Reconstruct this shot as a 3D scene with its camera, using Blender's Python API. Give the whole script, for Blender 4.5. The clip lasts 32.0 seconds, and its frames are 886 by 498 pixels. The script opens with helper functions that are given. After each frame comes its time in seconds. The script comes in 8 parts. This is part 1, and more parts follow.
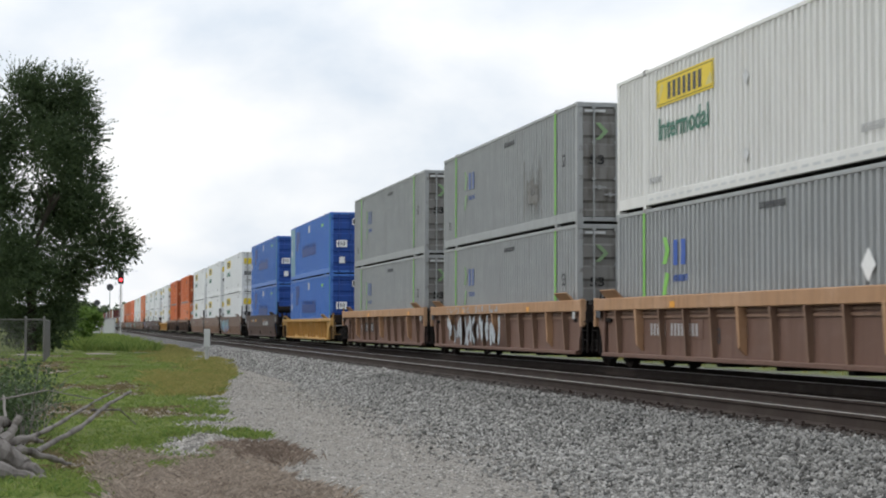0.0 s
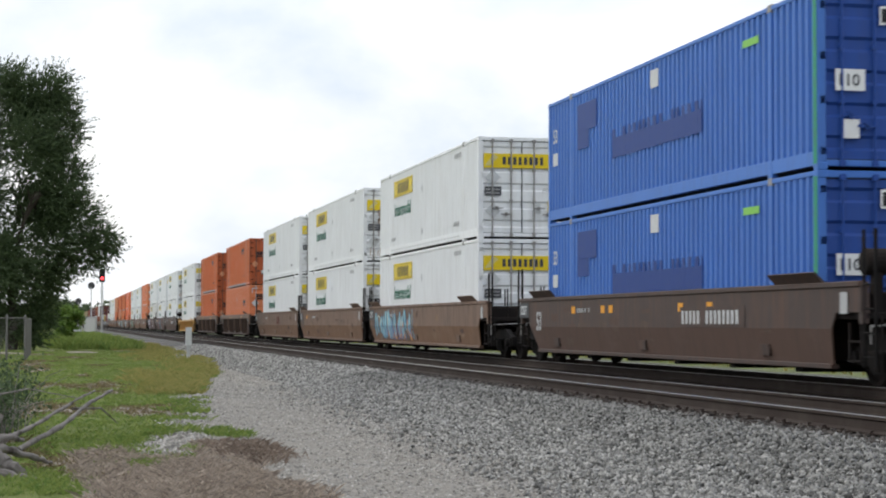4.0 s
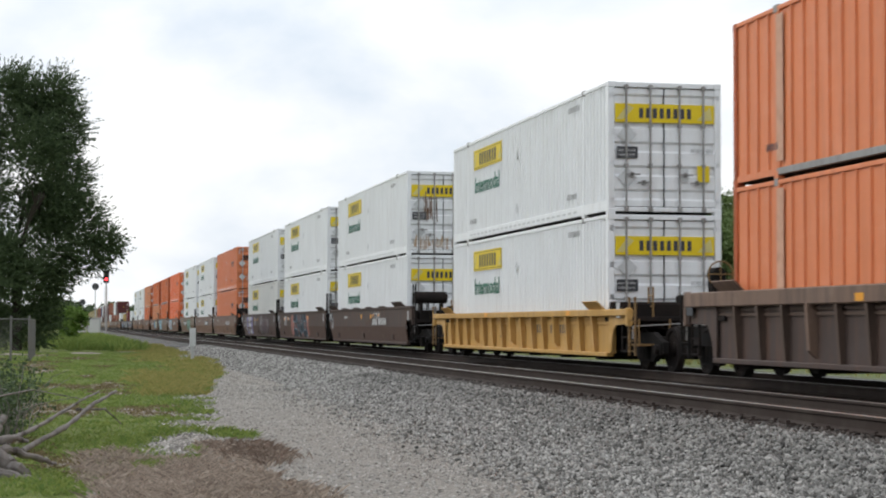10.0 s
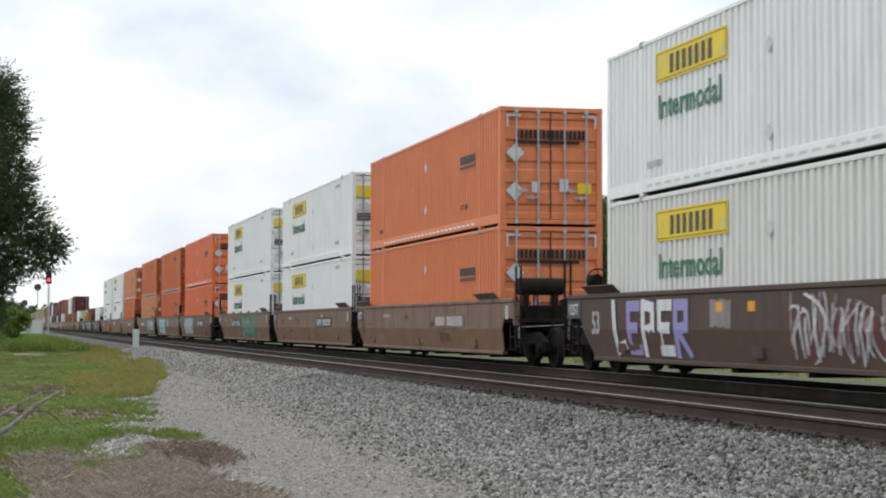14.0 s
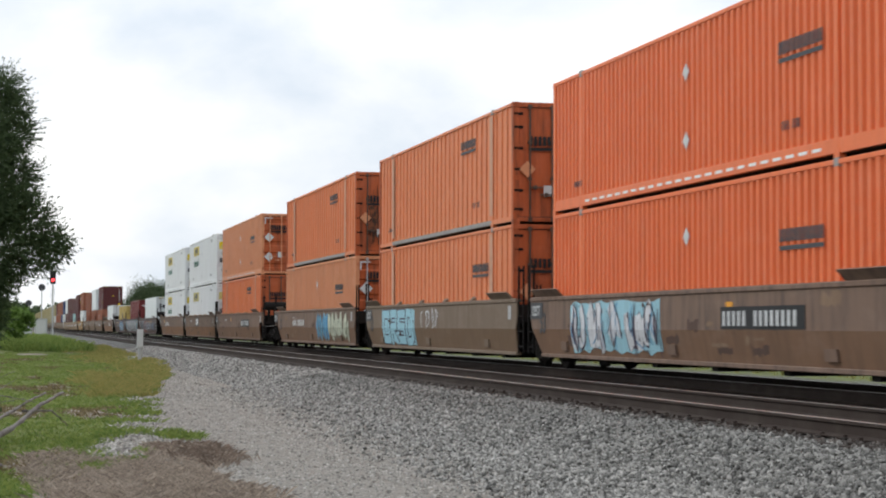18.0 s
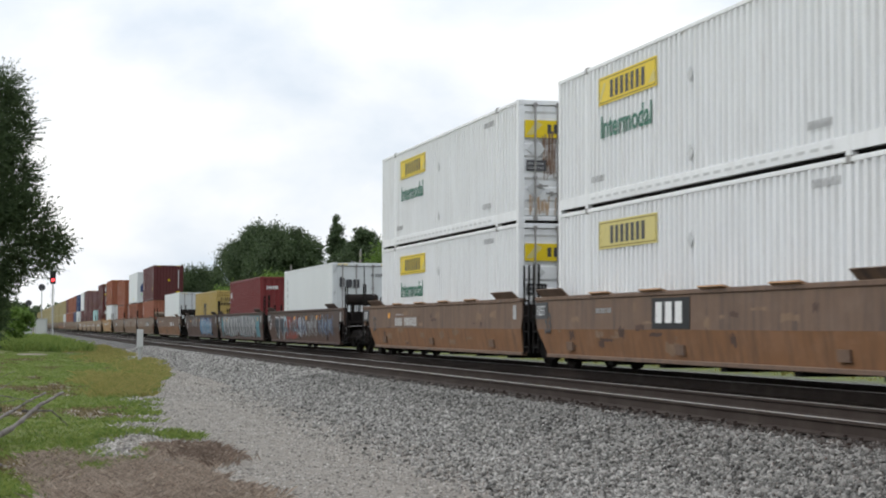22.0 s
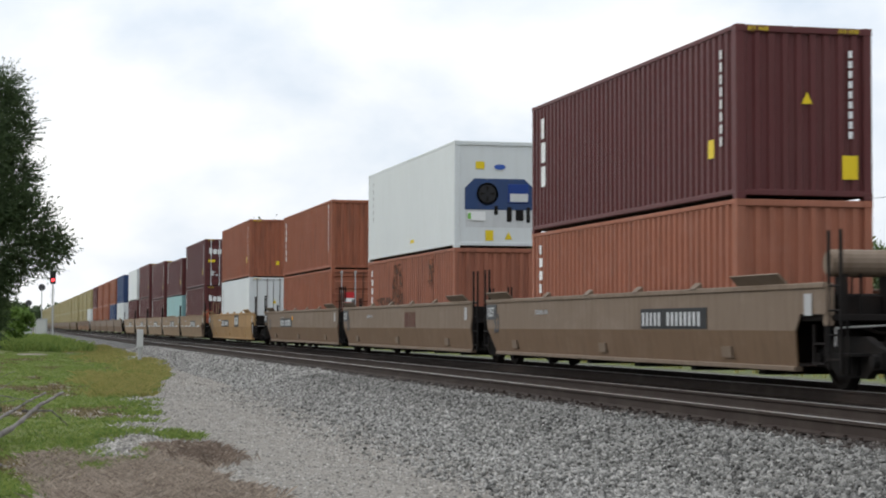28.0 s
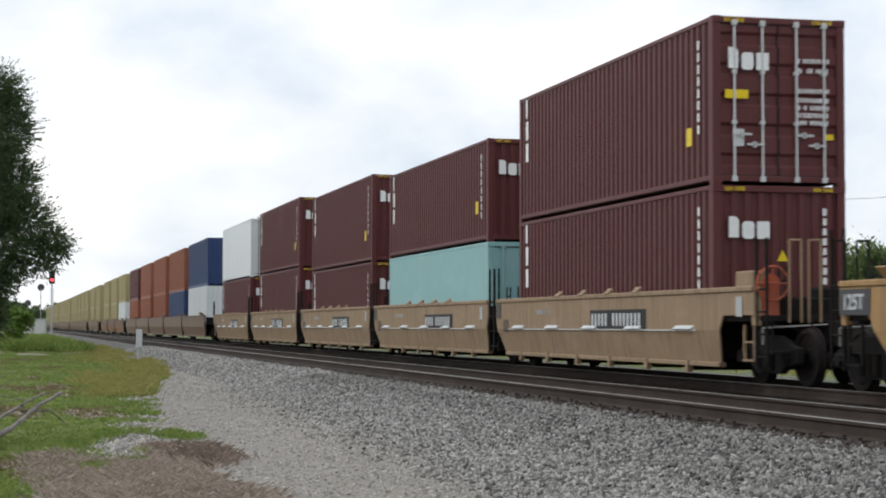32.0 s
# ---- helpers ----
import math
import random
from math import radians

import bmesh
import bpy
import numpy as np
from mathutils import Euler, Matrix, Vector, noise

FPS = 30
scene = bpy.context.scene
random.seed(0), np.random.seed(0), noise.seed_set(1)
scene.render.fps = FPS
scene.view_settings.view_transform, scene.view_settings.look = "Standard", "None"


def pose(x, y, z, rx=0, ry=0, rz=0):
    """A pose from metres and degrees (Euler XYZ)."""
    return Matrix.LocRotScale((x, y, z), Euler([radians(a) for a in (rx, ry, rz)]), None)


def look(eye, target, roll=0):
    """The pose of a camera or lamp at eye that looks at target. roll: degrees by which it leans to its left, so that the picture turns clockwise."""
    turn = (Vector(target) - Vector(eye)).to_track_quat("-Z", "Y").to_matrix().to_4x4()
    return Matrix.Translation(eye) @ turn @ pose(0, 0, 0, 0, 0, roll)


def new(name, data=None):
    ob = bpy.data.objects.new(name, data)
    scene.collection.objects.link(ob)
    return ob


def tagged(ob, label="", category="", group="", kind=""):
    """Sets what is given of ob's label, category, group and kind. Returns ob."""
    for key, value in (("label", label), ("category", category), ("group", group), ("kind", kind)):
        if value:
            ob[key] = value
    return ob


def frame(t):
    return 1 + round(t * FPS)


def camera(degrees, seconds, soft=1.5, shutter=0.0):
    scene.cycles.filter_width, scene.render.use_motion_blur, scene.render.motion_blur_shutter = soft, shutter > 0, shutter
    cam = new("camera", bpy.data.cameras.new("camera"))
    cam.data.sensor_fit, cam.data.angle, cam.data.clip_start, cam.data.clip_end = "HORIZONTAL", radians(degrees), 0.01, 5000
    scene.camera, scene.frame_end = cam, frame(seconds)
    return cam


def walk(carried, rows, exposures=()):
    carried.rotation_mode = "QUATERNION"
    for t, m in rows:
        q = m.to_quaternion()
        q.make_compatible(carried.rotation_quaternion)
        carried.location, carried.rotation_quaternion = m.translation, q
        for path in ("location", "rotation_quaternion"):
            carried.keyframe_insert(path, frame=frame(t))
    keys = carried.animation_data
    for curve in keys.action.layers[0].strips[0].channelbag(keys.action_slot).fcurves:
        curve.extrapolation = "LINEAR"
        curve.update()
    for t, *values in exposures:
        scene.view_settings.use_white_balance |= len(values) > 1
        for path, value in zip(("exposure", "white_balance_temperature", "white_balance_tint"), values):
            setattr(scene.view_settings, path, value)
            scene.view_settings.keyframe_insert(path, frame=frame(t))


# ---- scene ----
# World: x across the tracks, y along them into the distance, z up; rail heads at z = 0.
cam = camera(27.0, 32.0, soft=1.95, shutter=0.15)
LENS = 3265.7
EYE = Vector((0.0, 0.0, 0.93))
YAW, TILT, LEAN = 13.235, 2.406, 0.13
# seconds, swing to the left and nod, in units of 1 / LENS
PAN = [(0, 116, -1), (2.4, 116, -1), (2.6, 114.5, -1.2), (2.8, 112, -2), (3.0, 107, -2.5), (3.2, 97, -3.2), (3.5, 84, -4), (4.2, 84, -3.5), (5.0, 89, -2.4),
       (5.5, 91, -2), (8.0, 91, -2), (11.0, 91, -2), (11.5, 86.5, -4), (12.0, 84, -6), (12.3, 80, -6.5), (12.5, 75.5, -6.5), (12.75, 58, -5.6), (13.0, 38, -4.5),
       (13.25, 15, -3.2), (13.5, -5, -2), (13.75, -8, -.6), (14.0, -7, 0), (14.5, -3, 0), (15.3, -.6, 0), (16.5, 0, 0), (24.0, 0, 0), (31.0, 0, 0), (31.5, -1.5, -.5), (32.0, -1.5, 0)]


def stance(dx, dy):
    yaw, tilt = radians(YAW) - math.atan(dx / LENS), radians(TILT) + dy / LENS
    way = Vector((math.sin(yaw) * math.cos(tilt), math.cos(yaw) * math.cos(tilt), math.sin(tilt)))
    return look(EYE, EYE + way, LEAN)


walk(cam, [(t, stance(dx, dy)) for t, dx, dy in PAN], [(0, -0.06), (2.2, -0.06), (3.2, 0.06), (6.0, 0.03), (12.0, 0.0), (22.2, 0.0), (23.0, -0.08), (25.2, -0.08), (27.5, 0.0), (32, 0.0)])

# ---- sky and light: bright overcast ----
world = bpy.data.worlds.new("overcast_sky")
scene.world = world
world.use_nodes = True
SUN_EL, SUN_AZ = 40.7, 286.7
nt = world.node_tree
nt.nodes.clear()


def link_nodes(tree, kind, **values):
    n = tree.nodes.new(kind)
    for k, v in values.items():
        n.inputs[k].default_value = v
    return n


sky = nt.nodes.new("ShaderNodeTexSky")
sky.sky_type, sky.sun_disc = "NISHITA", False
sky.sun_elevation, sky.sun_rotation = radians(SUN_EL), radians(SUN_AZ)
sky.dust_density = 3.0
tc = nt.nodes.new("ShaderNodeTexCoord")
stretch = nt.nodes.new("ShaderNodeMapping")
stretch.inputs["Scale"].default_value = (1.0, 1.0, 1.7)
nt.links.new(tc.outputs["Generated"], stretch.inputs["Vector"])
billow = link_nodes(nt, "ShaderNodeTexNoise", Scale=4.6, Detail=8.0, Roughness=0.5, Distortion=0.15)
nt.links.new(stretch.outputs["Vector"], billow.inputs["Vector"])
tone = nt.nodes.new("ShaderNodeValToRGB")
tone.color_ramp.elements[0].position, tone.color_ramp.elements[0].color = 0.40, (0.60, 0.69, 0.80, 1)
tone.color_ramp.elements[1].position, tone.color_ramp.elements[1].color = 0.61, (1.0, 1.0, 1.0, 1)
nt.links.new(billow.outputs["Fac"], tone.inputs["Fac"])
# an overcast sky grows brighter towards the zenith
sep = nt.nodes.new("ShaderNodeSeparateXYZ")
nt.links.new(tc.outputs["Generated"], sep.inputs["Vector"])
rise = nt.nodes.new("ShaderNodeMapRange")
for k, v in (("From Min", 0.12), ("From Max", 0.75), ("To Min", 1.2), ("To Max", 1.62)):
    rise.inputs[k].default_value = v
nt.links.new(sep.outputs["Z"], rise.inputs["Value"])
cloud = nt.nodes.new("ShaderNodeVectorMath")
cloud.operation = "SCALE"
nt.links.new(tone.outputs["Color"], cloud.inputs[0])
nt.links.new(rise.outputs["Result"], cloud.inputs["Scale"])
clear = nt.nodes.new("ShaderNodeVectorMath")
clear.operation = "SCALE"
clear.inputs["Scale"].default_value = 0.1
nt.links.new(sky.outputs["Color"], clear.inputs[0])
cover = nt.nodes.new("ShaderNodeMix")
cover.data_type = "RGBA"
cover.inputs["Factor"].default_value = 0.9
nt.links.new(clear.outputs["Vector"], cover.inputs["A"])
nt.links.new(cloud.outputs["Vector"], cover.inputs["B"])
bg = link_nodes(nt, "ShaderNodeBackground", Strength=1.0)
nt.links.new(cover.outputs["Result"], bg.inputs["Color"])
wout = nt.nodes.new("ShaderNodeOutputWorld")
nt.links.new(bg.outputs["Background"], wout.inputs["Surface"])

sun = new("sun", bpy.data.lights.new("sun", "SUN"))
sun.data.energy, sun.data.angle, sun.data.color = 0.85, radians(25), (1.0, 0.97, 0.92)
sun.matrix_world = look((-40, 12, 36), (0, 0, 0))

# ---- materials ----
MATS = {}


def surface(name, color, rough=0.6, metal=0.0, grime=0.25, dirt=(0.10, 0.085, 0.07), streak=True, grain=30.0, bump=0.15, spread=0.0, big=0.5, patch=0.0, spec=0.2):
    """A painted or raw surface: colour with stains at two scales, streaks that run down, fine relief."""
    if name in MATS:
        return MATS[name]
    m = bpy.data.materials.new(name)
    m.use_nodes = True
    t = m.node_tree
    b = t.nodes["Principled BSDF"]
    b.inputs["Roughness"].default_value, b.inputs["Metallic"].default_value = rough, metal
    b.inputs["Specular IOR Level"].default_value = spec
    co = t.nodes.new("ShaderNodeTexCoord")
    info = t.nodes.new("ShaderNodeObjectInfo")
    shift = t.nodes.new("ShaderNodeVectorMath")
    shift.operation = "MULTIPLY_ADD"
    shift.inputs[1].default_value = (1, 1, 1)
    seed = t.nodes.new("ShaderNodeMath")
    seed.operation = "MULTIPLY"
    seed.inputs[1].default_value = 37.0
    t.links.new(info.outputs["Random"], seed.inputs[0])
    t.links.new(co.outputs["Object"], shift.inputs[0])
    t.links.new(seed.outputs[0], shift.inputs[2])
    mp = t.nodes.new("ShaderNodeMapping")
    mp.inputs["Scale"].default_value = (1.0, 1.0, 0.12) if streak else (1, 1, 1)
    t.links.new(shift.outputs[0], mp.inputs["Vector"])
    n1 = link_nodes(t, "ShaderNodeTexNoise", Scale=5.0 if streak else 1.8, Detail=6.0, Roughness=0.6)
    t.links.new(mp.outputs["Vector"], n1.inputs["Vector"])
    n2 = link_nodes(t, "ShaderNodeTexNoise", Scale=big, Detail=4.0, Roughness=0.55)
    t.links.new(shift.outputs[0], n2.inputs["Vector"])
    n3 = link_nodes(t, "ShaderNodeTexNoise", Scale=grain, Detail=3.0)
    t.links.new(shift.outputs[0], n3.inputs["Vector"])
    r1 = t.nodes.new("ShaderNodeMapRange")
    for k, v in (("From Min", 0.45), ("From Max", 0.78), ("To Min", 0.0), ("To Max", 1.0)):
        r1.inputs[k].default_value = v
    t.links.new(n1.outputs["Fac"], r1.inputs["Value"])
    mul = t.nodes.new("ShaderNodeMath")
    mul.operation = "MULTIPLY"
    t.links.new(r1.outputs["Result"], mul.inputs[0])
    t.links.new(n2.outputs["Fac"], mul.inputs[1])
    amt = t.nodes.new("ShaderNodeMath")
    amt.operation, amt.use_clamp = "MULTIPLY", True
    amt.inputs[1].default_value = grime * 2.4
    t.links.new(mul.outputs[0], amt.inputs[0])
    hsv = link_nodes(t, "ShaderNodeHueSaturation", Color=(*color, 1))
    val = t.nodes.new("ShaderNodeMapRange")
    for k, v in (("To Min", 0.86 - spread), ("To Max", 1.14 + spread)):
        val.inputs[k].default_value = v
    mixv = t.nodes.new("ShaderNodeMath")
    mixv.operation = "MULTIPLY_ADD"
    mixv.inputs[1].default_value, mixv.inputs[2].default_value = 0.45, 0.0
    t.links.new(n3.outputs["Fac"], mixv.inputs[0])
    addv = t.nodes.new("ShaderNodeMath")
    addv.operation = "MULTIPLY_ADD"
    addv.inputs[1].default_value = 0.55
    t.links.new(n2.outputs["Fac"], addv.inputs[0])
    t.links.new(mixv.outputs[0], addv.inputs[2])
    t.links.new(addv.outputs[0], val.inputs["Value"])
    t.links.new(val.outputs["Result"], hsv.inputs["Value"])
    mx = t.nodes.new("ShaderNodeMix")
    mx.data_type = "RGBA"
    mx.inputs["B"].default_value = (*dirt, 1)
    top = hsv.outputs["Color"]
    if patch:
        # areas of another age of paint, with hard edges, and pale scuffs
        mp4 = t.nodes.new("ShaderNodeMapping")
        mp4.inputs["Scale"].default_value = (1.0, 0.55, 1.3)
        t.links.new(shift.outputs[0], mp4.inputs["Vector"])
        n4 = link_nodes(t, "ShaderNodeTexNoise", Scale=1.3, Detail=8.0, Roughness=0.7, Distortion=0.3)
        t.links.new(mp4.outputs["Vector"], n4.inputs["Vector"])
        r4 = t.nodes.new("ShaderNodeMapRange")
        for k, v in (("From Min", 0.5), ("From Max", 0.66), ("To Min", 0.0), ("To Max", patch)):
            r4.inputs[k].default_value = v
        t.links.new(n4.outputs["Fac"], r4.inputs["Value"])
        m4 = t.nodes.new("ShaderNodeMix")
        m4.data_type = "RGBA"
        g4 = sum(color) / 3
        m4.inputs["B"].default_value = (*[min(0.8, 1.45 * (0.75 * q + 0.25 * g4)) for q in color], 1)
        t.links.new(r4.outputs["Result"], m4.inputs["Factor"])
        t.links.new(top, m4.inputs["A"])
        top = m4.outputs["Result"]
    t.links.new(top, mx.inputs["A"])
    t.links.new(amt.outputs[0], mx.inputs["Factor"])
    t.links.new(mx.outputs["Result"], b.inputs["Base Color"])
    bp = link_nodes(t, "ShaderNodeBump", Strength=bump, Distance=0.01)
    t.links.new(n3.outputs["Fac"], bp.inputs["Height"])
    t.links.new(bp.outputs["Normal"], b.inputs["Normal"])
    MATS[name] = m
    return m


def glow(name, color, strength):
    m = bpy.data.materials.new(name)
    m.use_nodes = True
    b = m.node_tree.nodes["Principled BSDF"]
    b.inputs["Base Color"].default_value = (*color, 1)
    b.inputs["Emission Color"].default_value, b.inputs["Emission Strength"].default_value = (*color, 1), strength
    return m


RUST = (0.16, 0.075, 0.035)
P_WHITE = surface("white_paint", (0.775, 0.785, 0.79), 0.45, grime=0.15, dirt=(0.32, 0.26, 0.2), bump=0.05)
P_CREAM = surface("cream_white_paint", (0.69, 0.685, 0.66), 0.5, grime=0.16, dirt=(0.3, 0.25, 0.2), bump=0.05)
P_GREY = surface("grey_container_paint", (0.315, 0.325, 0.325), 0.5, grime=0.22, dirt=(0.13, 0.12, 0.10), bump=0.05, patch=0.2)
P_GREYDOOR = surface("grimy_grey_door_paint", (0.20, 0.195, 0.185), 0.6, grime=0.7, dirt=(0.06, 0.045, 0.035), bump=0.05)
P_BLUE = surface("blue_container_paint", (0.068, 0.18, 0.52), 0.42, grime=0.16, dirt=(0.07, 0.07, 0.09), bump=0.05)
# The container blue, darkened: shade on the end faces is put into this colour.
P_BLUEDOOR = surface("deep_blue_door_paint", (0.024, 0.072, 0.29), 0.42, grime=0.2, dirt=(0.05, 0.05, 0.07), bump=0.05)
P_NAVY = surface("navy_container_paint", (0.03, 0.055, 0.14), 0.45, grime=0.15, bump=0.05)
P_ORANGE = surface("orange_container_paint", (0.67, 0.215, 0.092), 0.42, grime=0.22, dirt=(0.2, 0.09, 0.05), bump=0.05, patch=0.2)
P_VIVID = surface("vivid_orange_paint", (0.75, 0.178, 0.062), 0.42, grime=0.18, dirt=(0.3, 0.09, 0.04), bump=0.05, patch=0.15)
P_ORANGE_OLD = surface("faded_orange_paint", (0.60, 0.255, 0.13), 0.5, grime=0.3, dirt=(0.22, 0.12, 0.08), bump=0.05, patch=0.2)
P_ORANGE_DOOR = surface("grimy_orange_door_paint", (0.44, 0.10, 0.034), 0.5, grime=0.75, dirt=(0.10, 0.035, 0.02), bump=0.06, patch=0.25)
P_MAROON = surface("maroon_container_paint", (0.105, 0.03, 0.03), 0.45, grime=0.2, dirt=(0.09, 0.06, 0.05), bump=0.05, patch=0.2)
P_RED = surface("dull_red_paint", (0.17, 0.03, 0.03), 0.45, grime=0.2, bump=0.05, patch=0.2)
P_BROWN = surface("rust_brown_paint", (0.29, 0.10, 0.056), 0.55, grime=0.55, dirt=(0.10, 0.05, 0.035), bump=0.08, patch=0.2)
P_BROWN_SOOT = surface("sooty_faded_brown_paint", (0.30, 0.115, 0.072), 0.6, grime=0.5, dirt=(0.05, 0.035, 0.03), bump=0.08, big=0.9)
P_SALMON = surface("faded_red_brown_paint", (0.31, 0.118, 0.072), 0.6, grime=0.4, dirt=(0.14, 0.07, 0.05), bump=0.08, patch=0.25)
P_TAN = surface("yellow_tan_paint", (0.46, 0.34, 0.115), 0.5, grime=0.25, bump=0.05)
# Muted yellow: the haze of the distance is mixed into this colour.
P_FARTAN = surface("hazy_yellow_paint", (0.35, 0.295, 0.15), 0.5, grime=0.25, bump=0.05)
P_TEAL = surface("faded_teal_paint", (0.235, 0.42, 0.43), 0.5, grime=0.25, dirt=(0.3, 0.28, 0.22), bump=0.05, patch=0.2)
P_REEFER = surface("reefer_white_paint", (0.625, 0.65, 0.65), 0.35, grime=0.1, dirt=(0.4, 0.38, 0.33), bump=0.02)
W_BROWN = surface("brown_car_paint", (0.18, 0.115, 0.083), 0.65, grime=0.75, dirt=(0.055, 0.042, 0.035), bump=0.12, big=0.7, patch=0.4, spec=0.3)
W_DARK = surface("dark_brown_car_paint", (0.064, 0.045, 0.039), 0.65, grime=0.8, dirt=(0.115, 0.062, 0.042), bump=0.12, big=0.7, patch=0.4, spec=0.3)
W_RUST = surface("rusty_brown_car_paint", (0.165, 0.105, 0.072), 0.7, grime=0.75, dirt=(0.07, 0.055, 0.05), bump=0.14, big=0.8, patch=0.4, spec=0.3)
W_TAN = surface("tan_car_paint", (0.35, 0.215, 0.095), 0.65, grime=0.6, dirt=(0.14, 0.09, 0.06), bump=0.1, big=0.7, patch=0.4)
W_SAND = surface("sandy_brown_car_paint", (0.175, 0.127, 0.09), 0.65, grime=0.6, dirt=(0.12, 0.08, 0.05), bump=0.1, big=0.7, patch=0.4, spec=0.3)
# Plates set back behind ribs: their recess shade is put into this red-brown.
W_ROSE = surface("shaded_faded_red_brown_paint", (0.15, 0.085, 0.062), 0.7, grime=0.7, dirt=(0.11, 0.06, 0.045), bump=0.12, big=0.8, patch=0.4, spec=0.3)
W_CHORD = surface("faded_tan_chord_paint", (0.40, 0.235, 0.13), 0.7, grime=0.4, dirt=(0.16, 0.09, 0.06), bump=0.12, patch=0.4)
W_YELLOW = surface("yellow_car_paint", (0.48, 0.28, 0.085), 0.6, grime=0.4, dirt=(0.2, 0.12, 0.06), bump=0.1, big=0.7, patch=0.4)
W_LOWER = surface("dusty_rust_brown_paint", (0.175, 0.098, 0.058), 0.7, grime=0.55, dirt=(0.09, 0.055, 0.035), bump=0.12, big=0.8, patch=0.4, spec=0.3)
W_LOWDARK = surface("dusty_dark_brown_paint", (0.09, 0.053, 0.04), 0.7, grime=0.5, dirt=(0.05, 0.035, 0.028), bump=0.12, big=0.8, patch=0.4, spec=0.3)
W_SCUFF = surface("scuffed_brown_paint", (0.10, 0.066, 0.05), 0.7, grime=0.6, dirt=(0.05, 0.035, 0.028), bump=0.12, spec=0.3)
W_RIB = surface("faded_brown_rib_paint", (0.22, 0.135, 0.092), 0.7, grime=0.6, dirt=(0.1, 0.06, 0.045), bump=0.12, spec=0.3)
W_LEDGE = surface("sandy_tan_car_paint", (0.27, 0.185, 0.11), 0.65, grime=0.6, dirt=(0.13, 0.09, 0.06), bump=0.1, big=0.7, patch=0.4, spec=0.3)
W_RUSTLOW = surface("rust_brown_lower_paint", (0.215, 0.105, 0.048), 0.7, grime=0.6, dirt=(0.08, 0.05, 0.035), bump=0.12, big=0.8, patch=0.4, spec=0.3)
W_WORN = surface("rubbed_brown_paint", (0.225, 0.15, 0.10), 0.7, grime=0.6, dirt=(0.1, 0.06, 0.045), bump=0.12, patch=0.4)
W_OCHRE = surface("dusty_ochre_car_paint", (0.155, 0.096, 0.056), 0.7, grime=0.6, dirt=(0.11, 0.07, 0.04), bump=0.12, patch=0.4, spec=0.3)
W_YELDARK = surface("grimy_yellow_brown_paint", (0.22, 0.13, 0.05), 0.7, grime=0.5, bump=0.1)
P_BLEACHED = surface("sun_bleached_orange_paint", (0.56, 0.32, 0.22), 0.55, grime=0.4, dirt=(0.3, 0.15, 0.09), bump=0.05)
IRON = surface("dark_grimy_iron", (0.012, 0.011, 0.0105), 0.85, 0.0, grime=0.5, dirt=(0.035, 0.026, 0.021), bump=0.2, streak=False, spec=0.12)
IRON_BROWN = surface("brown_grimy_iron", (0.015, 0.0125, 0.0115), 0.85, 0.0, grime=0.5, dirt=(0.04, 0.026, 0.02), bump=0.2, streak=False, spec=0.12)
GALV = surface("galvanised_steel", (0.42, 0.43, 0.44), 0.5, 0.4, grime=0.15, bump=0.05)
GREYROD = surface("grey_rod_paint", (0.30, 0.29, 0.28), 0.5, 0.2, grime=0.4, dirt=(0.1, 0.07, 0.05), bump=0.05)
BLACK = surface("black_paint", (0.018, 0.018, 0.02), 0.5, grime=0.1, bump=0.03)
D_YELLOW = surface("yellow_sign_vinyl", (0.72, 0.53, 0.02), 0.4, grime=0.08, dirt=(0.3, 0.2, 0.05), bump=0.02)
D_YELLOW_OLD = surface("faded_yellow_sign_vinyl", (0.60, 0.52, 0.2), 0.5, grime=0.2, dirt=(0.4, 0.35, 0.22), bump=0.02)
D_GREEN = surface("dark_green_lettering", (0.03, 0.14, 0.09), 0.45, grime=0.05, bump=0.02)
D_LIME = surface("lime_green_stripe", (0.22, 0.52, 0.10), 0.45, grime=0.1, bump=0.02)
LIME_WORN = surface("worn_lime_green_paint", (0.21, 0.33, 0.17), 0.5, grime=0.5, dirt=(0.22, 0.22, 0.2), bump=0.02)
D_BLUE = surface("blue_lettering", (0.04, 0.10, 0.38), 0.45, grime=0.05, bump=0.02)
D_BLUE_FAINT = surface("worn_blue_lettering", (0.10, 0.14, 0.30), 0.5, grime=0.2, bump=0.02)
D_NAVY = surface("dark_blue_patch", (0.014, 0.045, 0.21), 0.45, grime=0.1, bump=0.02)
D_WHITE = surface("white_lettering", (0.76, 0.76, 0.75), 0.5, grime=0.12, dirt=(0.4, 0.36, 0.32), bump=0.02)
D_PALE = surface("pale_grey_placard", (0.55, 0.56, 0.56), 0.45, grime=0.15, bump=0.02)
D_DARK = surface("dark_grey_lettering", (0.06, 0.06, 0.065), 0.5, grime=0.05, bump=0.02)
D_FAINT = surface("faint_grey_lettering", (0.40, 0.40, 0.40), 0.5, grime=0.05, bump=0.02)
D_ORANGE = surface("orange_reflector", (0.70, 0.30, 0.02), 0.4, grime=0.05, bump=0.02)
D_RED = surface("red_sign_vinyl", (0.5, 0.03, 0.035), 0.45, grime=0.05, bump=0.02)
G_LIGHT = surface("pale_blue_spray_paint", (0.30, 0.52, 0.60), 0.6, grime=0.2, bump=0.02)
G_BLUE = surface("blue_spray_paint", (0.07, 0.26, 0.45), 0.6, grime=0.2, bump=0.02)
G_CREAM = surface("cream_spray_paint", (0.58, 0.60, 0.48), 0.6, grime=0.2, bump=0.02)
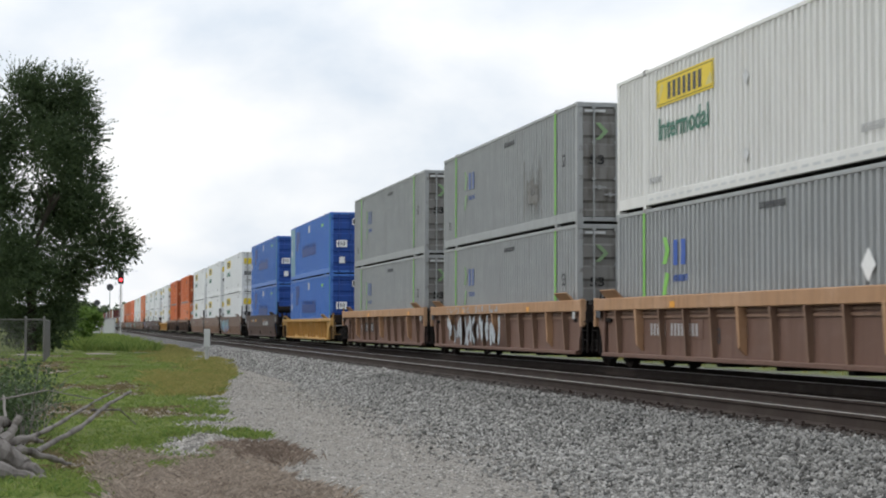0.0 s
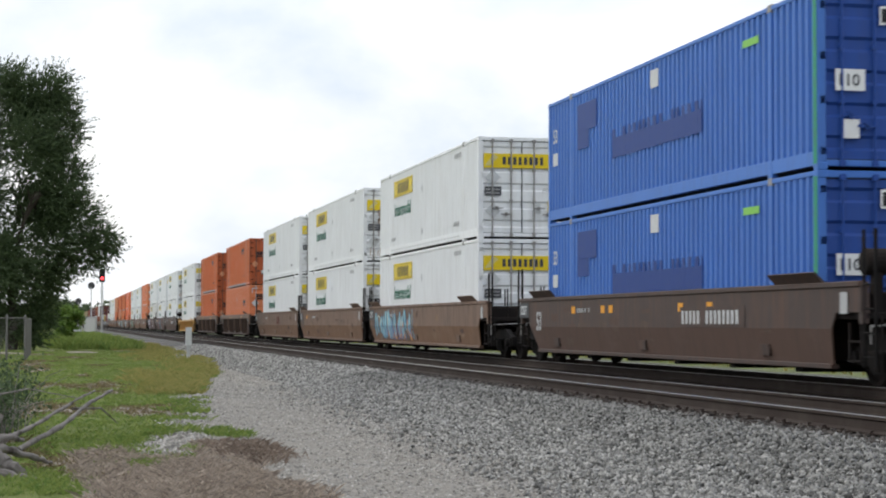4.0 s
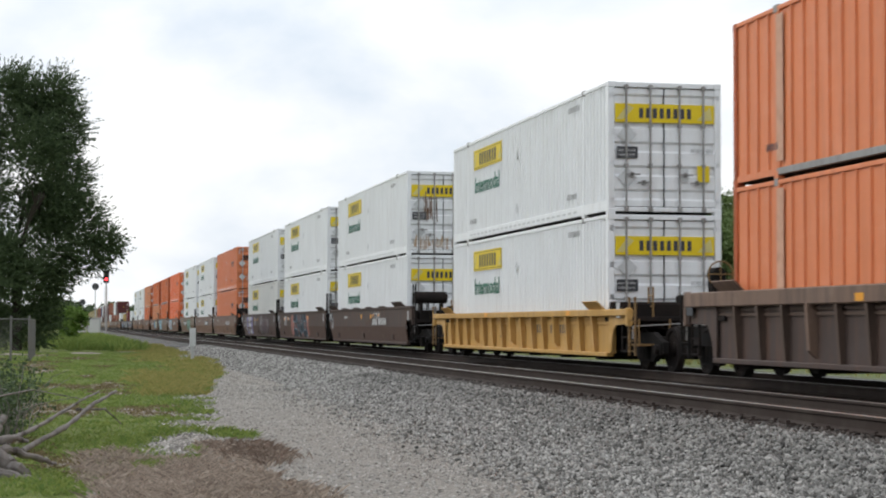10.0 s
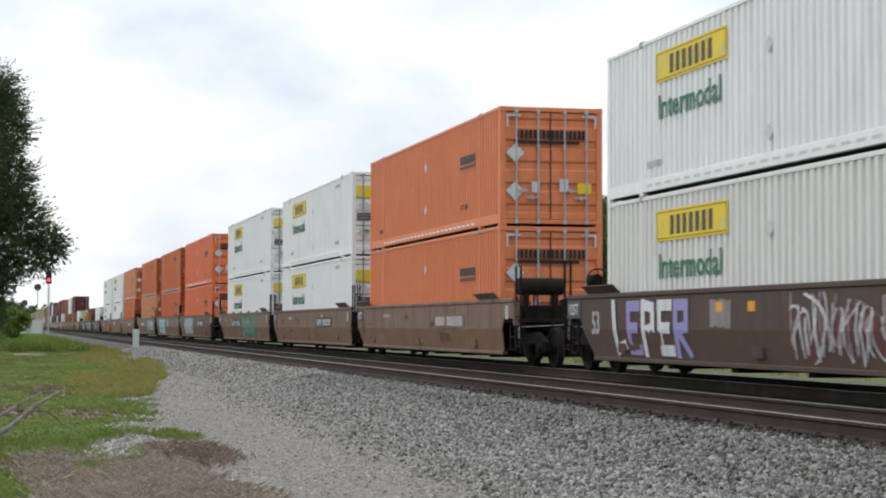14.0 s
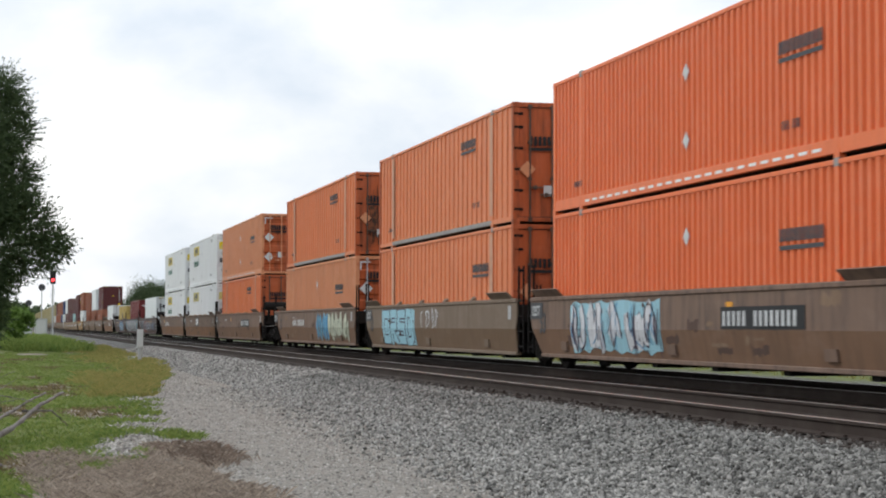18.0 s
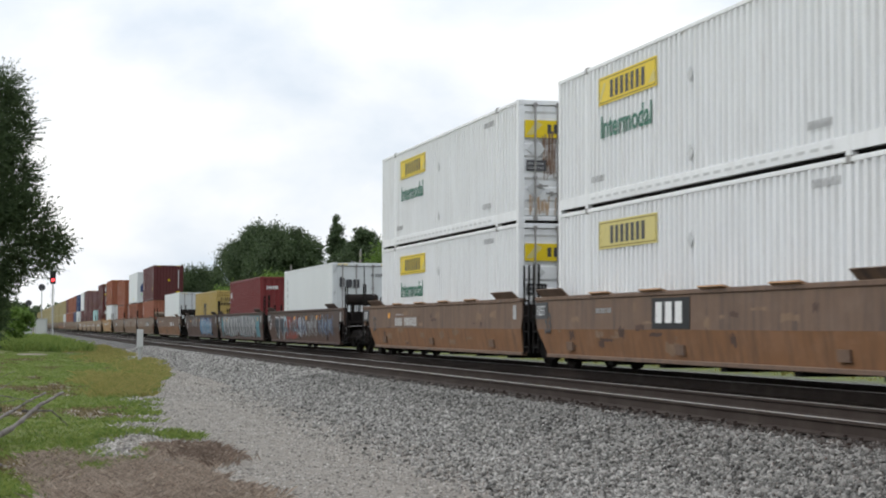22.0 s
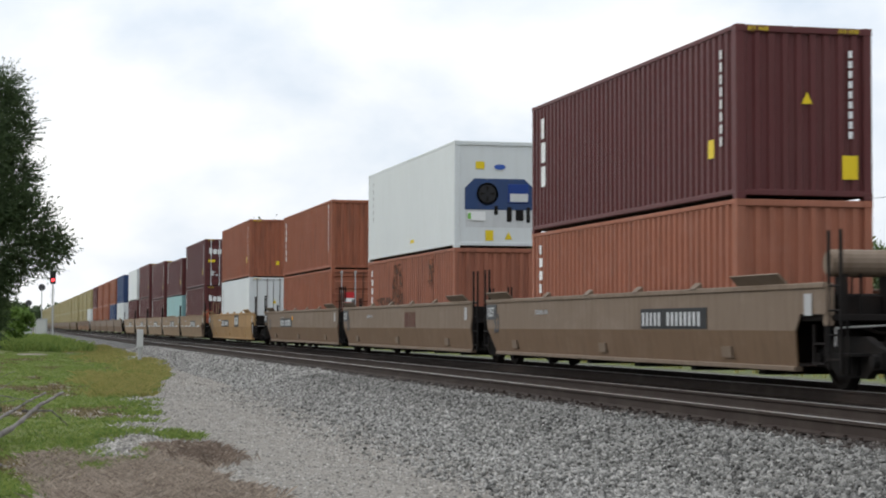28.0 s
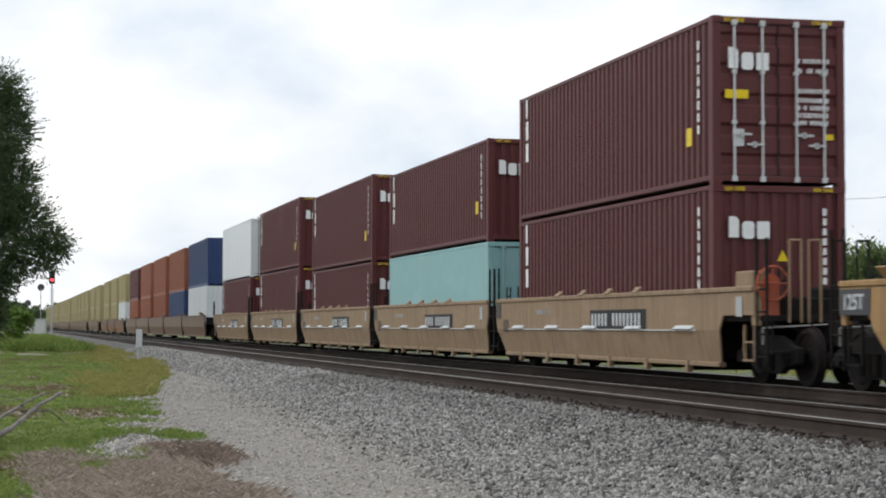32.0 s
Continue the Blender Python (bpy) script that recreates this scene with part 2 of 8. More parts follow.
G_WHITE = surface("white_spray_paint", (0.60, 0.61, 0.63), 0.6, grime=0.25, bump=0.02)
G_GREEN = surface("green_spray_paint", (0.04, 0.15, 0.10), 0.6, grime=0.2, bump=0.02)
G_BLACK = surface("black_spray_paint", (0.025, 0.03, 0.04), 0.6, grime=0.1, bump=0.02)
G_GREY = surface("silver_grey_spray_paint", (0.30, 0.31, 0.32), 0.5, grime=0.2, bump=0.02)
G_VIOLET = surface("violet_spray_paint", (0.28, 0.26, 0.50), 0.6, grime=0.2, bump=0.02)
G_ORANGE = surface("orange_spray_paint", (0.72, 0.34, 0.10), 0.6, grime=0.2, bump=0.02)


def clump_surface(name, c1, c2, rough=0.8, trans=0.0):
    """Leaves, blades and stones: each piece takes its own tone."""
    m = bpy.data.materials.new(name)
    m.use_nodes = True
    t = m.node_tree
    b = t.nodes["Principled BSDF"]
    b.inputs["Roughness"].default_value = rough
    b.inputs["Specular IOR Level"].default_value = 0.25
    g = t.nodes.new("ShaderNodeNewGeometry")
    mx = t.nodes.new("ShaderNodeMix")
    mx.data_type = "RGBA"
    mx.inputs["A"].default_value, mx.inputs["B"].default_value = (*c1, 1), (*c2, 1)
    t.links.new(g.outputs["Random Per Island"], mx.inputs["Factor"])
    co = t.nodes.new("ShaderNodeTexCoord")
    n = link_nodes(t, "ShaderNodeTexNoise", Scale=25.0, Detail=3.0)
    t.links.new(co.outputs["Object"], n.inputs["Vector"])
    hsv = t.nodes.new("ShaderNodeHueSaturation")
    mr = t.nodes.new("ShaderNodeMapRange")
    mr.inputs["To Min"].default_value, mr.inputs["To Max"].default_value = 0.75, 1.25
    t.links.new(n.outputs["Fac"], mr.inputs["Value"])
    t.links.new(mr.outputs["Result"], hsv.inputs["Value"])
    t.links.new(mx.outputs["Result"], hsv.inputs["Color"])
    t.links.new(hsv.outputs["Color"], b.inputs["Base Color"])
    if trans:
        b.inputs["Transmission Weight"].default_value = 0.0
        tr = t.nodes.new("ShaderNodeBsdfTranslucent")
        t.links.new(hsv.outputs["Color"], tr.inputs["Color"])
        sh = t.nodes.new("ShaderNodeMixShader")
        sh.inputs["Fac"].default_value = trans
        out = t.nodes["Material Output"]
        t.links.new(b.outputs["BSDF"], sh.inputs[1])
        t.links.new(tr.outputs["BSDF"], sh.inputs[2])
        t.links.new(sh.outputs["Shader"], out.inputs["Surface"])
    return m




def blended_ground():
    """The whole ground: dusty gravel, with crushed ballast, turf, brown soil and dark track bed where the mesh's masks
    say, their edges broken up by noise.
    """
    m = bpy.data.materials.new("ground")
    m.use_nodes = True
    t = m.node_tree
    b = t.nodes["Principled BSDF"]
    b.inputs["Roughness"].default_value = 0.95
    b.inputs["Specular IOR Level"].default_value = 0.15
    co = t.nodes.new("ShaderNodeTexCoord")

    def noise_of(scale, detail=5.0, rough=0.65):
        n = link_nodes(t, "ShaderNodeTexNoise", Scale=scale, Detail=detail, Roughness=rough)
        t.links.new(co.outputs["Object"], n.inputs["Vector"])
        return n.outputs["Fac"]

    def ramp(fac, lo, hi, a, c):
        r = t.nodes.new("ShaderNodeMapRange")
        for k, v in (("From Min", lo), ("From Max", hi), ("To Min", a), ("To Max", c)):
            r.inputs[k].default_value = v
        t.links.new(fac, r.inputs["Value"])
        return r.outputs["Result"]

    def mixed(fac, a, c):
        x = t.nodes.new("ShaderNodeMix")
        x.data_type = "RGBA"
        t.links.new(fac, x.inputs["Factor"])
        for slot, v in (("A", a), ("B", c)):
            if isinstance(v, tuple):
                x.inputs[slot].default_value = (*v, 1)
            else:
                t.links.new(v, x.inputs[slot])
        return x.outputs["Result"]

    def cells(scale):
        v = link_nodes(t, "ShaderNodeTexVoronoi", Scale=scale, Randomness=1.0)
        t.links.new(co.outputs["Object"], v.inputs["Vector"])
        sp = t.nodes.new("ShaderNodeSeparateColor")
        t.links.new(v.outputs["Color"], sp.inputs["Color"])
        return sp.outputs["Red"], v.outputs["Distance"]

    slow, mid, fine = noise_of(0.45), noise_of(2.6), noise_of(34.0, 4.0)
    c_fine, d_fine = cells(34.0)
    c_big, d_big = cells(17.0)
    road = mixed(c_fine, (0.17, 0.156, 0.138), (0.33, 0.307, 0.275))
    road = mixed(ramp(slow, 0.42, 0.66, 0.0, 0.6), road, (0.27, 0.248, 0.218))
    road = mixed(ramp(mid, 0.52, 0.72, 0.0, 0.45), road, (0.185, 0.168, 0.146))
    stone = mixed(c_big, (0.05, 0.048, 0.046), (0.20, 0.194, 0.183))
    turf = mixed(ramp(mid, 0.3, 0.7, 0.0, 1.0), (0.10, 0.142, 0.036), (0.20, 0.22, 0.065))
    turf = mixed(ramp(fine, 0.35, 0.7, 0.0, 0.6), turf, (0.07, 0.085, 0.028))
    soil = mixed(fine, (0.19, 0.164, 0.138), (0.37, 0.325, 0.28))
    soil = mixed(ramp(mid, 0.5, 0.68, 0.0, 0.45), soil, (0.19, 0.157, 0.13))
    # Near-black bed: the shade under the train and rails is put into its colour.
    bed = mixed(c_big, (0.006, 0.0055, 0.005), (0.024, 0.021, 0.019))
    edge = noise_of(1.7, 8.0, 0.72)
    col = road
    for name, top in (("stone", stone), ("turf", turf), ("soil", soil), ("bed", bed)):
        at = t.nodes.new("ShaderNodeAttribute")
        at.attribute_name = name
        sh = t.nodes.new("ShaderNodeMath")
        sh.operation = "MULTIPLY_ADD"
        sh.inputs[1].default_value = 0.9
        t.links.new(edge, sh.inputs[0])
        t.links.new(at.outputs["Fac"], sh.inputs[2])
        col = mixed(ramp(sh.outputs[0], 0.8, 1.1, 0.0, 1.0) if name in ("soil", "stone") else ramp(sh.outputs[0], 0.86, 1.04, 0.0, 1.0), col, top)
    t.links.new(col, b.inputs["Base Color"])
    h = t.nodes.new("ShaderNodeMath")
    h.operation = "MULTIPLY_ADD"
    h.inputs[1].default_value = -0.8
    t.links.new(d_big, h.inputs[0])
    t.links.new(fine, h.inputs[2])
    bp = link_nodes(t, "ShaderNodeBump", Strength=0.7, Distance=0.035)
    t.links.new(h.outputs[0], bp.inputs["Height"])
    t.links.new(bp.outputs["Normal"], b.inputs["Normal"])
    return m


M_GROUND = blended_ground()
S_STONE = clump_surface("ballast_stone", (0.07, 0.068, 0.063), (0.40, 0.387, 0.362), 0.9)
S_UPPER = clump_surface("grimy_ballast_stone", (0.048, 0.046, 0.043), (0.30, 0.292, 0.272), 0.9)
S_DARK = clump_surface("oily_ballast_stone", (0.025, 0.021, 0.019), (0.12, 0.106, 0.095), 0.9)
S_GRAVEL = clump_surface("gravel_stone", (0.125, 0.117, 0.105), (0.46, 0.435, 0.40), 0.9)
L_DARK = clump_surface("dark_green_leaves", (0.042, 0.068, 0.03), (0.095, 0.135, 0.06), 0.6, 0.25)
L_MID = clump_surface("green_leaves", (0.075, 0.118, 0.032), (0.15, 0.205, 0.07), 0.6, 0.25)
L_LIGHT = clump_surface("bright_green_leaves", (0.10, 0.18, 0.03), (0.17, 0.26, 0.06), 0.6, 0.3)
L_BLADE = clump_surface("grass_blades", (0.105, 0.175, 0.038), (0.245, 0.295, 0.078), 0.7, 0.3)
L_STRAW = clump_surface("brown_grass_blades", (0.10, 0.075, 0.04), (0.24, 0.20, 0.10), 0.8, 0.2)
L_DRY = clump_surface("dry_grass_blades", (0.36, 0.30, 0.11), (0.19, 0.21, 0.06), 0.8, 0.3)
L_WITHER = clump_surface("withered_weeds", (0.12, 0.09, 0.07), (0.28, 0.215, 0.17), 0.9)
L_DEAD = clump_surface("dead_weeds", (0.19, 0.152, 0.122), (0.48, 0.40, 0.325), 0.9)
BARK = surface("grey_brown_bark", (0.05, 0.042, 0.035), 0.9, grime=0.4, dirt=(0.04, 0.035, 0.03), bump=0.6, grain=14)
DEADWOOD = surface("bleached_dead_wood", (0.22, 0.20, 0.185), 0.9, grime=1.0, dirt=(0.06, 0.05, 0.045), bump=0.5, grain=18)
POLEWOOD = surface("weathered_pole_wood", (0.26, 0.24, 0.22), 0.9, grime=0.3, bump=0.4, grain=18)
TIEWOOD = surface("creosoted_tie_wood", (0.036, 0.028, 0.024), 0.9, grime=0.4, bump=0.5, grain=16, streak=False, spec=0.12)
RAILSIDE = surface("rusty_rail_steel", (0.042, 0.031, 0.026), 0.75, 0.0, grime=0.3, bump=0.15, streak=False, spec=0.12)
RAILHEAD = surface("polished_rail_steel", (0.55, 0.53, 0.51), 0.32, 0.9, grime=0.2, streak=False, bump=0.02)
# ---- mesh helpers ----
class Geo:
    """Gathers faces for one mesh."""

    def __init__(self):
        self.v, self.f = [], []

    def add(self, verts, faces):
        o = len(self.v)
        self.v += [tuple(p) for p in verts]
        self.f += [tuple(i + o for i in f) for f in faces]
        return self

    def box(self, x0, x1, y0, y1, z0, z1):
        return self.add([(x0, y0, z0), (x1, y0, z0), (x1, y1, z0), (x0, y1, z0), (x0, y0, z1), (x1, y0, z1), (x1, y1, z1), (x0, y1, z1)],
                        [(0, 3, 2, 1), (4, 5, 6, 7), (0, 1, 5, 4), (1, 2, 6, 5), (2, 3, 7, 6), (3, 0, 4, 7)])

    def cbox(self, x0, x1, y0, y1, z0, z1, c=0.01):
        """A box with chamfered edges along all sides."""
        bm = bmesh.new()
        bmesh.ops.create_cube(bm, size=1.0)
        for p in bm.verts:
            p.co = ((x0 + x1) / 2 + p.co.x * (x1 - x0), (y0 + y1) / 2 + p.co.y * (y1 - y0), (z0 + z1) / 2 + p.co.z * (z1 - z0))
        bmesh.ops.bevel(bm, geom=bm.edges[:], offset=c, segments=1, affect="EDGES")
        return self.bm(bm)

    def bm(self, bm):
        bm.verts.index_update()
        self.add([p.co for p in bm.verts], [[q.index for q in f.verts] for f in bm.faces])
        bm.free()
        return self

    def prism(self, outline, a0, a1, axis):
        """An outline (two coordinates each) drawn out along an axis: 'x' takes (y, z), 'y' takes (x, z), 'z' takes (x, y)."""
        n = len(outline)
        put = {"x": lambda p, a: (a, p[0], p[1]), "y": lambda p, a: (p[0], a, p[1]), "z": lambda p, a: (p[0], p[1], a)}[axis]
        vs = [put(p, a0) for p in outline] + [put(p, a1) for p in outline]
        fs = [tuple(range(n)), tuple(range(2 * n - 1, n - 1, -1))] + [(i, i + n, (i + 1) % n + n, (i + 1) % n) for i in range(n)]
        return self.add(vs, fs)

    def tube(self, p0, p1, r0, r1=None, n=8, caps=True):
        p0, p1 = Vector(p0), Vector(p1)
        r1 = r0 if r1 is None else r1
        q = (p1 - p0).to_track_quat("Z", "Y")
        vs = []
        for p, r in ((p0, r0), (p1, r1)):
            vs += [p + q @ Vector((r * math.cos(a), r * math.sin(a), 0)) for a in (2 * math.pi * k / n for k in range(n))]
        fs = [(k, (k + 1) % n, (k + 1) % n + n, k + n) for k in range(n)]
        if caps:
            fs += [tuple(range(n - 1, -1, -1)), tuple(range(n, 2 * n))]
        return self.add(vs, fs)

    def pipe(self, pts, radii, n=7):
        """A bent round limb through the points, one skin."""
        vs, fs = [], []
        for i, (p, r) in enumerate(zip(pts, radii)):
            a, b = pts[max(0, i - 1)], pts[min(len(pts) - 1, i + 1)]
            q = (Vector(b) - Vector(a)).to_track_quat("Z", "Y")
            vs += [Vector(p) + q @ Vector((r * math.cos(2 * math.pi * k / n), r * math.sin(2 * math.pi * k / n), 0)) for k in range(n)]
        for i in range(len(pts) - 1):
            fs += [(i * n + k, i * n + (k + 1) % n, (i + 1) * n + (k + 1) % n, (i + 1) * n + k) for k in range(n)]
        fs += [tuple(range(n - 1, -1, -1)), tuple(range((len(pts) - 1) * n, len(pts) * n))]
        return self.add(vs, fs)

    def turned(self, rings, n=20, axis="x"):
        """A body of revolution: rings of (place along the axis, radius)."""
        vs, fs = [], []
        for a, r in rings:
            for k in range(n):
                c, s = r * math.cos(2 * math.pi * k / n), r * math.sin(2 * math.pi * k / n)
                vs.append((a, c, s) if axis == "x" else (c, a, s) if axis == "y" else (c, s, a))
        for j in range(len(rings) - 1):
            fs += [(j * n + k, j * n + (k + 1) % n, (j + 1) * n + (k + 1) % n, (j + 1) * n + k) for k in range(n)]
        fs += [tuple(range(n)), tuple(range(len(rings) * n - 1, (len(rings) - 1) * n - 1, -1))]
        return self.add(vs, fs)

    def mesh(self, name, smooth=False):
        me = bpy.data.meshes.new(name)
        me.from_pydata(self.v, [], self.f)
        bm = bmesh.new()
        bm.from_mesh(me)
        bmesh.ops.recalc_face_normals(bm, faces=bm.faces)
        if smooth:
            for f in bm.faces:
                f.smooth = True
        bm.to_mesh(me)
        bm.free()
        return me


def array_mesh(name, v, tris):
    """A mesh of triangles from arrays of corners and indices."""
    v, tris = np.asarray(v, np.float32).reshape(-1, 3), np.asarray(tris, np.int32).reshape(-1, 3)
    me = bpy.data.meshes.new(name)
    me.vertices.add(len(v))
    me.vertices.foreach_set("co", v.ravel())
    me.loops.add(tris.size)
    me.loops.foreach_set("vertex_index", tris.ravel())
    me.polygons.add(len(tris))
    me.polygons.foreach_set("loop_start", np.arange(0, tris.size, 3, dtype=np.int32))
    me.update(calc_edges=True)
    return me


MESHES = {}


def shared(key, build):
    """One mesh for all alike pieces; build() returns a Geo."""
    if key not in MESHES:
        g = build()
        MESHES[key] = g.mesh(key if isinstance(key, str) else key[0])
        MESHES[key].materials.append(None)
    return MESHES[key]


SPECKLED = {"reflector_strip", "stencil", "paint_wear", "dark_drips", "soot_streaks", "soot_smear", "soot_stain", "rust_stain", "hazard_stripe"}


def part(name, data, material, parent=None, label="", at=None):
    """Links a Geo or a shared mesh as one object under a thing or a part."""
    me = data.mesh(name) if isinstance(data, Geo) else data
    if not me.materials:
        me.materials.append(None)
    ob = new(name, me)
    ob.material_slots[0].link = "OBJECT"
    ob.material_slots[0].material = material
    if parent is not None:
        ob.parent = parent
    if at is not None:
        ob.matrix_basis = at
    if label:
        ob["label"] = label
    if name in SPECKLED:
        tagged(ob, kind="stuff", label=label)
    return ob


def lettering(text, size, squeeze=1.0):
    """A flat mesh of letters, its lower left corner at the origin, in the x-y plane."""
    key = ("text", text, size, squeeze)
    if key not in MESHES:
        cu = bpy.data.curves.new("lettering", "FONT")
        cu.body, cu.size = text, size
        cu.extrude, cu.offset = 0.002, 0.018 * size
        cu.resolution_u = 3
        ob = bpy.data.objects.new("lettering", cu)
        scene.collection.objects.link(ob)
        bpy.context.view_layer.update()
        me = bpy.data.meshes.new_from_object(ob.evaluated_get(bpy.context.evaluated_depsgraph_get()))
        bpy.data.objects.remove(ob)
        for p in me.vertices:
            p.co.x *= squeeze
        me.materials.clear()
        me.materials.append(None)
        MESHES[key] = me
    return MESHES[key]


# poses of flat lettering: on the flank that faces -x it reads towards -y, on the end that faces -y it reads towards +x
def on_flank(x, y, z):
    return Matrix(((0, 0, -1, x), (-1, 0, 0, y), (0, 1, 0, z), (0, 0, 0, 1)))


def on_end(x, y, z):
    return Matrix(((1, 0, 0, x), (0, 0, -1, y), (0, 1, 0, z), (0, 0, 0, 1)))


def bars_mesh(kind, w, h):
    """Plain bars of the size of a line of writing, in the x-y plane."""
    def build():
        g = Geo()
        rnd = random.Random(kind)
        x = 0.0
        while x < w - 0.02:
            bw = min(w - x, h * rnd.uniform(0.2, 0.34))
            if rnd.random() > 0.1:
                g.box(x, x + bw, 0, h, 0, 0.003)
            x += bw + h * rnd.uniform(0.2, 0.34)
        return g
    return shared(("bars", kind, round(w, 2), round(h, 2)), build)


def bold_bars(w, h, bar=0.36, gap=0.15):
    """A line of bold writing as plain bars set close together."""
    def build():
        g = Geo()
        n = max(2, round(w / (h * (bar + gap))))
        for i in range(n):
            g.box(w * i / n, w * (i + bar / (bar + gap)) / n, 0, h, 0, 0.003)
        return g
    return shared(("bold_bars", round(w, 2), round(h, 2), bar), build)


def dashes(w, n, h, fill=0.62):
    """A broken strip of reflecting tape."""
    def build():
        g = Geo()
        for i in range(n):
            g.box(w * i / n, w * (i + fill) / n, 0, h, 0, 0.003)
        return g
    return shared(("dashes", round(w, 2), n), build)


def column(n, w, h, step):
    """Marks one under another, downwards from the origin."""
    def build():
        g = Geo()
        for k in range(n):
            g.box(0, w, -k * step, h - k * step, 0, 0.003)
        return g
    return shared(("column", n, round(w, 3), round(step, 3)), build)


def stroke_mesh(seed, w, h, n, t):
    """Sprayed strokes: slanted and bent bands with rounded turns."""
    def build():
        g = Geo()
        rnd = random.Random(seed)
        lift = 0.0
        for i in range(n):
            x0 = w * (i + rnd.uniform(0.1, 0.9)) / n
            pts = [(x0 + rnd.uniform(-0.25, 0.25) * w / n * 1.6, h * q + rnd.uniform(-0.06, 0.06) * h) for q in (0.04, 0.3, 0.55, 0.8, 0.96)]
            if rnd.random() < 0.4:
                pts = pts + [(pts[-1][0] + w / n * rnd.uniform(0.4, 0.9), h * rnd.uniform(0.7, 0.95)), (pts[-1][0] + w / n * rnd.uniform(0.5, 0.9), h * rnd.uniform(0.3, 0.6))]
            for (ax, ay), (bx, by) in zip(pts[:-1], pts[1:]):
                lift += 0.0004
                d = Vector((bx - ax, by - ay))
                if d.length < 0.01:
                    continue
                nrm = Vector((-d.y, d.x)).normalized() * t / 2 * rnd.uniform(0.7, 1.2)
                d = d.normalized() * t * 0.3
                g.add([(ax - d.x + nrm.x, ay - d.y + nrm.y, lift), (ax - d.x - nrm.x, ay - d.y - nrm.y, lift), (bx + d.x - nrm.x, by + d.y - nrm.y, lift), (bx + d.x + nrm.x, by + d.y + nrm.y, lift)], [(0, 1, 2, 3)])
        return g
    return shared(("strokes", seed, round(w, 2), round(h, 2), n), build)

# ---- containers: local x across, y from the end that leads (0) to the other end, z up from the bottom ----
L53, W53, L40, W40, HC, STD = 16.154, 2.591, 12.192, 2.438, 2.896, 2.591


def corrugated(y0, y1, z0, z1, xo, depth, pitch, thick=0.03, flat=0.35):
    """A wall with upright trapezoid ribs; xo is its outermost face, towards -x."""
    g = Geo()
    n = max(1, round((y1 - y0) / pitch))
    p = (y1 - y0) / n
    prof = []
    s = (1 - 2 * flat) / 2
    for i in range(n):
        a = y0 + i * p
        prof += [(a, xo), (a + flat * p, xo), (a + (flat + s) * p, xo + depth), (a + (2 * flat + s) * p, xo + depth)]
    prof.append((y1, xo))
    k = len(prof)
    vs = [(x, y, z0) for y, x in prof] + [(x, y, z1) for y, x in prof] + [(xo + depth + thick, y0, z0), (xo + depth + thick, y1, z0), (xo + depth + thick, y0, z1), (xo + depth + thick, y1, z1)]
    fs = [(i + 1, i, i + k, i + k + 1) for i in range(k - 1)] + [(2 * k, 2 * k + 1, 2 * k + 3, 2 * k + 2), (0, 2 * k, 2 * k + 2, k), (k - 1, 2 * k - 1, 2 * k + 3, 2 * k + 1)]
    return g.add(vs, fs)


def plate_wall(y0, y1, z0, z1, xo, pitch):
    """A sheet-and-post wall: flat sheets with narrow upright posts that stand proud."""
    g = Geo()
    n = round((y1 - y0) / pitch)
    prof = [(y0, xo + 0.034)]
    for i in range(1, n):
        y = y0 + (y1 - y0) * i / n
        prof += [(y - 0.042, xo + 0.034), (y - 0.034, xo), (y + 0.034, xo), (y + 0.042, xo + 0.034)]
    prof.append((y1, xo + 0.034))
    k = len(prof)
    vs = [(x, y, z0) for y, x in prof] + [(x, y, z1) for y, x in prof] + [(xo + 0.06, y0, z0), (xo + 0.06, y1, z0), (xo + 0.06, y0, z1), (xo + 0.06, y1, z1)]
    fs = [(i + 1, i, i + k, i + k + 1) for i in range(k - 1)] + [(2 * k, 2 * k + 1, 2 * k + 3, 2 * k + 2), (0, 2 * k, 2 * k + 2, k), (k - 1, 2 * k - 1, 2 * k + 3, 2 * k + 1)]
    return g.add(vs, fs)


def end_ribs(x0, x1, z0, z1, y, n, depth, upright):
    """An end panel at y with pressed ribs, upright or level."""
    g = Geo()
    if upright:
        w = (x1 - x0) / n
        prof = []
        for i in range(n):
            a = x0 + i * w
            prof += [(a, y), (a + 0.38 * w, y), (a + 0.5 * w, y + depth), (a + 0.88 * w, y + depth)]
        prof.append((x1, y))
        k = len(prof)
        vs = [(x, yy, z0) for x, yy in prof] + [(x, yy, z1) for x, yy in prof]
    else:
        w = (z1 - z0) / n
        prof = [(z0, y)]
        for i in range(n):
            a = z0 + i * w
            prof += [(a + 0.26 * w, y), (a + 0.36 * w, y + depth), (a + 0.64 * w, y + depth), (a + 0.74 * w, y)]
        prof.append((z1, y))
        k = len(prof)
        vs = [(x0, yy, z) for z, yy in prof] + [(x1, yy, z) for z, yy in prof]
    fs = [(i, i + 1, i + k + 1, i + k) for i in range(k - 1)]
    b = len(vs)
    vs += [(x0, y + depth + 0.03, z0), (x1, y + depth + 0.03, z0), (x1, y + depth + 0.03, z1), (x0, y + depth + 0.03, z1)]
    fs += [(b, b + 3, b + 2, b + 1)]
    return g.add(vs, fs)


def mirrored(key, build):
    def other():
        g = build()
        g.v = [(-x, y, z) for x, y, z in g.v]
        return g
    return shared(key + ("far",), other)


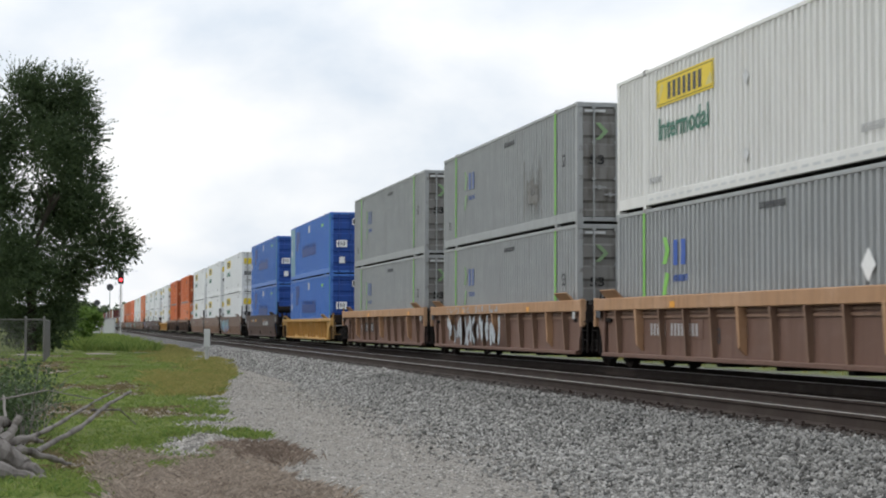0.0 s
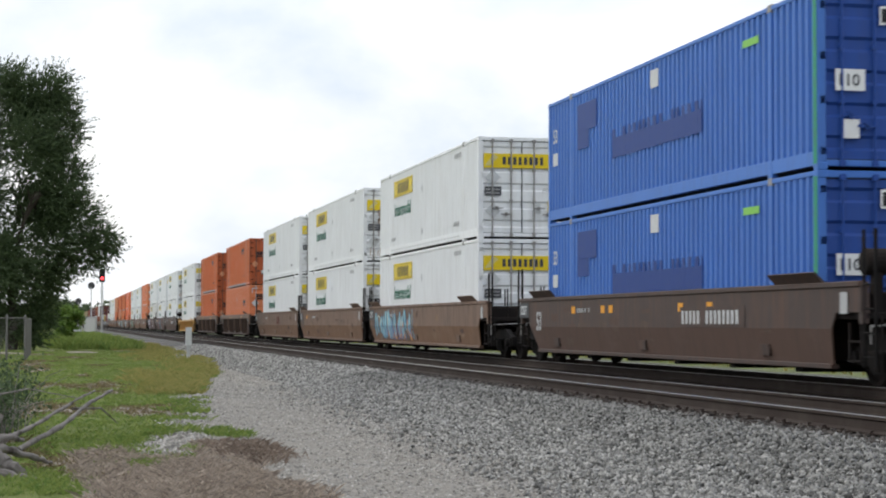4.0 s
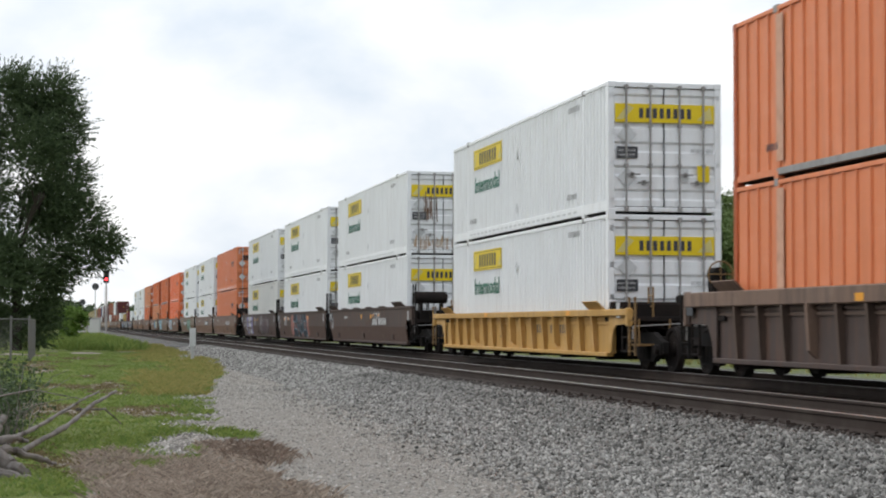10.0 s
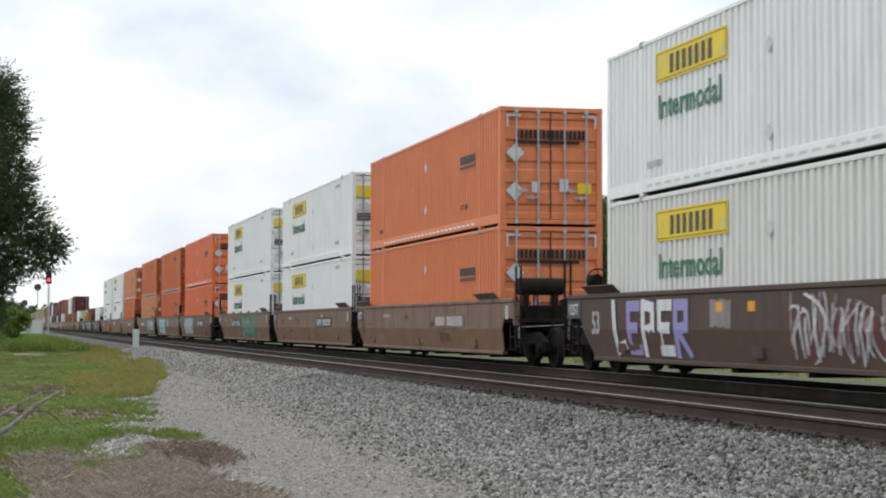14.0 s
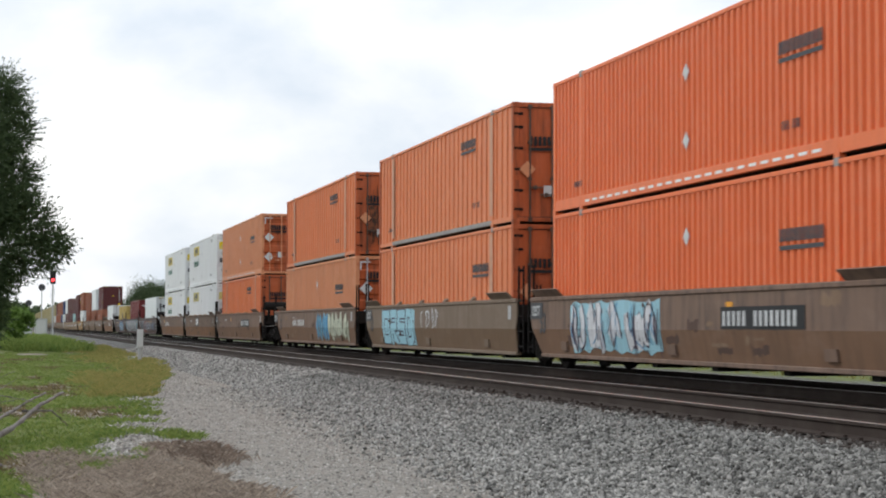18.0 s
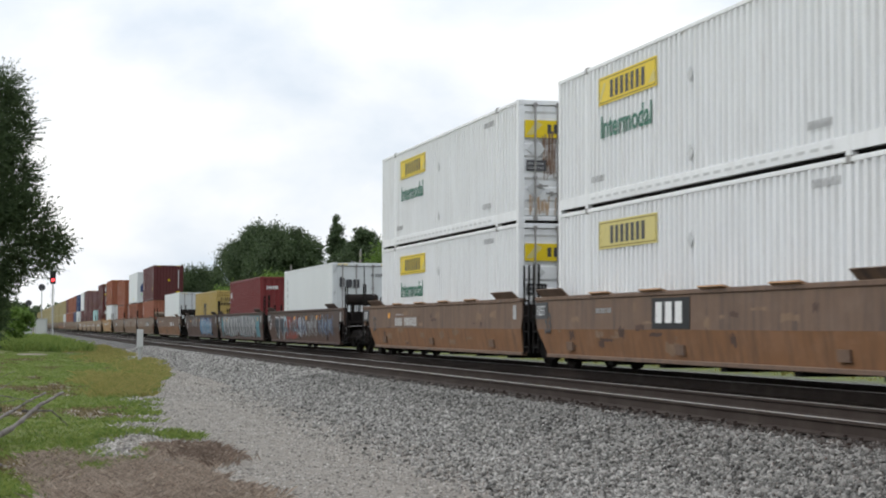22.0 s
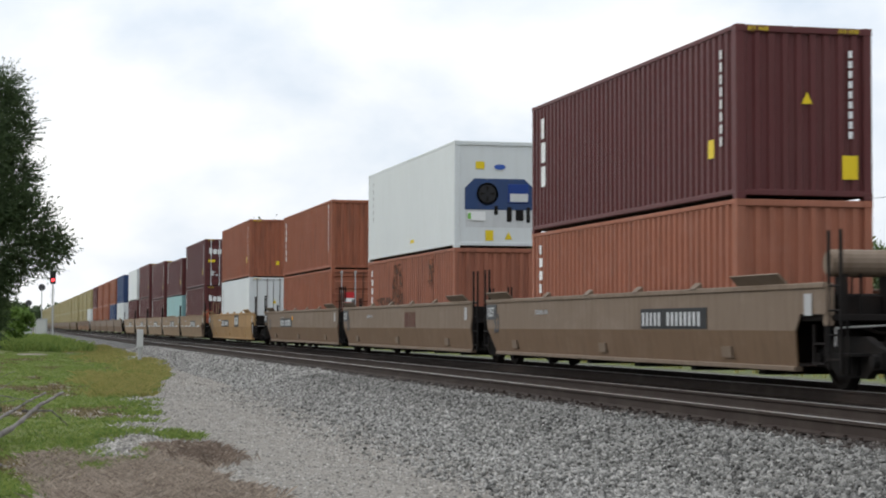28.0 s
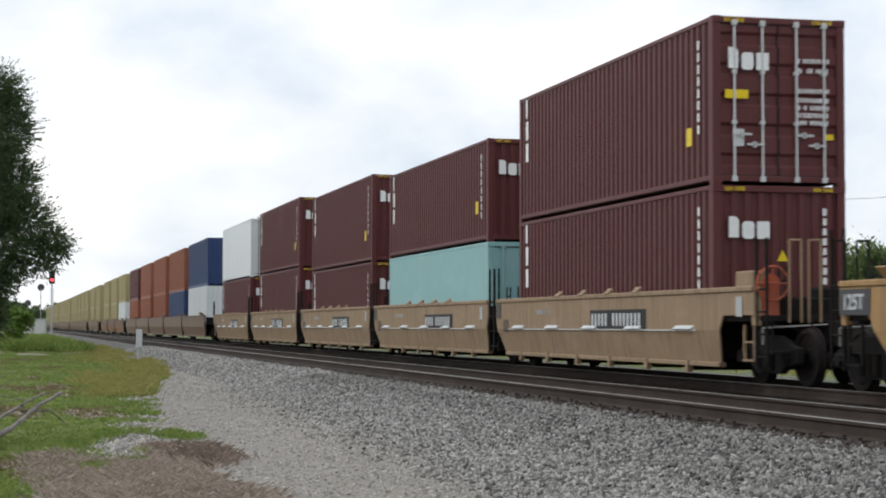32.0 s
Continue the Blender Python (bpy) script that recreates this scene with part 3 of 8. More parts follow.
def door_leaf(thing, side, w, h, y, mat, ribs, rod_mat, key):
    """One leaf of a double door with its locking rods, brackets, handles and hinges."""
    x0, x1 = (-w / 2 + 0.09, -0.012) if side < 0 else (0.012, w / 2 - 0.09)
    z0, z1 = 0.17, h - 0.13
    leaf = part("door", shared(("door", key, side, ribs), lambda: end_ribs(x0, x1, z0, z1, y, ribs, 0.04, False) if ribs else Geo().box(x0, x1, y, y + 0.05, z0, z1)), mat, thing)
    for q in (0.27, 0.73):
        xr = x0 + (x1 - x0) * q
        rod = part("lock_rod", shared(("rod", round(h, 2)), lambda: Geo().tube((0, 0, 0.07), (0, 0, h - 0.06), 0.024, n=6).box(-0.045, 0.045, -0.03, 0.05, 0.06, 0.15).box(-0.045, 0.045, -0.03, 0.05, h - 0.16, h - 0.07)
                                          .box(-0.04, 0.04, -0.025, 0.05, h * 0.36, h * 0.36 + 0.06).box(-0.04, 0.04, -0.025, 0.05, h * 0.66, h * 0.66 + 0.06)), rod_mat, leaf, at=pose(xr, y - 0.05, 0))
        rod["label"] = "upright locking rod"
        part("door_handle", shared(("handle", side), lambda: Geo().box(-0.02, 0.30, -0.05, -0.02, -0.018, 0.018).box(0.10, 0.16, -0.05, 0.04, -0.05, 0.05)), rod_mat, leaf,
             at=pose(xr if q < 0.5 else xr - 0.28, y - 0.04, h * (0.30 if q < 0.5 else 0.24)))
    part("hinge", shared(("hinges", round(h, 2)), lambda: [g := Geo(), [g.box(-0.05, 0.05, -0.02, 0.03, z - 0.06, z + 0.06) for z in (0.3, h * 0.38, h * 0.62, h - 0.3)]][0]), mat, leaf,
         at=pose(x0 + 0.01 if side < 0 else x1 - 0.01, y - 0.015, 0))
    if side < 0:
        part("gasket", shared(("gasket", key, side), lambda: Geo().box(-0.008, 0.008, 0, 0.03, z0, z1)), BLACK, leaf, at=pose(x1 - 0.005 if side < 0 else x0 + 0.005, y - 0.012, 0))
    return leaf


def container(name, label, L, W, H, mat, wall="ribs", end="doors", far=False, rod_mat=None, post_mat=None, rail_mat=None, door_mat=None):
    thing = tagged(new(name), label, "container", "containers on the train")
    k = (L, H, wall)
    rod_mat, post_mat, rail_mat, door_mat = rod_mat or mat, post_mat or mat, rail_mat or mat, door_mat or mat
    long = L > 14
    zt, zb = H - 0.07, (0.30 if long and wall != "plate" else 0.19 if long else 0.16)
    walls = {"ribs": lambda: corrugated(0.12, L - 0.12, zb, zt, -W / 2 + 0.008, 0.068 if long else 0.055, 0.262 if long else 0.279, flat=0.38),
             "plate": lambda: plate_wall(0.12, L - 0.12, zb, zt, -W / 2 + 0.004, 0.5),
             "smooth": lambda: Geo().box(-W / 2 + 0.008, -W / 2 + 0.06, 0.12, L - 0.12, zb, zt)}
    build = walls[wall]
    part("side_wall", shared(("side_wall",) + k, build), mat, thing)
    part("side_wall", mirrored(("side_wall",) + k, build), mat, thing)
    part("roof", shared(("roof",) + k, lambda: Geo().box(-W / 2 + 0.06, W / 2 - 0.06, 0.1, L - 0.1, H - 0.06, H - 0.012)), mat, thing)
    far or part("floor", shared(("floor",) + k, lambda: Geo().box(-W / 2 + 0.06, W / 2 - 0.06, 0.1, L - 0.1, 0.06, 0.14)), IRON, thing)
    part("end_wall", shared(("end_wall",) + k, lambda: Geo().box(-W / 2 + 0.05, W / 2 - 0.05, L - 0.08, L - 0.03, 0.12, H - 0.05)), mat, thing)
    for s in (-1, 1):
        part("top_rail", shared(("top_rail",) + k, lambda: Geo().cbox(-0.045, 0.045, 0.1, L - 0.1, H - 0.085, H - 0.004, 0.012)), rail_mat, thing, at=pose(s * (W / 2 - 0.045), 0, 0))
        part("bottom_rail", shared(("bottom_rail", far) + k, lambda: Geo().cbox(-0.045, 0.045, 0.1 if not long else 1.98, L - (0.1 if not long else 1.98), 0.0 if far else 0.075, zb + 0.004, 0.012)), GREYROD if wall == "plate" else rail_mat, thing, at=pose(s * (W / 2 - 0.047), 0, 0))
        if far:
            continue
        for y in (0.08, L - 0.08):
            part("corner_post", shared(("corner_post",) + k, lambda: Geo().cbox(-0.075, 0.075, -0.08, 0.08, 0.1, H - 0.1, 0.014)), post_mat, thing, at=pose(s * (W / 2 - 0.075), y, 0))
            for z in (0.06, H - 0.06):
                part("corner_casting", shared("corner_casting", lambda: Geo().cbox(-0.085, 0.085, -0.09, 0.09, -0.062, 0.062, 0.01)), post_mat, thing, at=pose(s * (W / 2 - 0.082), y, z))
        if long:
            for y in (1.98, L - 1.98):
                if s > 0:
                    part("support_post", MESHES[("support_post",) + k], mat, thing, at=pose(W / 2 - 0.052, y, 0))
                    continue
                part("support_post", shared(("support_post",) + k, lambda: Geo().cbox(-0.05, 0.05, -0.075, 0.075, 0.1, H - 0.08, 0.012)), mat, thing, at=pose(s * (W / 2 - 0.052), y, 0))
                for z in (0.07, H - 0.05):
                    part("stacking_casting", shared("stacking_casting", lambda: Geo().cbox(-0.06, 0.06, -0.09, 0.09, -0.065, 0.075, 0.01)), GREYROD if z > 1 else rail_mat, thing, at=pose(s * (W / 2 - 0.058), y, z))
                part("end_skirt", shared(("end_skirt",) + k, lambda: Geo().box(-0.04, 0.04, -0.92, 0.92, 0.08, zb + 0.003)), rail_mat, thing, at=pose(s * (W / 2 - 0.05), 0.99 if y < 3 else L - 0.99, 0))
    if far:
        part("end_wall", shared(("front_wall",) + k, lambda: end_ribs(-W / 2 + 0.05, W / 2 - 0.05, 0.1, H - 0.05, 0.03, 8, 0.04, True)), mat, thing)
        return thing
    part("header", shared(("header",) + k, lambda: Geo().cbox(-W / 2 + 0.1, W / 2 - 0.1, 0.0, 0.12, H - 0.12, H - 0.005, 0.012)), post_mat, thing)
    part("sill", shared(("sill",) + k, lambda: Geo().cbox(-W / 2 + 0.1, W / 2 - 0.1, 0.0, 0.12, 0.06, 0.16, 0.012)), post_mat, thing)
    if end == "doors":
        ribs = 5 if wall != "plate" else 0
        if wall == "smooth":
            ribs = 0
        part("door_seal", shared(("seal",) + k, lambda: Geo().box(-W / 2 + 0.1, W / 2 - 0.1, 0.02, 0.05, H - 0.135, H - 0.115).box(-W / 2 + 0.1, W / 2 - 0.1, 0.02, 0.05, 0.155, 0.175)
                                 .box(-W / 2 + 0.075, -W / 2 + 0.1, 0.02, 0.05, 0.155, H - 0.115).box(W / 2 - 0.1, W / 2 - 0.075, 0.02, 0.05, 0.155, H - 0.115)), BLACK, thing, "dark door seal")
        for s in (-1, 1):
            door_leaf(thing, s, W, H, 0.035, door_mat, ribs, rod_mat, (L, H))
    elif end == "front":
        part("front_wall", shared(("front",) + k, lambda: end_ribs(-W / 2 + 0.1, W / 2 - 0.1, 0.15, H - 0.11, 0.03, 9, 0.045, True)), mat, thing)
    return thing


def flank(thing, name, mesh, mat, W, y, z, label="", lift=0.006):
    return part(name, mesh, mat, thing, label, at=on_flank(-W / 2 - lift + 0.008, y, z))


def face(thing, name, mesh, mat, x, z, label="", lift=0.006, y=0.03):
    return part(name, mesh, mat, thing, label, at=on_end(x, y - lift, z))


def panel(w, h, d=0.004):
    return shared(("panel", round(w, 3), round(h, 3)), lambda: Geo().box(0, w, 0, h, 0, d))


def diamond(r):
    return shared(("diamond", round(r, 3)), lambda: Geo().prism([(0, -r), (r, 0), (0, r), (-r, 0)], 0, 0.006, "z"))


def white_intermodal(old=False, dirty=0, sign=True):
    """53 ft white container with yellow signs and green lettering."""
    c = container("container", "white corrugated steel freight container with yellow sign panels", L53, W53, HC, P_WHITE if not old else P_CREAM, rod_mat=GREYROD, post_mat=P_WHITE if not old else P_CREAM)
    yel = D_YELLOW if sign else D_YELLOW_OLD
    s = flank(c, "sign_panel", panel(3.45, 0.56), yel, W53, 13.35, 2.02, "yellow sign panel")
    part("emblem", bold_bars(2.15, 0.35, 0.5, 0.33), D_DARK, s, "row of dark bars", at=pose(0.74, 0.10, 0.006))
    part("emblem", shared("scroll", lambda: Geo().prism([(0, 0.05), (0.32, 0.42), (0.42, 0.36), (0.12, 0.05)], 0, 0.003, "z").prism([(2.95, 0.06), (3.25, 0.3), (3.35, 0.06)], 0, 0.003, "z")), D_YELLOW_OLD, s, at=pose(0.05, 0.04, 0.006))
    part("sign_border", shared("sign_border", lambda: Geo().box(0.05, 3.4, 0.035, 0.055, 0, 0.003).box(0.05, 3.4, 0.505, 0.525, 0, 0.003).box(0.05, 0.08, 0.055, 0.505, 0, 0.003).box(3.37, 3.4, 0.055, 0.505, 0, 0.003)), surface("dark_olive_line", (0.22, 0.17, 0.02), 0.5), s, "thin dark border", at=pose(0, 0, 0.005))
    if sign:
        flank(c, "lettering", lettering("Intermodal", 0.62, 1.12), D_GREEN, W53, 13.25, 1.36, "dark green word Intermodal")
    flank(c, "stencil", bars_mesh("a", 0.9, 0.13), D_FAINT, W53, 13.9, 0.5)
    flank(c, "stencil", bars_mesh("b", 0.9, 0.13), D_FAINT, W53, 3.4, 0.5)
    flank(c, "stencil", bars_mesh("c", 1.0, 0.13), D_FAINT, W53, 3.2, 2.52)
    for z in (0.62, 2.0):
        flank(c, "placard", diamond(0.14), D_PALE, W53, 8.2, z, "grey diamond placard", 0.012)
    flank(c, "reflector_strip", dashes(L53 - 4.6, 24, 0.05), D_PALE, W53, L53 - 2.3, 0.16, "pale broken reflector strip", 0.009)
    # leading end
    s = face(c, "sign_panel", panel(2.27, 0.41), yel, -1.135, 2.01, "yellow sign panel", 0.02)
    part("emblem", bold_bars(1.25, 0.22, 0.42, 0.28), D_DARK, s, "row of dark bars", at=pose(0.55, 0.095, 0.006))
    part("emblem", shared("scroll2", lambda: Geo().prism([(0, 0.05), (0.26, 0.38), (0.40, 0.30), (0.15, 0.05)], 0, 0.003, "z").prism([(1.85, 0.06), (2.15, 0.36), (2.2, 0.06)], 0, 0.003, "z")), D_YELLOW_OLD, s, at=pose(0.03, 0.01, 0.006))
    face(c, "placard", diamond(0.22), D_PALE, -0.86, 1.74, "grey diamond placard", 0.03)
    face(c, "placard", diamond(0.22), D_PALE, -0.86, 0.80, "grey diamond placard", 0.03)
    s = face(c, "notice", panel(0.48, 0.26), D_DARK, -1.1, 1.22, "dark notice", 0.03)
    part("notice_marking", bars_mesh("n", 0.4, 0.05), D_FAINT, s, at=pose(0.04, 0.15, 0.005))
    part("notice_marking", bars_mesh("n2", 0.4, 0.05), D_FAINT, s, at=pose(0.04, 0.05, 0.005))
    face(c, "notice", panel(0.28, 0.36), D_YELLOW, 0.74, 0.72, "yellow notice", 0.03)
    face(c, "notice", panel(0.18, 0.28), D_PALE, 0.35, 0.72, "", 0.03)
    face(c, "number_marking", bars_mesh("num", 0.5, 0.1), D_FAINT, 0.6, 1.35, "", 0.03)
    if dirty:
        face(c, "soot_stain", drips_geo(dirty, 0.5, 1.2, 16), surface("brown_soot", (0.16, 0.10, 0.07), 0.8, grime=0.9, dirt=(0.5, 0.45, 0.4)), -0.72, 1.0, "brown soot streaks", 0.024)
        face(c, "rust_stain", drips_geo(dirty + 5, 2.1, 0.5, 44), surface("pale_rust_stain", (0.42, 0.30, 0.2), 0.8, grime=0.9, dirt=(0.6, 0.55, 0.5)), -1.05, 0.18, "rust streaks", 0.022)
    return c


def orange_container(style="ribs", old=False, bright=True, dirty=0, low=False, vivid=False):
    """53 ft orange container with dark bar lettering on the doors."""
    m = P_ORANGE_OLD if old else P_VIVID if vivid else P_ORANGE
    c = container("container", ("faded " if old else "") + ("orange sheet-and-post freight container with dark lettering bars" if style == "plate" else "orange corrugated freight container with dark lettering bars"), L53, W53, HC, m, wall=style,
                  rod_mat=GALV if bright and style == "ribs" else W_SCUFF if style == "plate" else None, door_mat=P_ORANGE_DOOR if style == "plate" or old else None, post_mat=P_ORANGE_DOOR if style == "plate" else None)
    y, z = (4.0, 1.78) if style == "ribs" else (3.9, 1.85) if low else (5.2, 2.2)
    flank(c, "emblem", bold_bars(1.62, 0.2), D_DARK, W53, y, z, "dark lettering bars")
    flank(c, "emblem", panel(1.6, 0.07), D_DARK, W53, y, z - 0.13)
    if style == "ribs":
        for zz in (0.85, 2.06):
            flank(c, "placard", diamond(0.16), D_PALE, W53, 8.0, zz, "grey diamond placard", 0.012)
    else:
        for yy in (2.2, L53 - 2.0):
            flank(c, "post_strip", panel(0.30, 2.45), P_BLEACHED, W53, yy, 0.3, "worn upright post strip", 0.004)
    if style == "ribs":
        flank(c, "reflector_strip", dashes(L53 - 4.6, 24, 0.06), D_WHITE if bright else D_PALE, W53, L53 - 2.3, 0.15, "white broken reflector strip", 0.009)
    flank(c, "stencil", bars_mesh("d", 0.7, 0.14), D_DARK, W53, 3.9, 0.6)
    flank(c, "stencil", bars_mesh("e", 0.5, 0.12), D_DARK, W53, 14.6, 0.5)
    e = face(c, "emblem", bold_bars(1.78, 0.22), BLACK, -0.9, 2.12 if style == "ribs" else 1.86, "bold black lettering bars", 0.045)
    part("underline", panel(1.62, 0.075), BLACK, e, at=pose(-0.02, -0.12, 0))
    if style == "ribs":
        face(c, "placard", diamond(0.23), D_PALE, -0.92, 1.77, "grey diamond placard", 0.05)
        face(c, "placard", diamond(0.23), D_PALE, -0.92, 0.85, "grey diamond placard", 0.05)
        face(c, "notice", panel(0.34, 0.26), D_YELLOW, 0.66, 0.80, "yellow notice", 0.05)
        face(c, "notice", panel(0.22, 0.3), D_PALE, 0.2, 0.85, "", 0.05)
        face(c, "notice", panel(0.2, 0.26), D_PALE, -0.5, 0.82, "", 0.05)
        for x0 in (-1.13, 0.78):
            part("corner_mark", shared(("corner_mark", x0), lambda: Geo().box(0, 0.36, 0, 0.05, 0, 0.004).box(0 if x0 < 0 else 0.31, 0.05 if x0 < 0 else 0.36, -0.26, 0, 0, 0.004)), D_PALE, c, "white corner mark", at=on_end(x0, 0.0, 2.66))
    else:
        face(c, "notice", panel(0.4, 0.26), D_PALE, -0.55, 0.66, "pale notice", 0.05)
        face(c, "notice", panel(0.34, 0.42), D_PALE, 0.72, 0.86, "pale notice", 0.05)
        face(c, "notice", panel(0.2, 0.3), D_WHITE, 0.33, 0.6, "white notice", 0.05)
        face(c, "placard", diamond(0.2), P_ORANGE_OLD, -0.95, 1.3, "", 0.05)
        face(c, "number_marking", bars_mesh("nb", 0.5, 0.12), D_DARK, 0.66, 2.66, "", 0.05)
        face(c, "number_marking", bars_mesh("nb2", 0.5, 0.12), D_DARK, 0.66, 2.48, "", 0.05)
        for zz in (0.35, 0.8, 1.3, 1.8, 2.3, 2.62):
            for x0 in (-1.27, 1.05):
                part("hinge_strap", shared("hinge_strap", lambda: Geo().box(0, 0.22, -0.03, 0.03, 0, 0.03)), IRON, c, at=on_end(x0, 0.03, zz))
    if dirty:
        face(c, "soot_stain", drips_geo(dirty, 0.75, 2.2, 34), surface("black_soot", (0.06, 0.035, 0.025), 0.85, grime=0.8, dirt=(0.4, 0.12, 0.05)), -0.85, 0.3, "black soot streaks", 0.042)
    return c


def grey_container(smeared=False, placard=False):
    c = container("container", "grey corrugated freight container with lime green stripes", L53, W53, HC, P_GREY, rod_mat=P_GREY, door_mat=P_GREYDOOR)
    for y in (2.05, L53 - 1.91):
        flank(c, "stripe", panel(0.14, 2.5), D_LIME, W53, y, 0.32, "lime green upright stripe", 0.02)
    flank(c, "emblem", shared("chevron", lambda: Geo().prism([(0, 0.62), (0.26, 0.62), (0.46, 0.9), (0.26, 1.16), (0.04, 1.16), (0.22, 0.9)], 0, 0.004, "z").prism([(0, 0), (0.22, 0), (0.44, 0.42), (0.2, 0.46)], 0, 0.004, "z")), D_LIME if placard else LIME_WORN, W53, 13.0, 1.1, "lime green chevron")
    if placard:
        flank(c, "placard", diamond(0.26), D_WHITE, W53, 3.1, 1.4, "white diamond placard", 0.012)
    ink = D_BLUE if placard else D_BLUE_FAINT
    flank(c, "emblem", bold_bars(0.95, 0.5, 0.42, 0.34), ink, W53, 12.3, 1.68, "blue lettering bars")
    flank(c, "emblem", bars_mesh("q2", 0.9, 0.13), ink, W53, 12.3, 1.36)
    flank(c, "stencil", bars_mesh("f", 1.3, 0.12), D_DARK, W53, 7.6, 2.5)
    if smeared:
        flank(c, "dark_drips", drips_geo(17, 2.0, 1.6, 26), P_GREYDOOR, W53, 5.4, 0.35, "dark drips down the wall", 0.012)
        flank(c, "dark_drips", spots_geo(3, 1.5, 0.7, 30, 0.05, 0.22), P_GREYDOOR, W53, 5.1, 0.7, "dark smears", 0.013)
    flank(c, "lettering", lettering("53", 0.42, 0.8), D_DARK, W53, 1.4, 1.45)
    flank(c, "lettering", lettering("53", 0.36, 0.8), D_DARK, W53, 15.3, 0.6)
    face(c, "emblem", bars_mesh("q3", 0.55, 0.2), D_BLUE, -0.35, 2.1, "blue lettering bars", 0.04)
    face(c, "emblem", shared("chevron2", lambda: Geo().prism([(0, 0), (0.2, 0.2), (0, 0.4), (0.12, 0.4), (0.32, 0.2), (0.12, 0)], 0, 0.004, "z")), LIME_WORN, -0.85, 2.0, "", 0.04)
    face(c, "lettering", lettering("53", 0.3, 1.3), BLACK, -1.0, 1.42, "", 0.04)
    for x0 in (-1.1, 0.55):
        face(c, "reflector", panel(0.5, 0.06), D_PALE, x0, 2.66, "", 0.03)
    return c


def blue_container(pale_end=False):
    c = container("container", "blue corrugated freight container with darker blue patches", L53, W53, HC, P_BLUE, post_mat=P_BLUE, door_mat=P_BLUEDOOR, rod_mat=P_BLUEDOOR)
    flank(c, "post_strip", panel(0.14, 2.7), surface("green_post_paint", (0.04, 0.28, 0.16), 0.5), W53, 0.15, 0.1, "green corner strip", 0.012)
    flank(c, "patch", panel(1.5, 0.62), D_NAVY, W53, 13.6, 1.95, "dark blue patch")
    flank(c, "patch", panel(0.9, 0.4), D_NAVY, W53, 13.6, 1.56)
    flank(c, "emblem", bars_mesh("big", 5.6, 0.62), D_NAVY, W53, 10.9, 1.12, "dark blue lettering patch")
    flank(c, "emblem", panel(5.6, 0.42), D_NAVY, W53, 10.9, 1.14, "", 0.004)
    flank(c, "notice", panel(0.5, 0.36), D_PALE, W53, 8.3, 2.3)
    flank(c, "notice", panel(0.75, 0.13), D_LIME, W53, 3.2, 2.36)
    flank(c, "lettering", lettering("53", 0.45, 0.8), D_PALE, W53, 15.7, 1.9)
    flank(c, "notice", panel(0.4, 0.3), D_PALE, W53, 15.7, 1.35)
    if pale_end:
        flank(c, "patch", panel(1.75, 2.55), surface("pale_blue_primer", (0.22, 0.36, 0.42), 0.6, grime=0.3), W53, 15.95, 0.25, "pale faded end panel", 0.004)
    f = lambda *a, **k: face(c, *a, **k)
    f("notice", panel(0.5, 0.34), D_WHITE, -1.0, 1.25, "white notice", lift=0.05)
    f("lettering", lettering("110", 0.26, 1.0), D_DARK, -0.98, 1.33, "", lift=0.056)
    f("notice", panel(0.5, 0.26), D_WHITE, 0.66, 0.55, "white notice", lift=0.05)
    f("notice", panel(0.3, 0.3), D_WHITE, -0.9, 0.5, "", lift=0.05)
    f("notice", panel(0.2, 0.3), D_WHITE, -0.25, 2.3, "", lift=0.05)
    f("notice", panel(0.13, 0.22), BLACK, -0.215, 2.34, "", lift=0.056)
    f("notice", panel(0.36, 0.12), D_LIME, 0.72, 1.85, "", lift=0.05)
    for z in (1.15, 1.28, 1.41, 1.55):
        f("number_marking", bars_mesh("bl%d" % int(z * 100), 0.9, 0.08), D_WHITE, 0.2, z, "", lift=0.05)
    return c


def box40(label, mat, H=HC, wall="ribs", end="front", rod=None):
    return container("container", label, L40, W40, H, mat, wall=wall, end=end, rod_mat=rod)


def upright_bars(c, mat, y, z0, n, size=0.3, h=0.2):
    """A name that runs down the wall, letter by letter, as plain bars."""
    for i in range(n):
        flank(c, "letter_bar", panel(size * (0.8 if i % 3 else 0.55), h), mat, W40, y, z0 - i * (h + 0.09), "plain lettering bar")


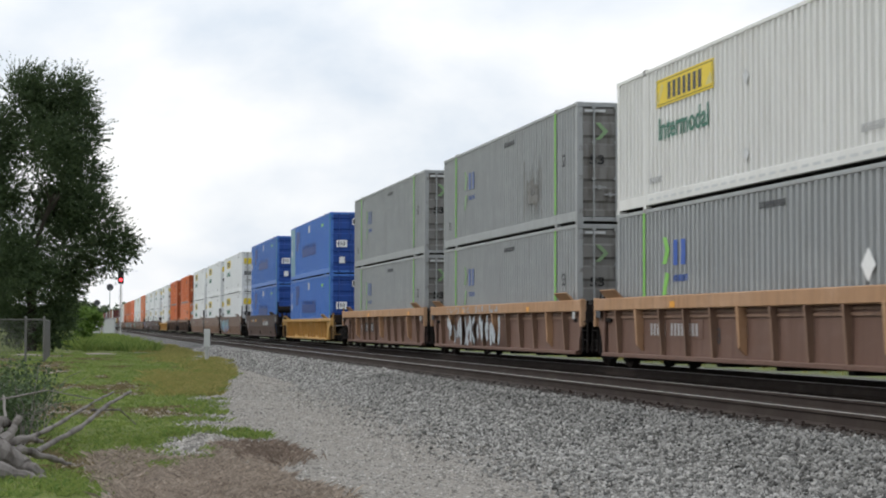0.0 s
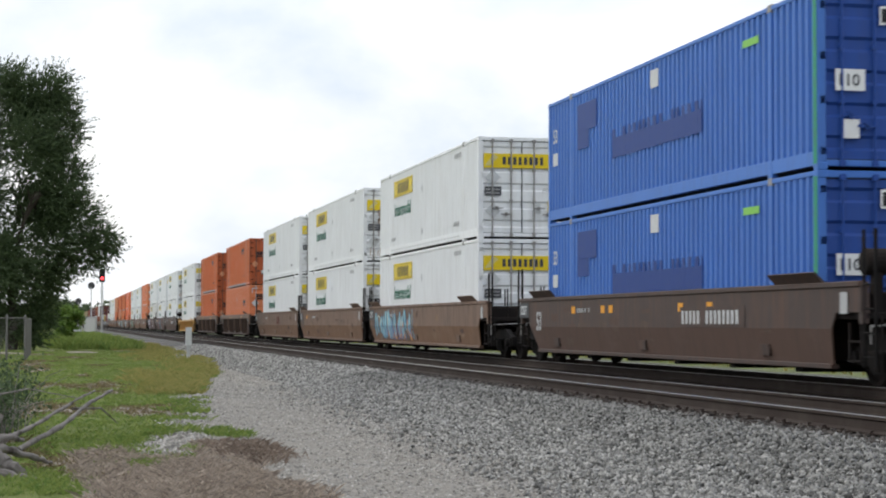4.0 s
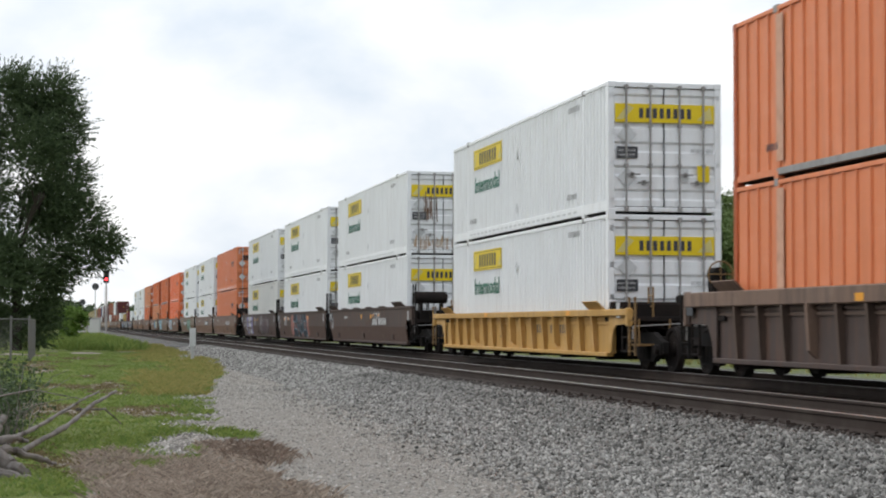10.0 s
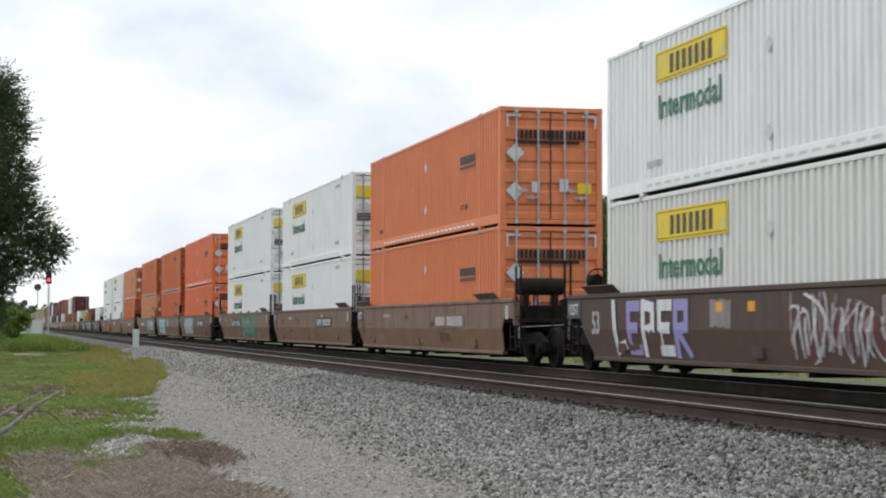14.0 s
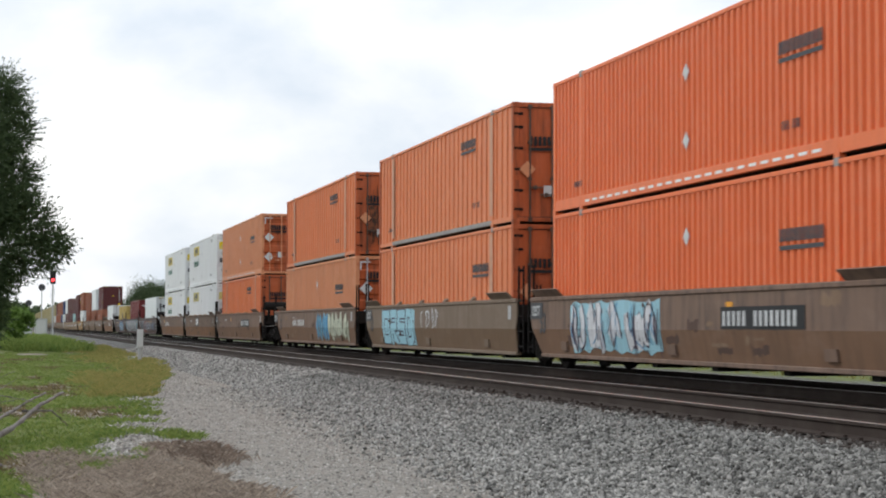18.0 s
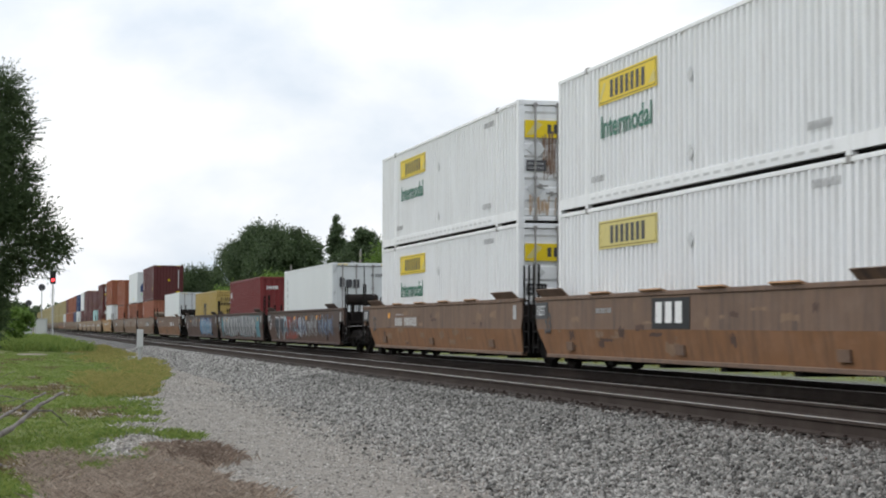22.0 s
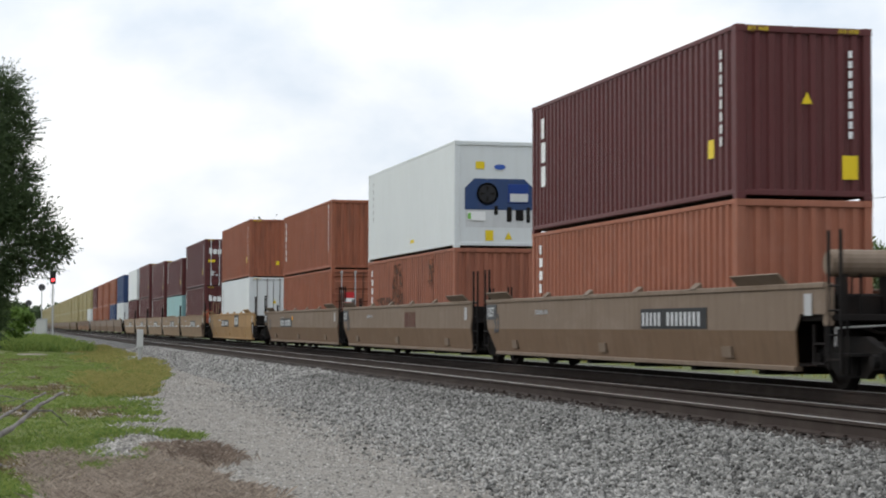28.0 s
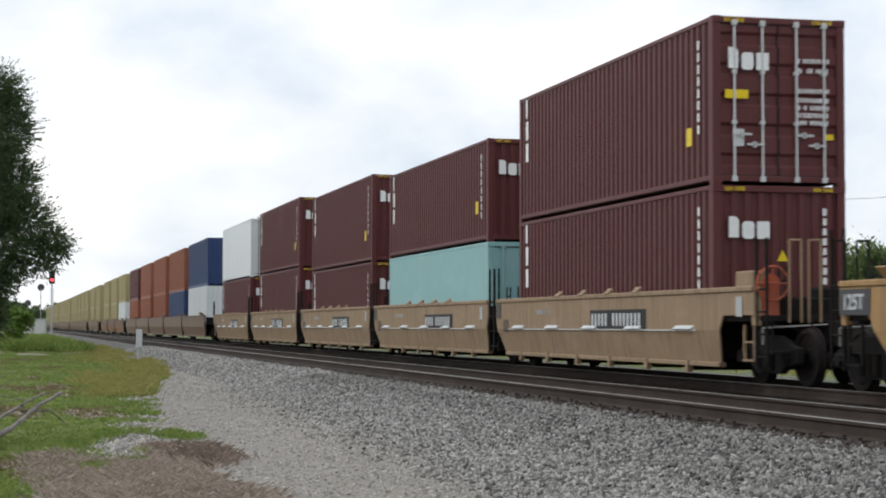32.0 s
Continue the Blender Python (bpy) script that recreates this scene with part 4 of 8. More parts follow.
def maroon_details(c, doors, H=HC, emblem=True, small=False, ink=None):
    f = lambda *a, **k: face(c, *a, **k)
    if emblem:
        e = f("emblem", shared("round_bars", lambda: Geo().prism([(-0.32, -0.14), (-0.14, -0.14), (-0.14, 0.16), (-0.20, 0.22), (-0.32, 0.22)], 0, 0.004, "z").prism([(-0.08, -0.12), (-0.03, -0.16), (0.10, -0.16), (0.14, -0.12), (0.14, 0.1), (0.10, 0.14), (-0.03, 0.14), (-0.08, 0.1)], 0, 0.004, "z").prism([(0.19, -0.16), (0.42, -0.16), (0.42, 0.14), (0.19, 0.14)], 0, 0.004, "z")), ink or D_WHITE, -0.62, H - 0.76, "dark emblem" if ink else "white emblem", lift=0.05)
    for x0 in (-1.0, 0.62):
        f("hazard_stripe", bars_mesh("hz", 0.38, 0.07), D_YELLOW, x0, H - 0.1, "yellow hazard stripe", lift=0.005, y=0.0)
    if doors:
        f("notice", panel(0.42, 0.15), D_YELLOW, -1.0, 1.48, "yellow notice", lift=0.05)
        f("notice", panel(0.2, 0.3), D_PALE, -0.86, 0.66, "", lift=0.05)
        for k, z in enumerate((1.05, 1.18, 1.31, 1.44, 1.6, 1.95, 2.12)):
            f("number_marking", bars_mesh("mn%d" % k, 0.62, 0.08), D_WHITE, 0.3, z, "", lift=0.05)
        f("notice", panel(0.14, 0.1), D_YELLOW, 0.85, 0.8, "", lift=0.05)
    elif small:
        f("notice", panel(0.16, 0.2), D_YELLOW, 0.12, 0.62, "small yellow notice", lift=0.01)
        f("number_marking", column(9, 0.06, 0.12, 0.17), D_WHITE, 0.72, H - 0.4, "", lift=0.01)
    else:
        f("notice", panel(0.28, 0.4), D_YELLOW, 0.68, 0.35, "yellow notice", lift=0.01)
        f("notice", shared("triangle", lambda: Geo().prism([(0, 0), (0.2, 0), (0.1, 0.2)], 0, 0.004, "z")), D_YELLOW, -0.05, 1.6, "", lift=0.01)
        f("number_marking", bars_mesh("wn", 0.75, 0.1) if ink else column(9, 0.07, 0.12, 0.17), ink or D_WHITE, 0.25 if ink else 0.8, H - 0.5, "", lift=0.05 if ink else 0.01)
    flank(c, "notice", panel(0.26, 0.32), D_YELLOW, W40, 1.25, 0.75, "yellow notice")
    flank(c, "number_marking", column(8, 0.09, 0.15, 0.21), D_WHITE, W40, 0.72, H - 0.5)


def reefer_end(c):
    """The machinery end of a refrigerated container."""
    f = lambda *a, **k: face(c, *a, **k)
    part("end_panel", shared("reefer_panel", lambda: Geo().cbox(-W40 / 2 + 0.1, W40 / 2 - 0.1, 0.04, 0.12, 0.15, HC - 0.11, 0.012)), P_REEFER, c)
    part("machine_cover", shared("machine_cover", lambda: Geo().prism([(-0.92, 1.04), (-0.92, 1.62), (-0.66, 1.88), (0.74, 1.88), (1.02, 1.62), (1.02, 1.04)], 0.02, 0.06, "y")), surface("dark_blue_machine_paint", (0.03, 0.06, 0.15), 0.4), c, "dark blue machinery cover")
    part("fan_ring", Geo().turned([(-0.01, 0.30), (-0.01, 0.24), (0.05, 0.22), (0.05, 0.30)], 24, "y"), BLACK, c, at=pose(-0.30, 0.005, 1.47))
    part("fan_grille", Geo().turned([(0.0, 0.001), (0.0, 0.24), (0.01, 0.24)], 20, "y"), D_DARK, c, at=pose(-0.30, 0.0, 1.47))
    part("fan", [g := Geo(), [g.add([(0.05 * math.cos(a), -0.02, 0.05 * math.sin(a)), (0.2 * math.cos(a - .2), -0.02, 0.2 * math.sin(a - .2)), (0.2 * math.cos(a + .2), -0.02, 0.2 * math.sin(a + .2))], [(0, 1, 2)]) for a in (0, 1.57, 3.14, 4.71)]][0], IRON, c, at=pose(-0.30, 0.0, 1.47))
    part("control_box", Geo().cbox(0.28, 0.86, -0.01, 0.05, 1.22, 1.74, 0.02), D_NAVY, c)
    f("display", panel(0.5, 0.22), D_PALE, 0.33, 1.26, "pale display", lift=0.05)
    part("machine_recess", Geo().box(-0.9, 1.0, 0.035, 0.05, 0.56, 1.04), D_PALE, c)
    for x, z, w, h in ((0.25, 0.72, 0.14, 0.4), (0.5, 0.75, 0.22, 0.3), (0.8, 0.7, 0.1, 0.42), (-0.1, 0.9, 0.1, 0.25)):
        part("compressor_part", Geo().cbox(x, x + w, 0.0, 0.05, z, z + h, 0.02), IRON, c)
    f("notice", panel(0.5, 0.24), D_WHITE, -0.85, 0.74, "white notice", lift=0.02)
    f("notice", panel(0.08, 0.16), D_LIME, -0.84, 0.78, "", lift=0.03)
    f("notice", panel(0.24, 0.2), D_YELLOW, -0.62, 2.14, "yellow notice", lift=0.01)
    f("notice", shared("oval", lambda: Geo().turned([(0, 0.001), (0, 0.16), (0.004, 0.16)], 16, "z")), D_BLUE, 0.05, 2.2, "blue oval", lift=0.01).scale = (1, 0.45, 1)
    for x in (-0.52, 0.55):
        part("vent_disc", Geo().turned([(-0.004, 0.001), (-0.004, 0.24), (0.02, 0.25)], 20, "y"), D_WHITE, c, "round white vent", at=pose(x, 0.045, 2.55))
    f("notice", panel(0.22, 0.28), D_YELLOW, -0.35, 0.2, "yellow notice", lift=0.01)
    f("notice", MESHES["triangle"] if "triangle" in MESHES else diamond(0.1), D_YELLOW, 0.2, 0.24, "", lift=0.01)
    for z in [0.35 + 0.44 * k for k in range(6)]:
        for x in (-1.1, 1.08):
            part("rivet", shared("rivet", lambda: Geo().box(-0.02, 0.02, -0.02, 0.0, -0.02, 0.02)), D_DARK, c, at=pose(x, 0.05, z))

# ---- well cars: local x across, y = 0 at the leading end of the well's load, z = 0 on the rail heads ----
def side_panel(L, e0, e1):
    """A smooth well side: an upright plate, a lower plate folded inwards, with cut-back ends."""
    g = Geo()
    t = 0.03
    cut = 1.12
    plates = [[(1.50, -1.50, -e0, L + e1), (cut, -1.50, -e0, L + e1)], [(cut, -1.50, -min(e0, 1.12), L + min(e1, 1.12)), (0.88, -1.50, -0.95, L + 0.95)]]
    for (za, xa, a0, a1), (zb, xb, b0, b1) in plates:
        vs = [(xa, a0, za), (xa, a1, za), (xb, b1, zb), (xb, b0, zb), (xa + t, a0, za), (xa + t, a1, za), (xb + t, b1, zb), (xb + t, b0, zb)]
        g.add(vs, [(0, 1, 2, 3), (7, 6, 5, 4), (0, 4, 5, 1), (1, 5, 6, 2), (2, 6, 7, 3), (3, 7, 4, 0)])
    return g


def lower_panel(L):
    t, g = 0.03, Geo()
    vs = [(x + o, y, z) for o in (0, t) for x, y, z in ((-1.50, -0.95, 0.88), (-1.50, L + 0.95, 0.88), (-1.40, L + 0.46, 0.34), (-1.40, -0.80, 0.34))]
    return g.add(vs, [(0, 1, 2, 3), (7, 6, 5, 4), (0, 4, 5, 1), (1, 5, 6, 2), (2, 6, 7, 3), (3, 7, 4, 0)])


def truck(parent, y, spin):
    """A three-piece truck with two wheelsets."""
    tk = part("truck_bolster", shared("bolster", lambda: Geo().cbox(-0.95, 0.95, -0.22, 0.22, 0.42, 0.72, 0.03)), IRON, parent, at=pose(0, y, 0))

    def frame_side():
        prof = [(-1.12, 0.38), (-1.12, 0.60), (-0.80, 0.66), (-0.42, 0.80), (0.42, 0.80), (0.80, 0.66), (1.12, 0.60), (1.12, 0.38), (0.78, 0.40), (0.46, 0.20), (-0.46, 0.20), (-0.78, 0.40)]
        g = Geo().prism(prof, -0.06, 0.06, "x")
        for a in (-0.89, 0.89):
            g.box(-0.10, 0.08, a - 0.16, a + 0.16, 0.34, 0.58)
            g.add([(-0.19 if i % 2 else -0.08, a + 0.1 * math.cos(k * math.pi / 4), 0.457 + 0.1 * math.sin(k * math.pi / 4)) for k in range(8) for i in (0, 1)],
                                                                                                                  [tuple(2 * k + 1 for k in range(8))] + [(2 * k, 2 * k + 1, (2 * k + 3) % 16, (2 * k + 2) % 16) for k in range(8)])
        for q in (-0.2, 0.0, 0.2):
            g.tube((-0.09, q, 0.24), (-0.09, q, 0.56), 0.07, n=8)
        return g
    for s in (-1, 1):
        part("side_frame", shared("truck_side_frame", frame_side), IRON, tk, at=pose(s * 0.99, 0, 0) @ (Matrix() if s < 0 else Matrix.Diagonal((-1, 1, 1, 1))))
    for a in (-0.89, 0.89):
        def wheels():
            g = Geo().tube((-0.8, 0, 0), (0.8, 0, 0), 0.08, n=10)
            for s in (-1, 1):
                r = [(0.665, 0.10), (0.665, 0.483), (0.70, 0.483), (0.705, 0.457), (0.80, 0.450), (0.80, 0.385), (0.76, 0.36), (0.745, 0.16), (0.79, 0.13), (0.79, 0.06)]
                g.turned([(s * p, q) for p, q in r], 24, "x")
            for k in range(4):
                a_ = k * math.pi / 2
                g.box(-0.805, -0.795, 0.33 * math.cos(a_) - 0.03, 0.33 * math.cos(a_) + 0.03, 0.33 * math.sin(a_) - 0.03, 0.33 * math.sin(a_) + 0.03)
            return g
        w = part("wheelset", shared("wheelset", wheels), IRON_BROWN, tk, at=pose(0, a, 0.457))
        if spin is not None:
            spin.append(w)
    return tk


def handrail(parent, x, y, mat, h=1.0, w=0.42, z0=1.5):
    g = Geo()
    for s in (0, w):
        g.tube((0, s, 0), (0, s, h), 0.02, n=6)
    for z in (0.35 * h, 0.7 * h):
        g.tube((0, 0, z), (0, w, z), 0.016, n=6)
    return part("handrail", g, mat, parent, at=pose(x, y, z0))


def ladder(parent, x, y, mat, label="", tall=1.0):
    def build():
        g = Geo()
        for s in (0, 0.4):
            g.box(-0.02, 0.02, s - 0.02, s + 0.02, 0, 2.0)
        for z in (0.15, 0.5, 0.85, 1.2):
            g.tube((0, 0, z), (0, 0.4, z), 0.016, n=6)
        return g
    return part("ladder", shared("ladder", build), mat, parent, label, at=pose(x, y, 0.32) @ Matrix.Diagonal((1, 1, tall, 1)))


def end_gear(car, y, sg, mat, style, gz):
    """What fills the coupled end of a car: cross beam, side posts, valve box, pipes and the uncoupling lever."""
    inward = -sg
    part("end_beam", shared("end_beam", lambda: Geo().cbox(-1.36, 1.36, -0.1, 0.1, 0.98, 1.40, 0.02)), IRON_BROWN, car, at=pose(0, y + inward * 0.35, 0))
    for s in (-1, 1):
        part("side_post", shared(("side_post", gz), lambda: Geo().cbox(-0.06, 0.06, -0.07, 0.07, 0.95, gz, 0.015)), mat, car, at=pose(s * 1.42, y + inward * 0.07, 0))
    part("valve_box", shared("valve_box", lambda: Geo().cbox(-0.3, 0.25, -0.2, 0.2, 1.05, 1.5, 0.04).tube((-0.6, 0, 1.25), (-0.3, 0, 1.25), 0.07, n=8).tube((0.25, 0, 1.2), (0.9, 0, 1.2), 0.16, n=10)), IRON, car, at=pose(0.15, y + inward * 0.7, 0.08))
    part("brake_pipe", shared("brake_pipe", lambda: Geo().pipe([Vector(p) for p in ((-1.35, 0.1, 1.15), (-1.0, 0.0, 0.98), (-0.6, 0.05, 0.86), (-0.1, -0.05, 0.84), (0.3, -0.2, 0.8))], [0.028] * 5, 6)), IRON_BROWN, car, at=pose(0, y + inward * 0.15, 0))
    part("uncoupling_lever", shared("uncoupling_lever", lambda: Geo().tube((-1.42, 0, 0.92), (-0.25, 0, 0.98), 0.016, n=5).tube((-1.42, 0, 0.92), (-1.42, 0.0, 0.66), 0.016, n=5)), GREYROD, car, "thin grey lever", at=pose(0, y + sg * 0.16, 0))
    part("stirrup", shared("stirrup", lambda: Geo().box(-0.02, 0.02, -0.22, -0.18, 0, 0.55).box(-0.02, 0.02, 0.18, 0.22, 0, 0.55).box(-0.04, 0.04, -0.22, 0.22, -0.03, 0.0).box(-0.02, 0.02, -0.22, 0.22, 0.26, 0.29)), mat if style == "ledge" else IRON_BROWN, car, at=pose(-1.42, y + inward * 0.35, 0.42))


def well_car(label, L, style, mat, lead, trail, chord=None, spin=None, brake=False, number=True, seed=0, rail_mat=None, far=False, cz=(1.27, 1.54), rib_mat=None, number_at=5.9, ribs=7, tabs=None):
    """One unit of a well car. lead, trail: 'coupled', 'shared' (articulated, this unit carries the joint's truck) or 'joint'."""
    car = tagged(new("well_car"), label, "well car", "cars of the train")
    rnd = random.Random(seed)
    chord = chord or mat
    rail_mat = rail_mat or IRON
    tabs = tabs or ("plates" if mat == W_RUST else "wedges" if mat in (W_SAND, W_TAN, W_LEDGE) else None)
    gz = cz[1] if style == "ribbed" else 1.56
    far_end = 2.4 if style == "ledge" else 2.0
    e0, e1 = (far_end if lead == "coupled" else 1.05), (2.0 if trail == "coupled" else 1.05)
    for s in (-1, 1):
        flip = Matrix() if s < 0 else Matrix.Diagonal((-1, 1, 1, 1))
        if style in ("smooth", "ledge"):
            side = part("side_panel", shared(("well_side", L, e0, e1), lambda: side_panel(L, e0, e1)), mat, car, at=flip)
            part("lower_panel", shared(("lower_panel", L), lambda: lower_panel(L)), {W_BROWN: W_LOWER, W_DARK: W_LOWDARK, W_SAND: W_OCHRE, W_RUST: W_RUSTLOW}.get(mat, mat), side, "folded lower plate, rustier")
            part("top_chord", shared(("chord", L, e0, e1), lambda: Geo().cbox(-1.53, -1.38, -e0 + 0.02, L + e1 - 0.02, 1.49, 1.58, 0.015)), chord, side)
            part("bottom_chord", shared(("lchord", L), lambda: Geo().cbox(-1.44, -1.30, -0.78, L + 0.42, 0.27, 0.35, 0.012)), chord, side)
            for k in range(4 if tabs and s < 0 and not far else 0):
                wide = tabs == "plates"
                part("guide_tab", shared(("guide_tab", wide), lambda: Geo().prism([(-1.60, 1.60), (-1.585, 1.625), (-1.44, 1.58), (-1.44, 1.555), (-1.50, 1.555)], 0, 1.15, "y") if wide else Geo().prism([(-1.56, 1.575), (-1.44, 1.68), (-1.42, 1.575)], 0, 0.3, "y")), (W_CHORD if mat != W_DARK else W_SCUFF) if wide else chord, side, at=pose(0, 3.0 + k * (L - 7.2) / 3, 0))
            for k in range(3 if style == "smooth" and s < 0 and not far else 0):
                part("bracket", shared("side_bracket", lambda: Geo().prism([(-1.49, 0.62), (-1.45, 0.62), (-1.42, 0.44), (-1.47, 0.44)], 0, 0.42 , "y")), mat, side, at=pose(0, 1.6 + k * (L - 3.2) / 2, 0))
            if style == "ledge" and s < 0:
                for k in range(5):
                    part("ledge", shared("ledge", lambda: Geo().prism([(-1.58, 0.90), (-1.50, 0.96), (-1.50, 0.88)], 0, 0.85, "y")), D_PALE, side, "pale worn ledge", at=pose(0, 0.2 + k * (L - 1.6) / 4, 0))
                part("waist_strip", shared(("waist", L), lambda: Geo().box(-1.525, -1.50, 0.1, L - 0.1, 0.865, 0.885)), D_PALE, side, "pale thin strip")
                for k in range(6):
                    part("bracket", shared("ledge_bracket", lambda: Geo().box(-1.46, -1.36, 0, 0.14, 0.16, 0.36)), mat, side, at=pose(0, 0.6 + k * (L - 1.6) / 5, 0))
        else:
            side = part("side_panel", shared(("rib_plate", L, cz), lambda: Geo().box(-1.365, -1.335, -0.7, L + 0.7, 0.34, cz[0] + 0.03)), mat, car, at=flip)
            part("top_chord", shared(("rib_chord", L, e0, e1, cz), lambda: Geo().cbox(-1.53, -1.36, -e0, L + e1, cz[0], cz[1], 0.02)), chord, side)
            part("bottom_chord", shared(("rib_lchord", L), lambda: Geo().cbox(-1.50, -1.34, -0.55, L + 0.55, 0.27, 0.36, 0.015)), mat, side)
            for k in range(-ribs, ribs + 1):
                y_rib = L / 2 + k * (L - 1.1) / (2 * ribs)
                if k % 4 == 0:
                    part("post", shared(("well_post", cz), lambda: Geo().prism([(-1.545, cz[0] + 0.03), (-1.36, cz[0] + 0.03), (-1.36, 0.42), (-1.50, 0.55)], -0.06, 0.06, "y")), chord, side, "broad upright post", at=pose(0, y_rib, 0))
                else:
                    part("rib", shared(("well_rib", cz), lambda: Geo().prism([(-1.52, cz[0] + 0.01), (-1.365, cz[0] + 0.01), (-1.365, 0.35), (-1.45, 0.35)], -0.02, 0.02, "y").prism([(-1.525, cz[0] + 0.01), (-1.515, cz[0] + 0.01), (-1.445, 0.35), (-1.455, 0.35)], -0.045, 0.045, "y")), rib_mat or mat, side, at=pose(0, y_rib, 0))
            for q, e in ((0, e0), (1, e1)):
                part("end_apron", shared(("apron", q, L, e, cz), lambda: Geo().prism([(L + p if q else -p, z) for p, z in ((0.5, 0.34), (0.68, 0.38), (0.72, 0.62), (0.86, 0.84), (1.02, 0.95), (e, 0.97), (e, cz[0] + 0.02), (0.5, cz[0] + 0.02))], -1.44, -1.40, "x")), mat, side, "end plate cut out over the wheels")
                part("end_post", shared(("rib_end_post", cz), lambda: Geo().cbox(-1.52, -1.40, -0.06, 0.06, 0.92, cz[1] + 0.02, 0.015)), chord, side, at=pose(0, L + e if q else -e, 0))
            part("inner_rail", shared(("inner_rail", L, cz), lambda: Geo().box(-1.40, -1.365, -0.5, L + 0.5, cz[0] - 0.17, cz[0] - 0.12).box(-1.40, -1.365, -0.5, L + 0.5, cz[0] - 0.08, cz[0] - 0.04)), rib_mat or mat, side)
            if s < 0:
                part("lettering", lettering("53", 0.42, 0.8), D_DARK, side, at=on_flank(-1.372, L * 0.60, 0.62))
                for k in range(2):
                    part("chord_mark", panel(0.30, 0.12), D_ORANGE, side, "worn orange reflector", at=on_flank(-1.532, 1.2 + 3 * rnd.random() + k * L / 2, cz[0] + 0.03))
    # bearers under the well
    for k in range(0 if far else 6):
        part("bearer", shared("bearer", lambda: Geo().cbox(-1.34, 1.34, -0.14, 0.14, 0.19, 0.30, 0.015)), IRON, car, at=pose(0, 0.7 + k * (L - 1.4) / 5, 0))
    part("well_floor", shared(("well_floor", L), lambda: Geo().box(-1.3, 1.3, 0.05, L - 0.05, 0.29, 0.33)), IRON, car)
    for lead_end, e, kind in ((True, e0, lead), (False, e1, trail)):
        sg = -1 if lead_end else 1
        y = -e if lead_end else L + e
        deck = part("end_platform", shared(("deck", e), lambda: Geo().cbox(-1.42, 1.42, 0.0, e - 0.15, 1.02, 1.12, 0.012).cbox(-1.3, 1.3, e - 0.24, e - 0.1, 0.4, 1.45, 0.02)), IRON_BROWN, car, at=pose(0, y, 0) if lead_end else pose(0, y, 0, 0, 0, 180))
        # guides that flare outwards over the corners of the well
        for s in (-1, 1) if style != "ledge" else ():
            yg = 0.35 if lead_end else L - 0.3
            part("corner_guide", shared(("guide", gz), lambda: Geo().prism([(-1.63, gz + 0.17), (-1.61, gz + 0.185), (-1.42, gz), (-1.42, gz - 0.05), (-1.47, gz - 0.05), (-1.47, gz)], -0.95, 0.95, "y")), chord, car, at=pose(0, yg, 0) @ Matrix.Diagonal((1, 0.6 if style == "ribbed" else 1.0, 1, 1)) @ (Matrix() if s < 0 else Matrix.Diagonal((-1, 1, 1, 1))))
        if far:
            if lead_end:
                truck(car, -1.5, None)
            continue
        ladder(car, -1.44, y - 0.02 if not lead_end else y - 0.38, rail_mat, tall=0.6 if style == "ribbed" else 1.0)
        for q in (-0.9, 0.45):
            handrail(car, q, y + 0.1 * -sg, rail_mat, 0.62 if style == "ribbed" else 0.78, 0.3, 1.12)
        if kind == "coupled":
            end_gear(car, y, sg, mat, style, gz)
            part("draft_sill", shared("draft_sill", lambda: Geo().cbox(-0.32, 0.32, 0.0, 2.4, 0.62, 1.04, 0.03)), IRON, car, at=pose(0, y - 1.3 * (1 if lead_end else 0), 0) if lead_end else pose(0, y - 1.1, 0))
            part("coupler", shared("coupler", lambda: Geo().cbox(-0.12, 0.12, -0.75, 0.0, 0.74, 0.98, 0.03).cbox(-0.20, 0.20, -1.0, -0.62, 0.70, 1.02, 0.05)), IRON_BROWN, car, at=pose(0, y - 0.9, 0) if lead_end else pose(0, y + 0.9, 0, 0, 0, 180))
            for s in (-1, 1):
                part("crossover_step", shared("step", lambda: Geo().box(-0.35, 0.35, -0.25, 0.25, 0, 0.04).tube((-0.33, -0.2, 0.0), (-0.33, -0.2, 0.55), 0.018, n=6).tube((0.33, -0.2, 0.0), (0.33, -0.2, 0.55), 0.018, n=6)), rail_mat, car, at=pose(s * 1.05, y + sg * 0.25, 0.52))
            part("air_hose", shared("air_hose", lambda: [g := Geo(), [g.tube((0.35, -0.12 * k, 0.62 - 0.12 * math.sin(k * 0.8)), (0.35, -0.12 * (k + 1), 0.62 - 0.12 * math.sin((k + 1) * 0.8)), 0.03, n=6) for k in range(5)]][0]), BLACK, car, at=pose(0, y - 0.5, 0) if lead_end else pose(0, y + 0.5, 0, 0, 0, 180))
            truck(car, -1.9 if lead_end else L + 1.9, spin)
        elif kind == "shared":
            truck(car, -1.68 if lead_end else L + 1.68, None)
            part("articulation", shared("articulation", lambda: Geo().cbox(-0.4, 0.4, -0.9, 0.9, 0.66, 1.05, 0.05)), IRON, car, at=pose(0, -1.68 if lead_end else L + 1.68, 0))
    if brake:
        bx, by, bz = (-1.2, -e0 - 0.02, 1.62) if style == "ledge" else (0.45, -e0 - 0.2, 2.0)
        red = surface("weathered_red_paint", (0.42, 0.10, 0.05), 0.5, grime=0.4)
        stand = part("brake_stand", Geo().cbox(bx - 0.16, bx + 0.16, by + 0.05, by + 0.32, bz - 0.55, bz + 0.02, 0.03).tube((bx, by + 0.02, bz), (bx, by + 0.4, bz), 0.15, n=12), red if style == "ledge" else IRON, car, "brake gear")
        g = Geo()
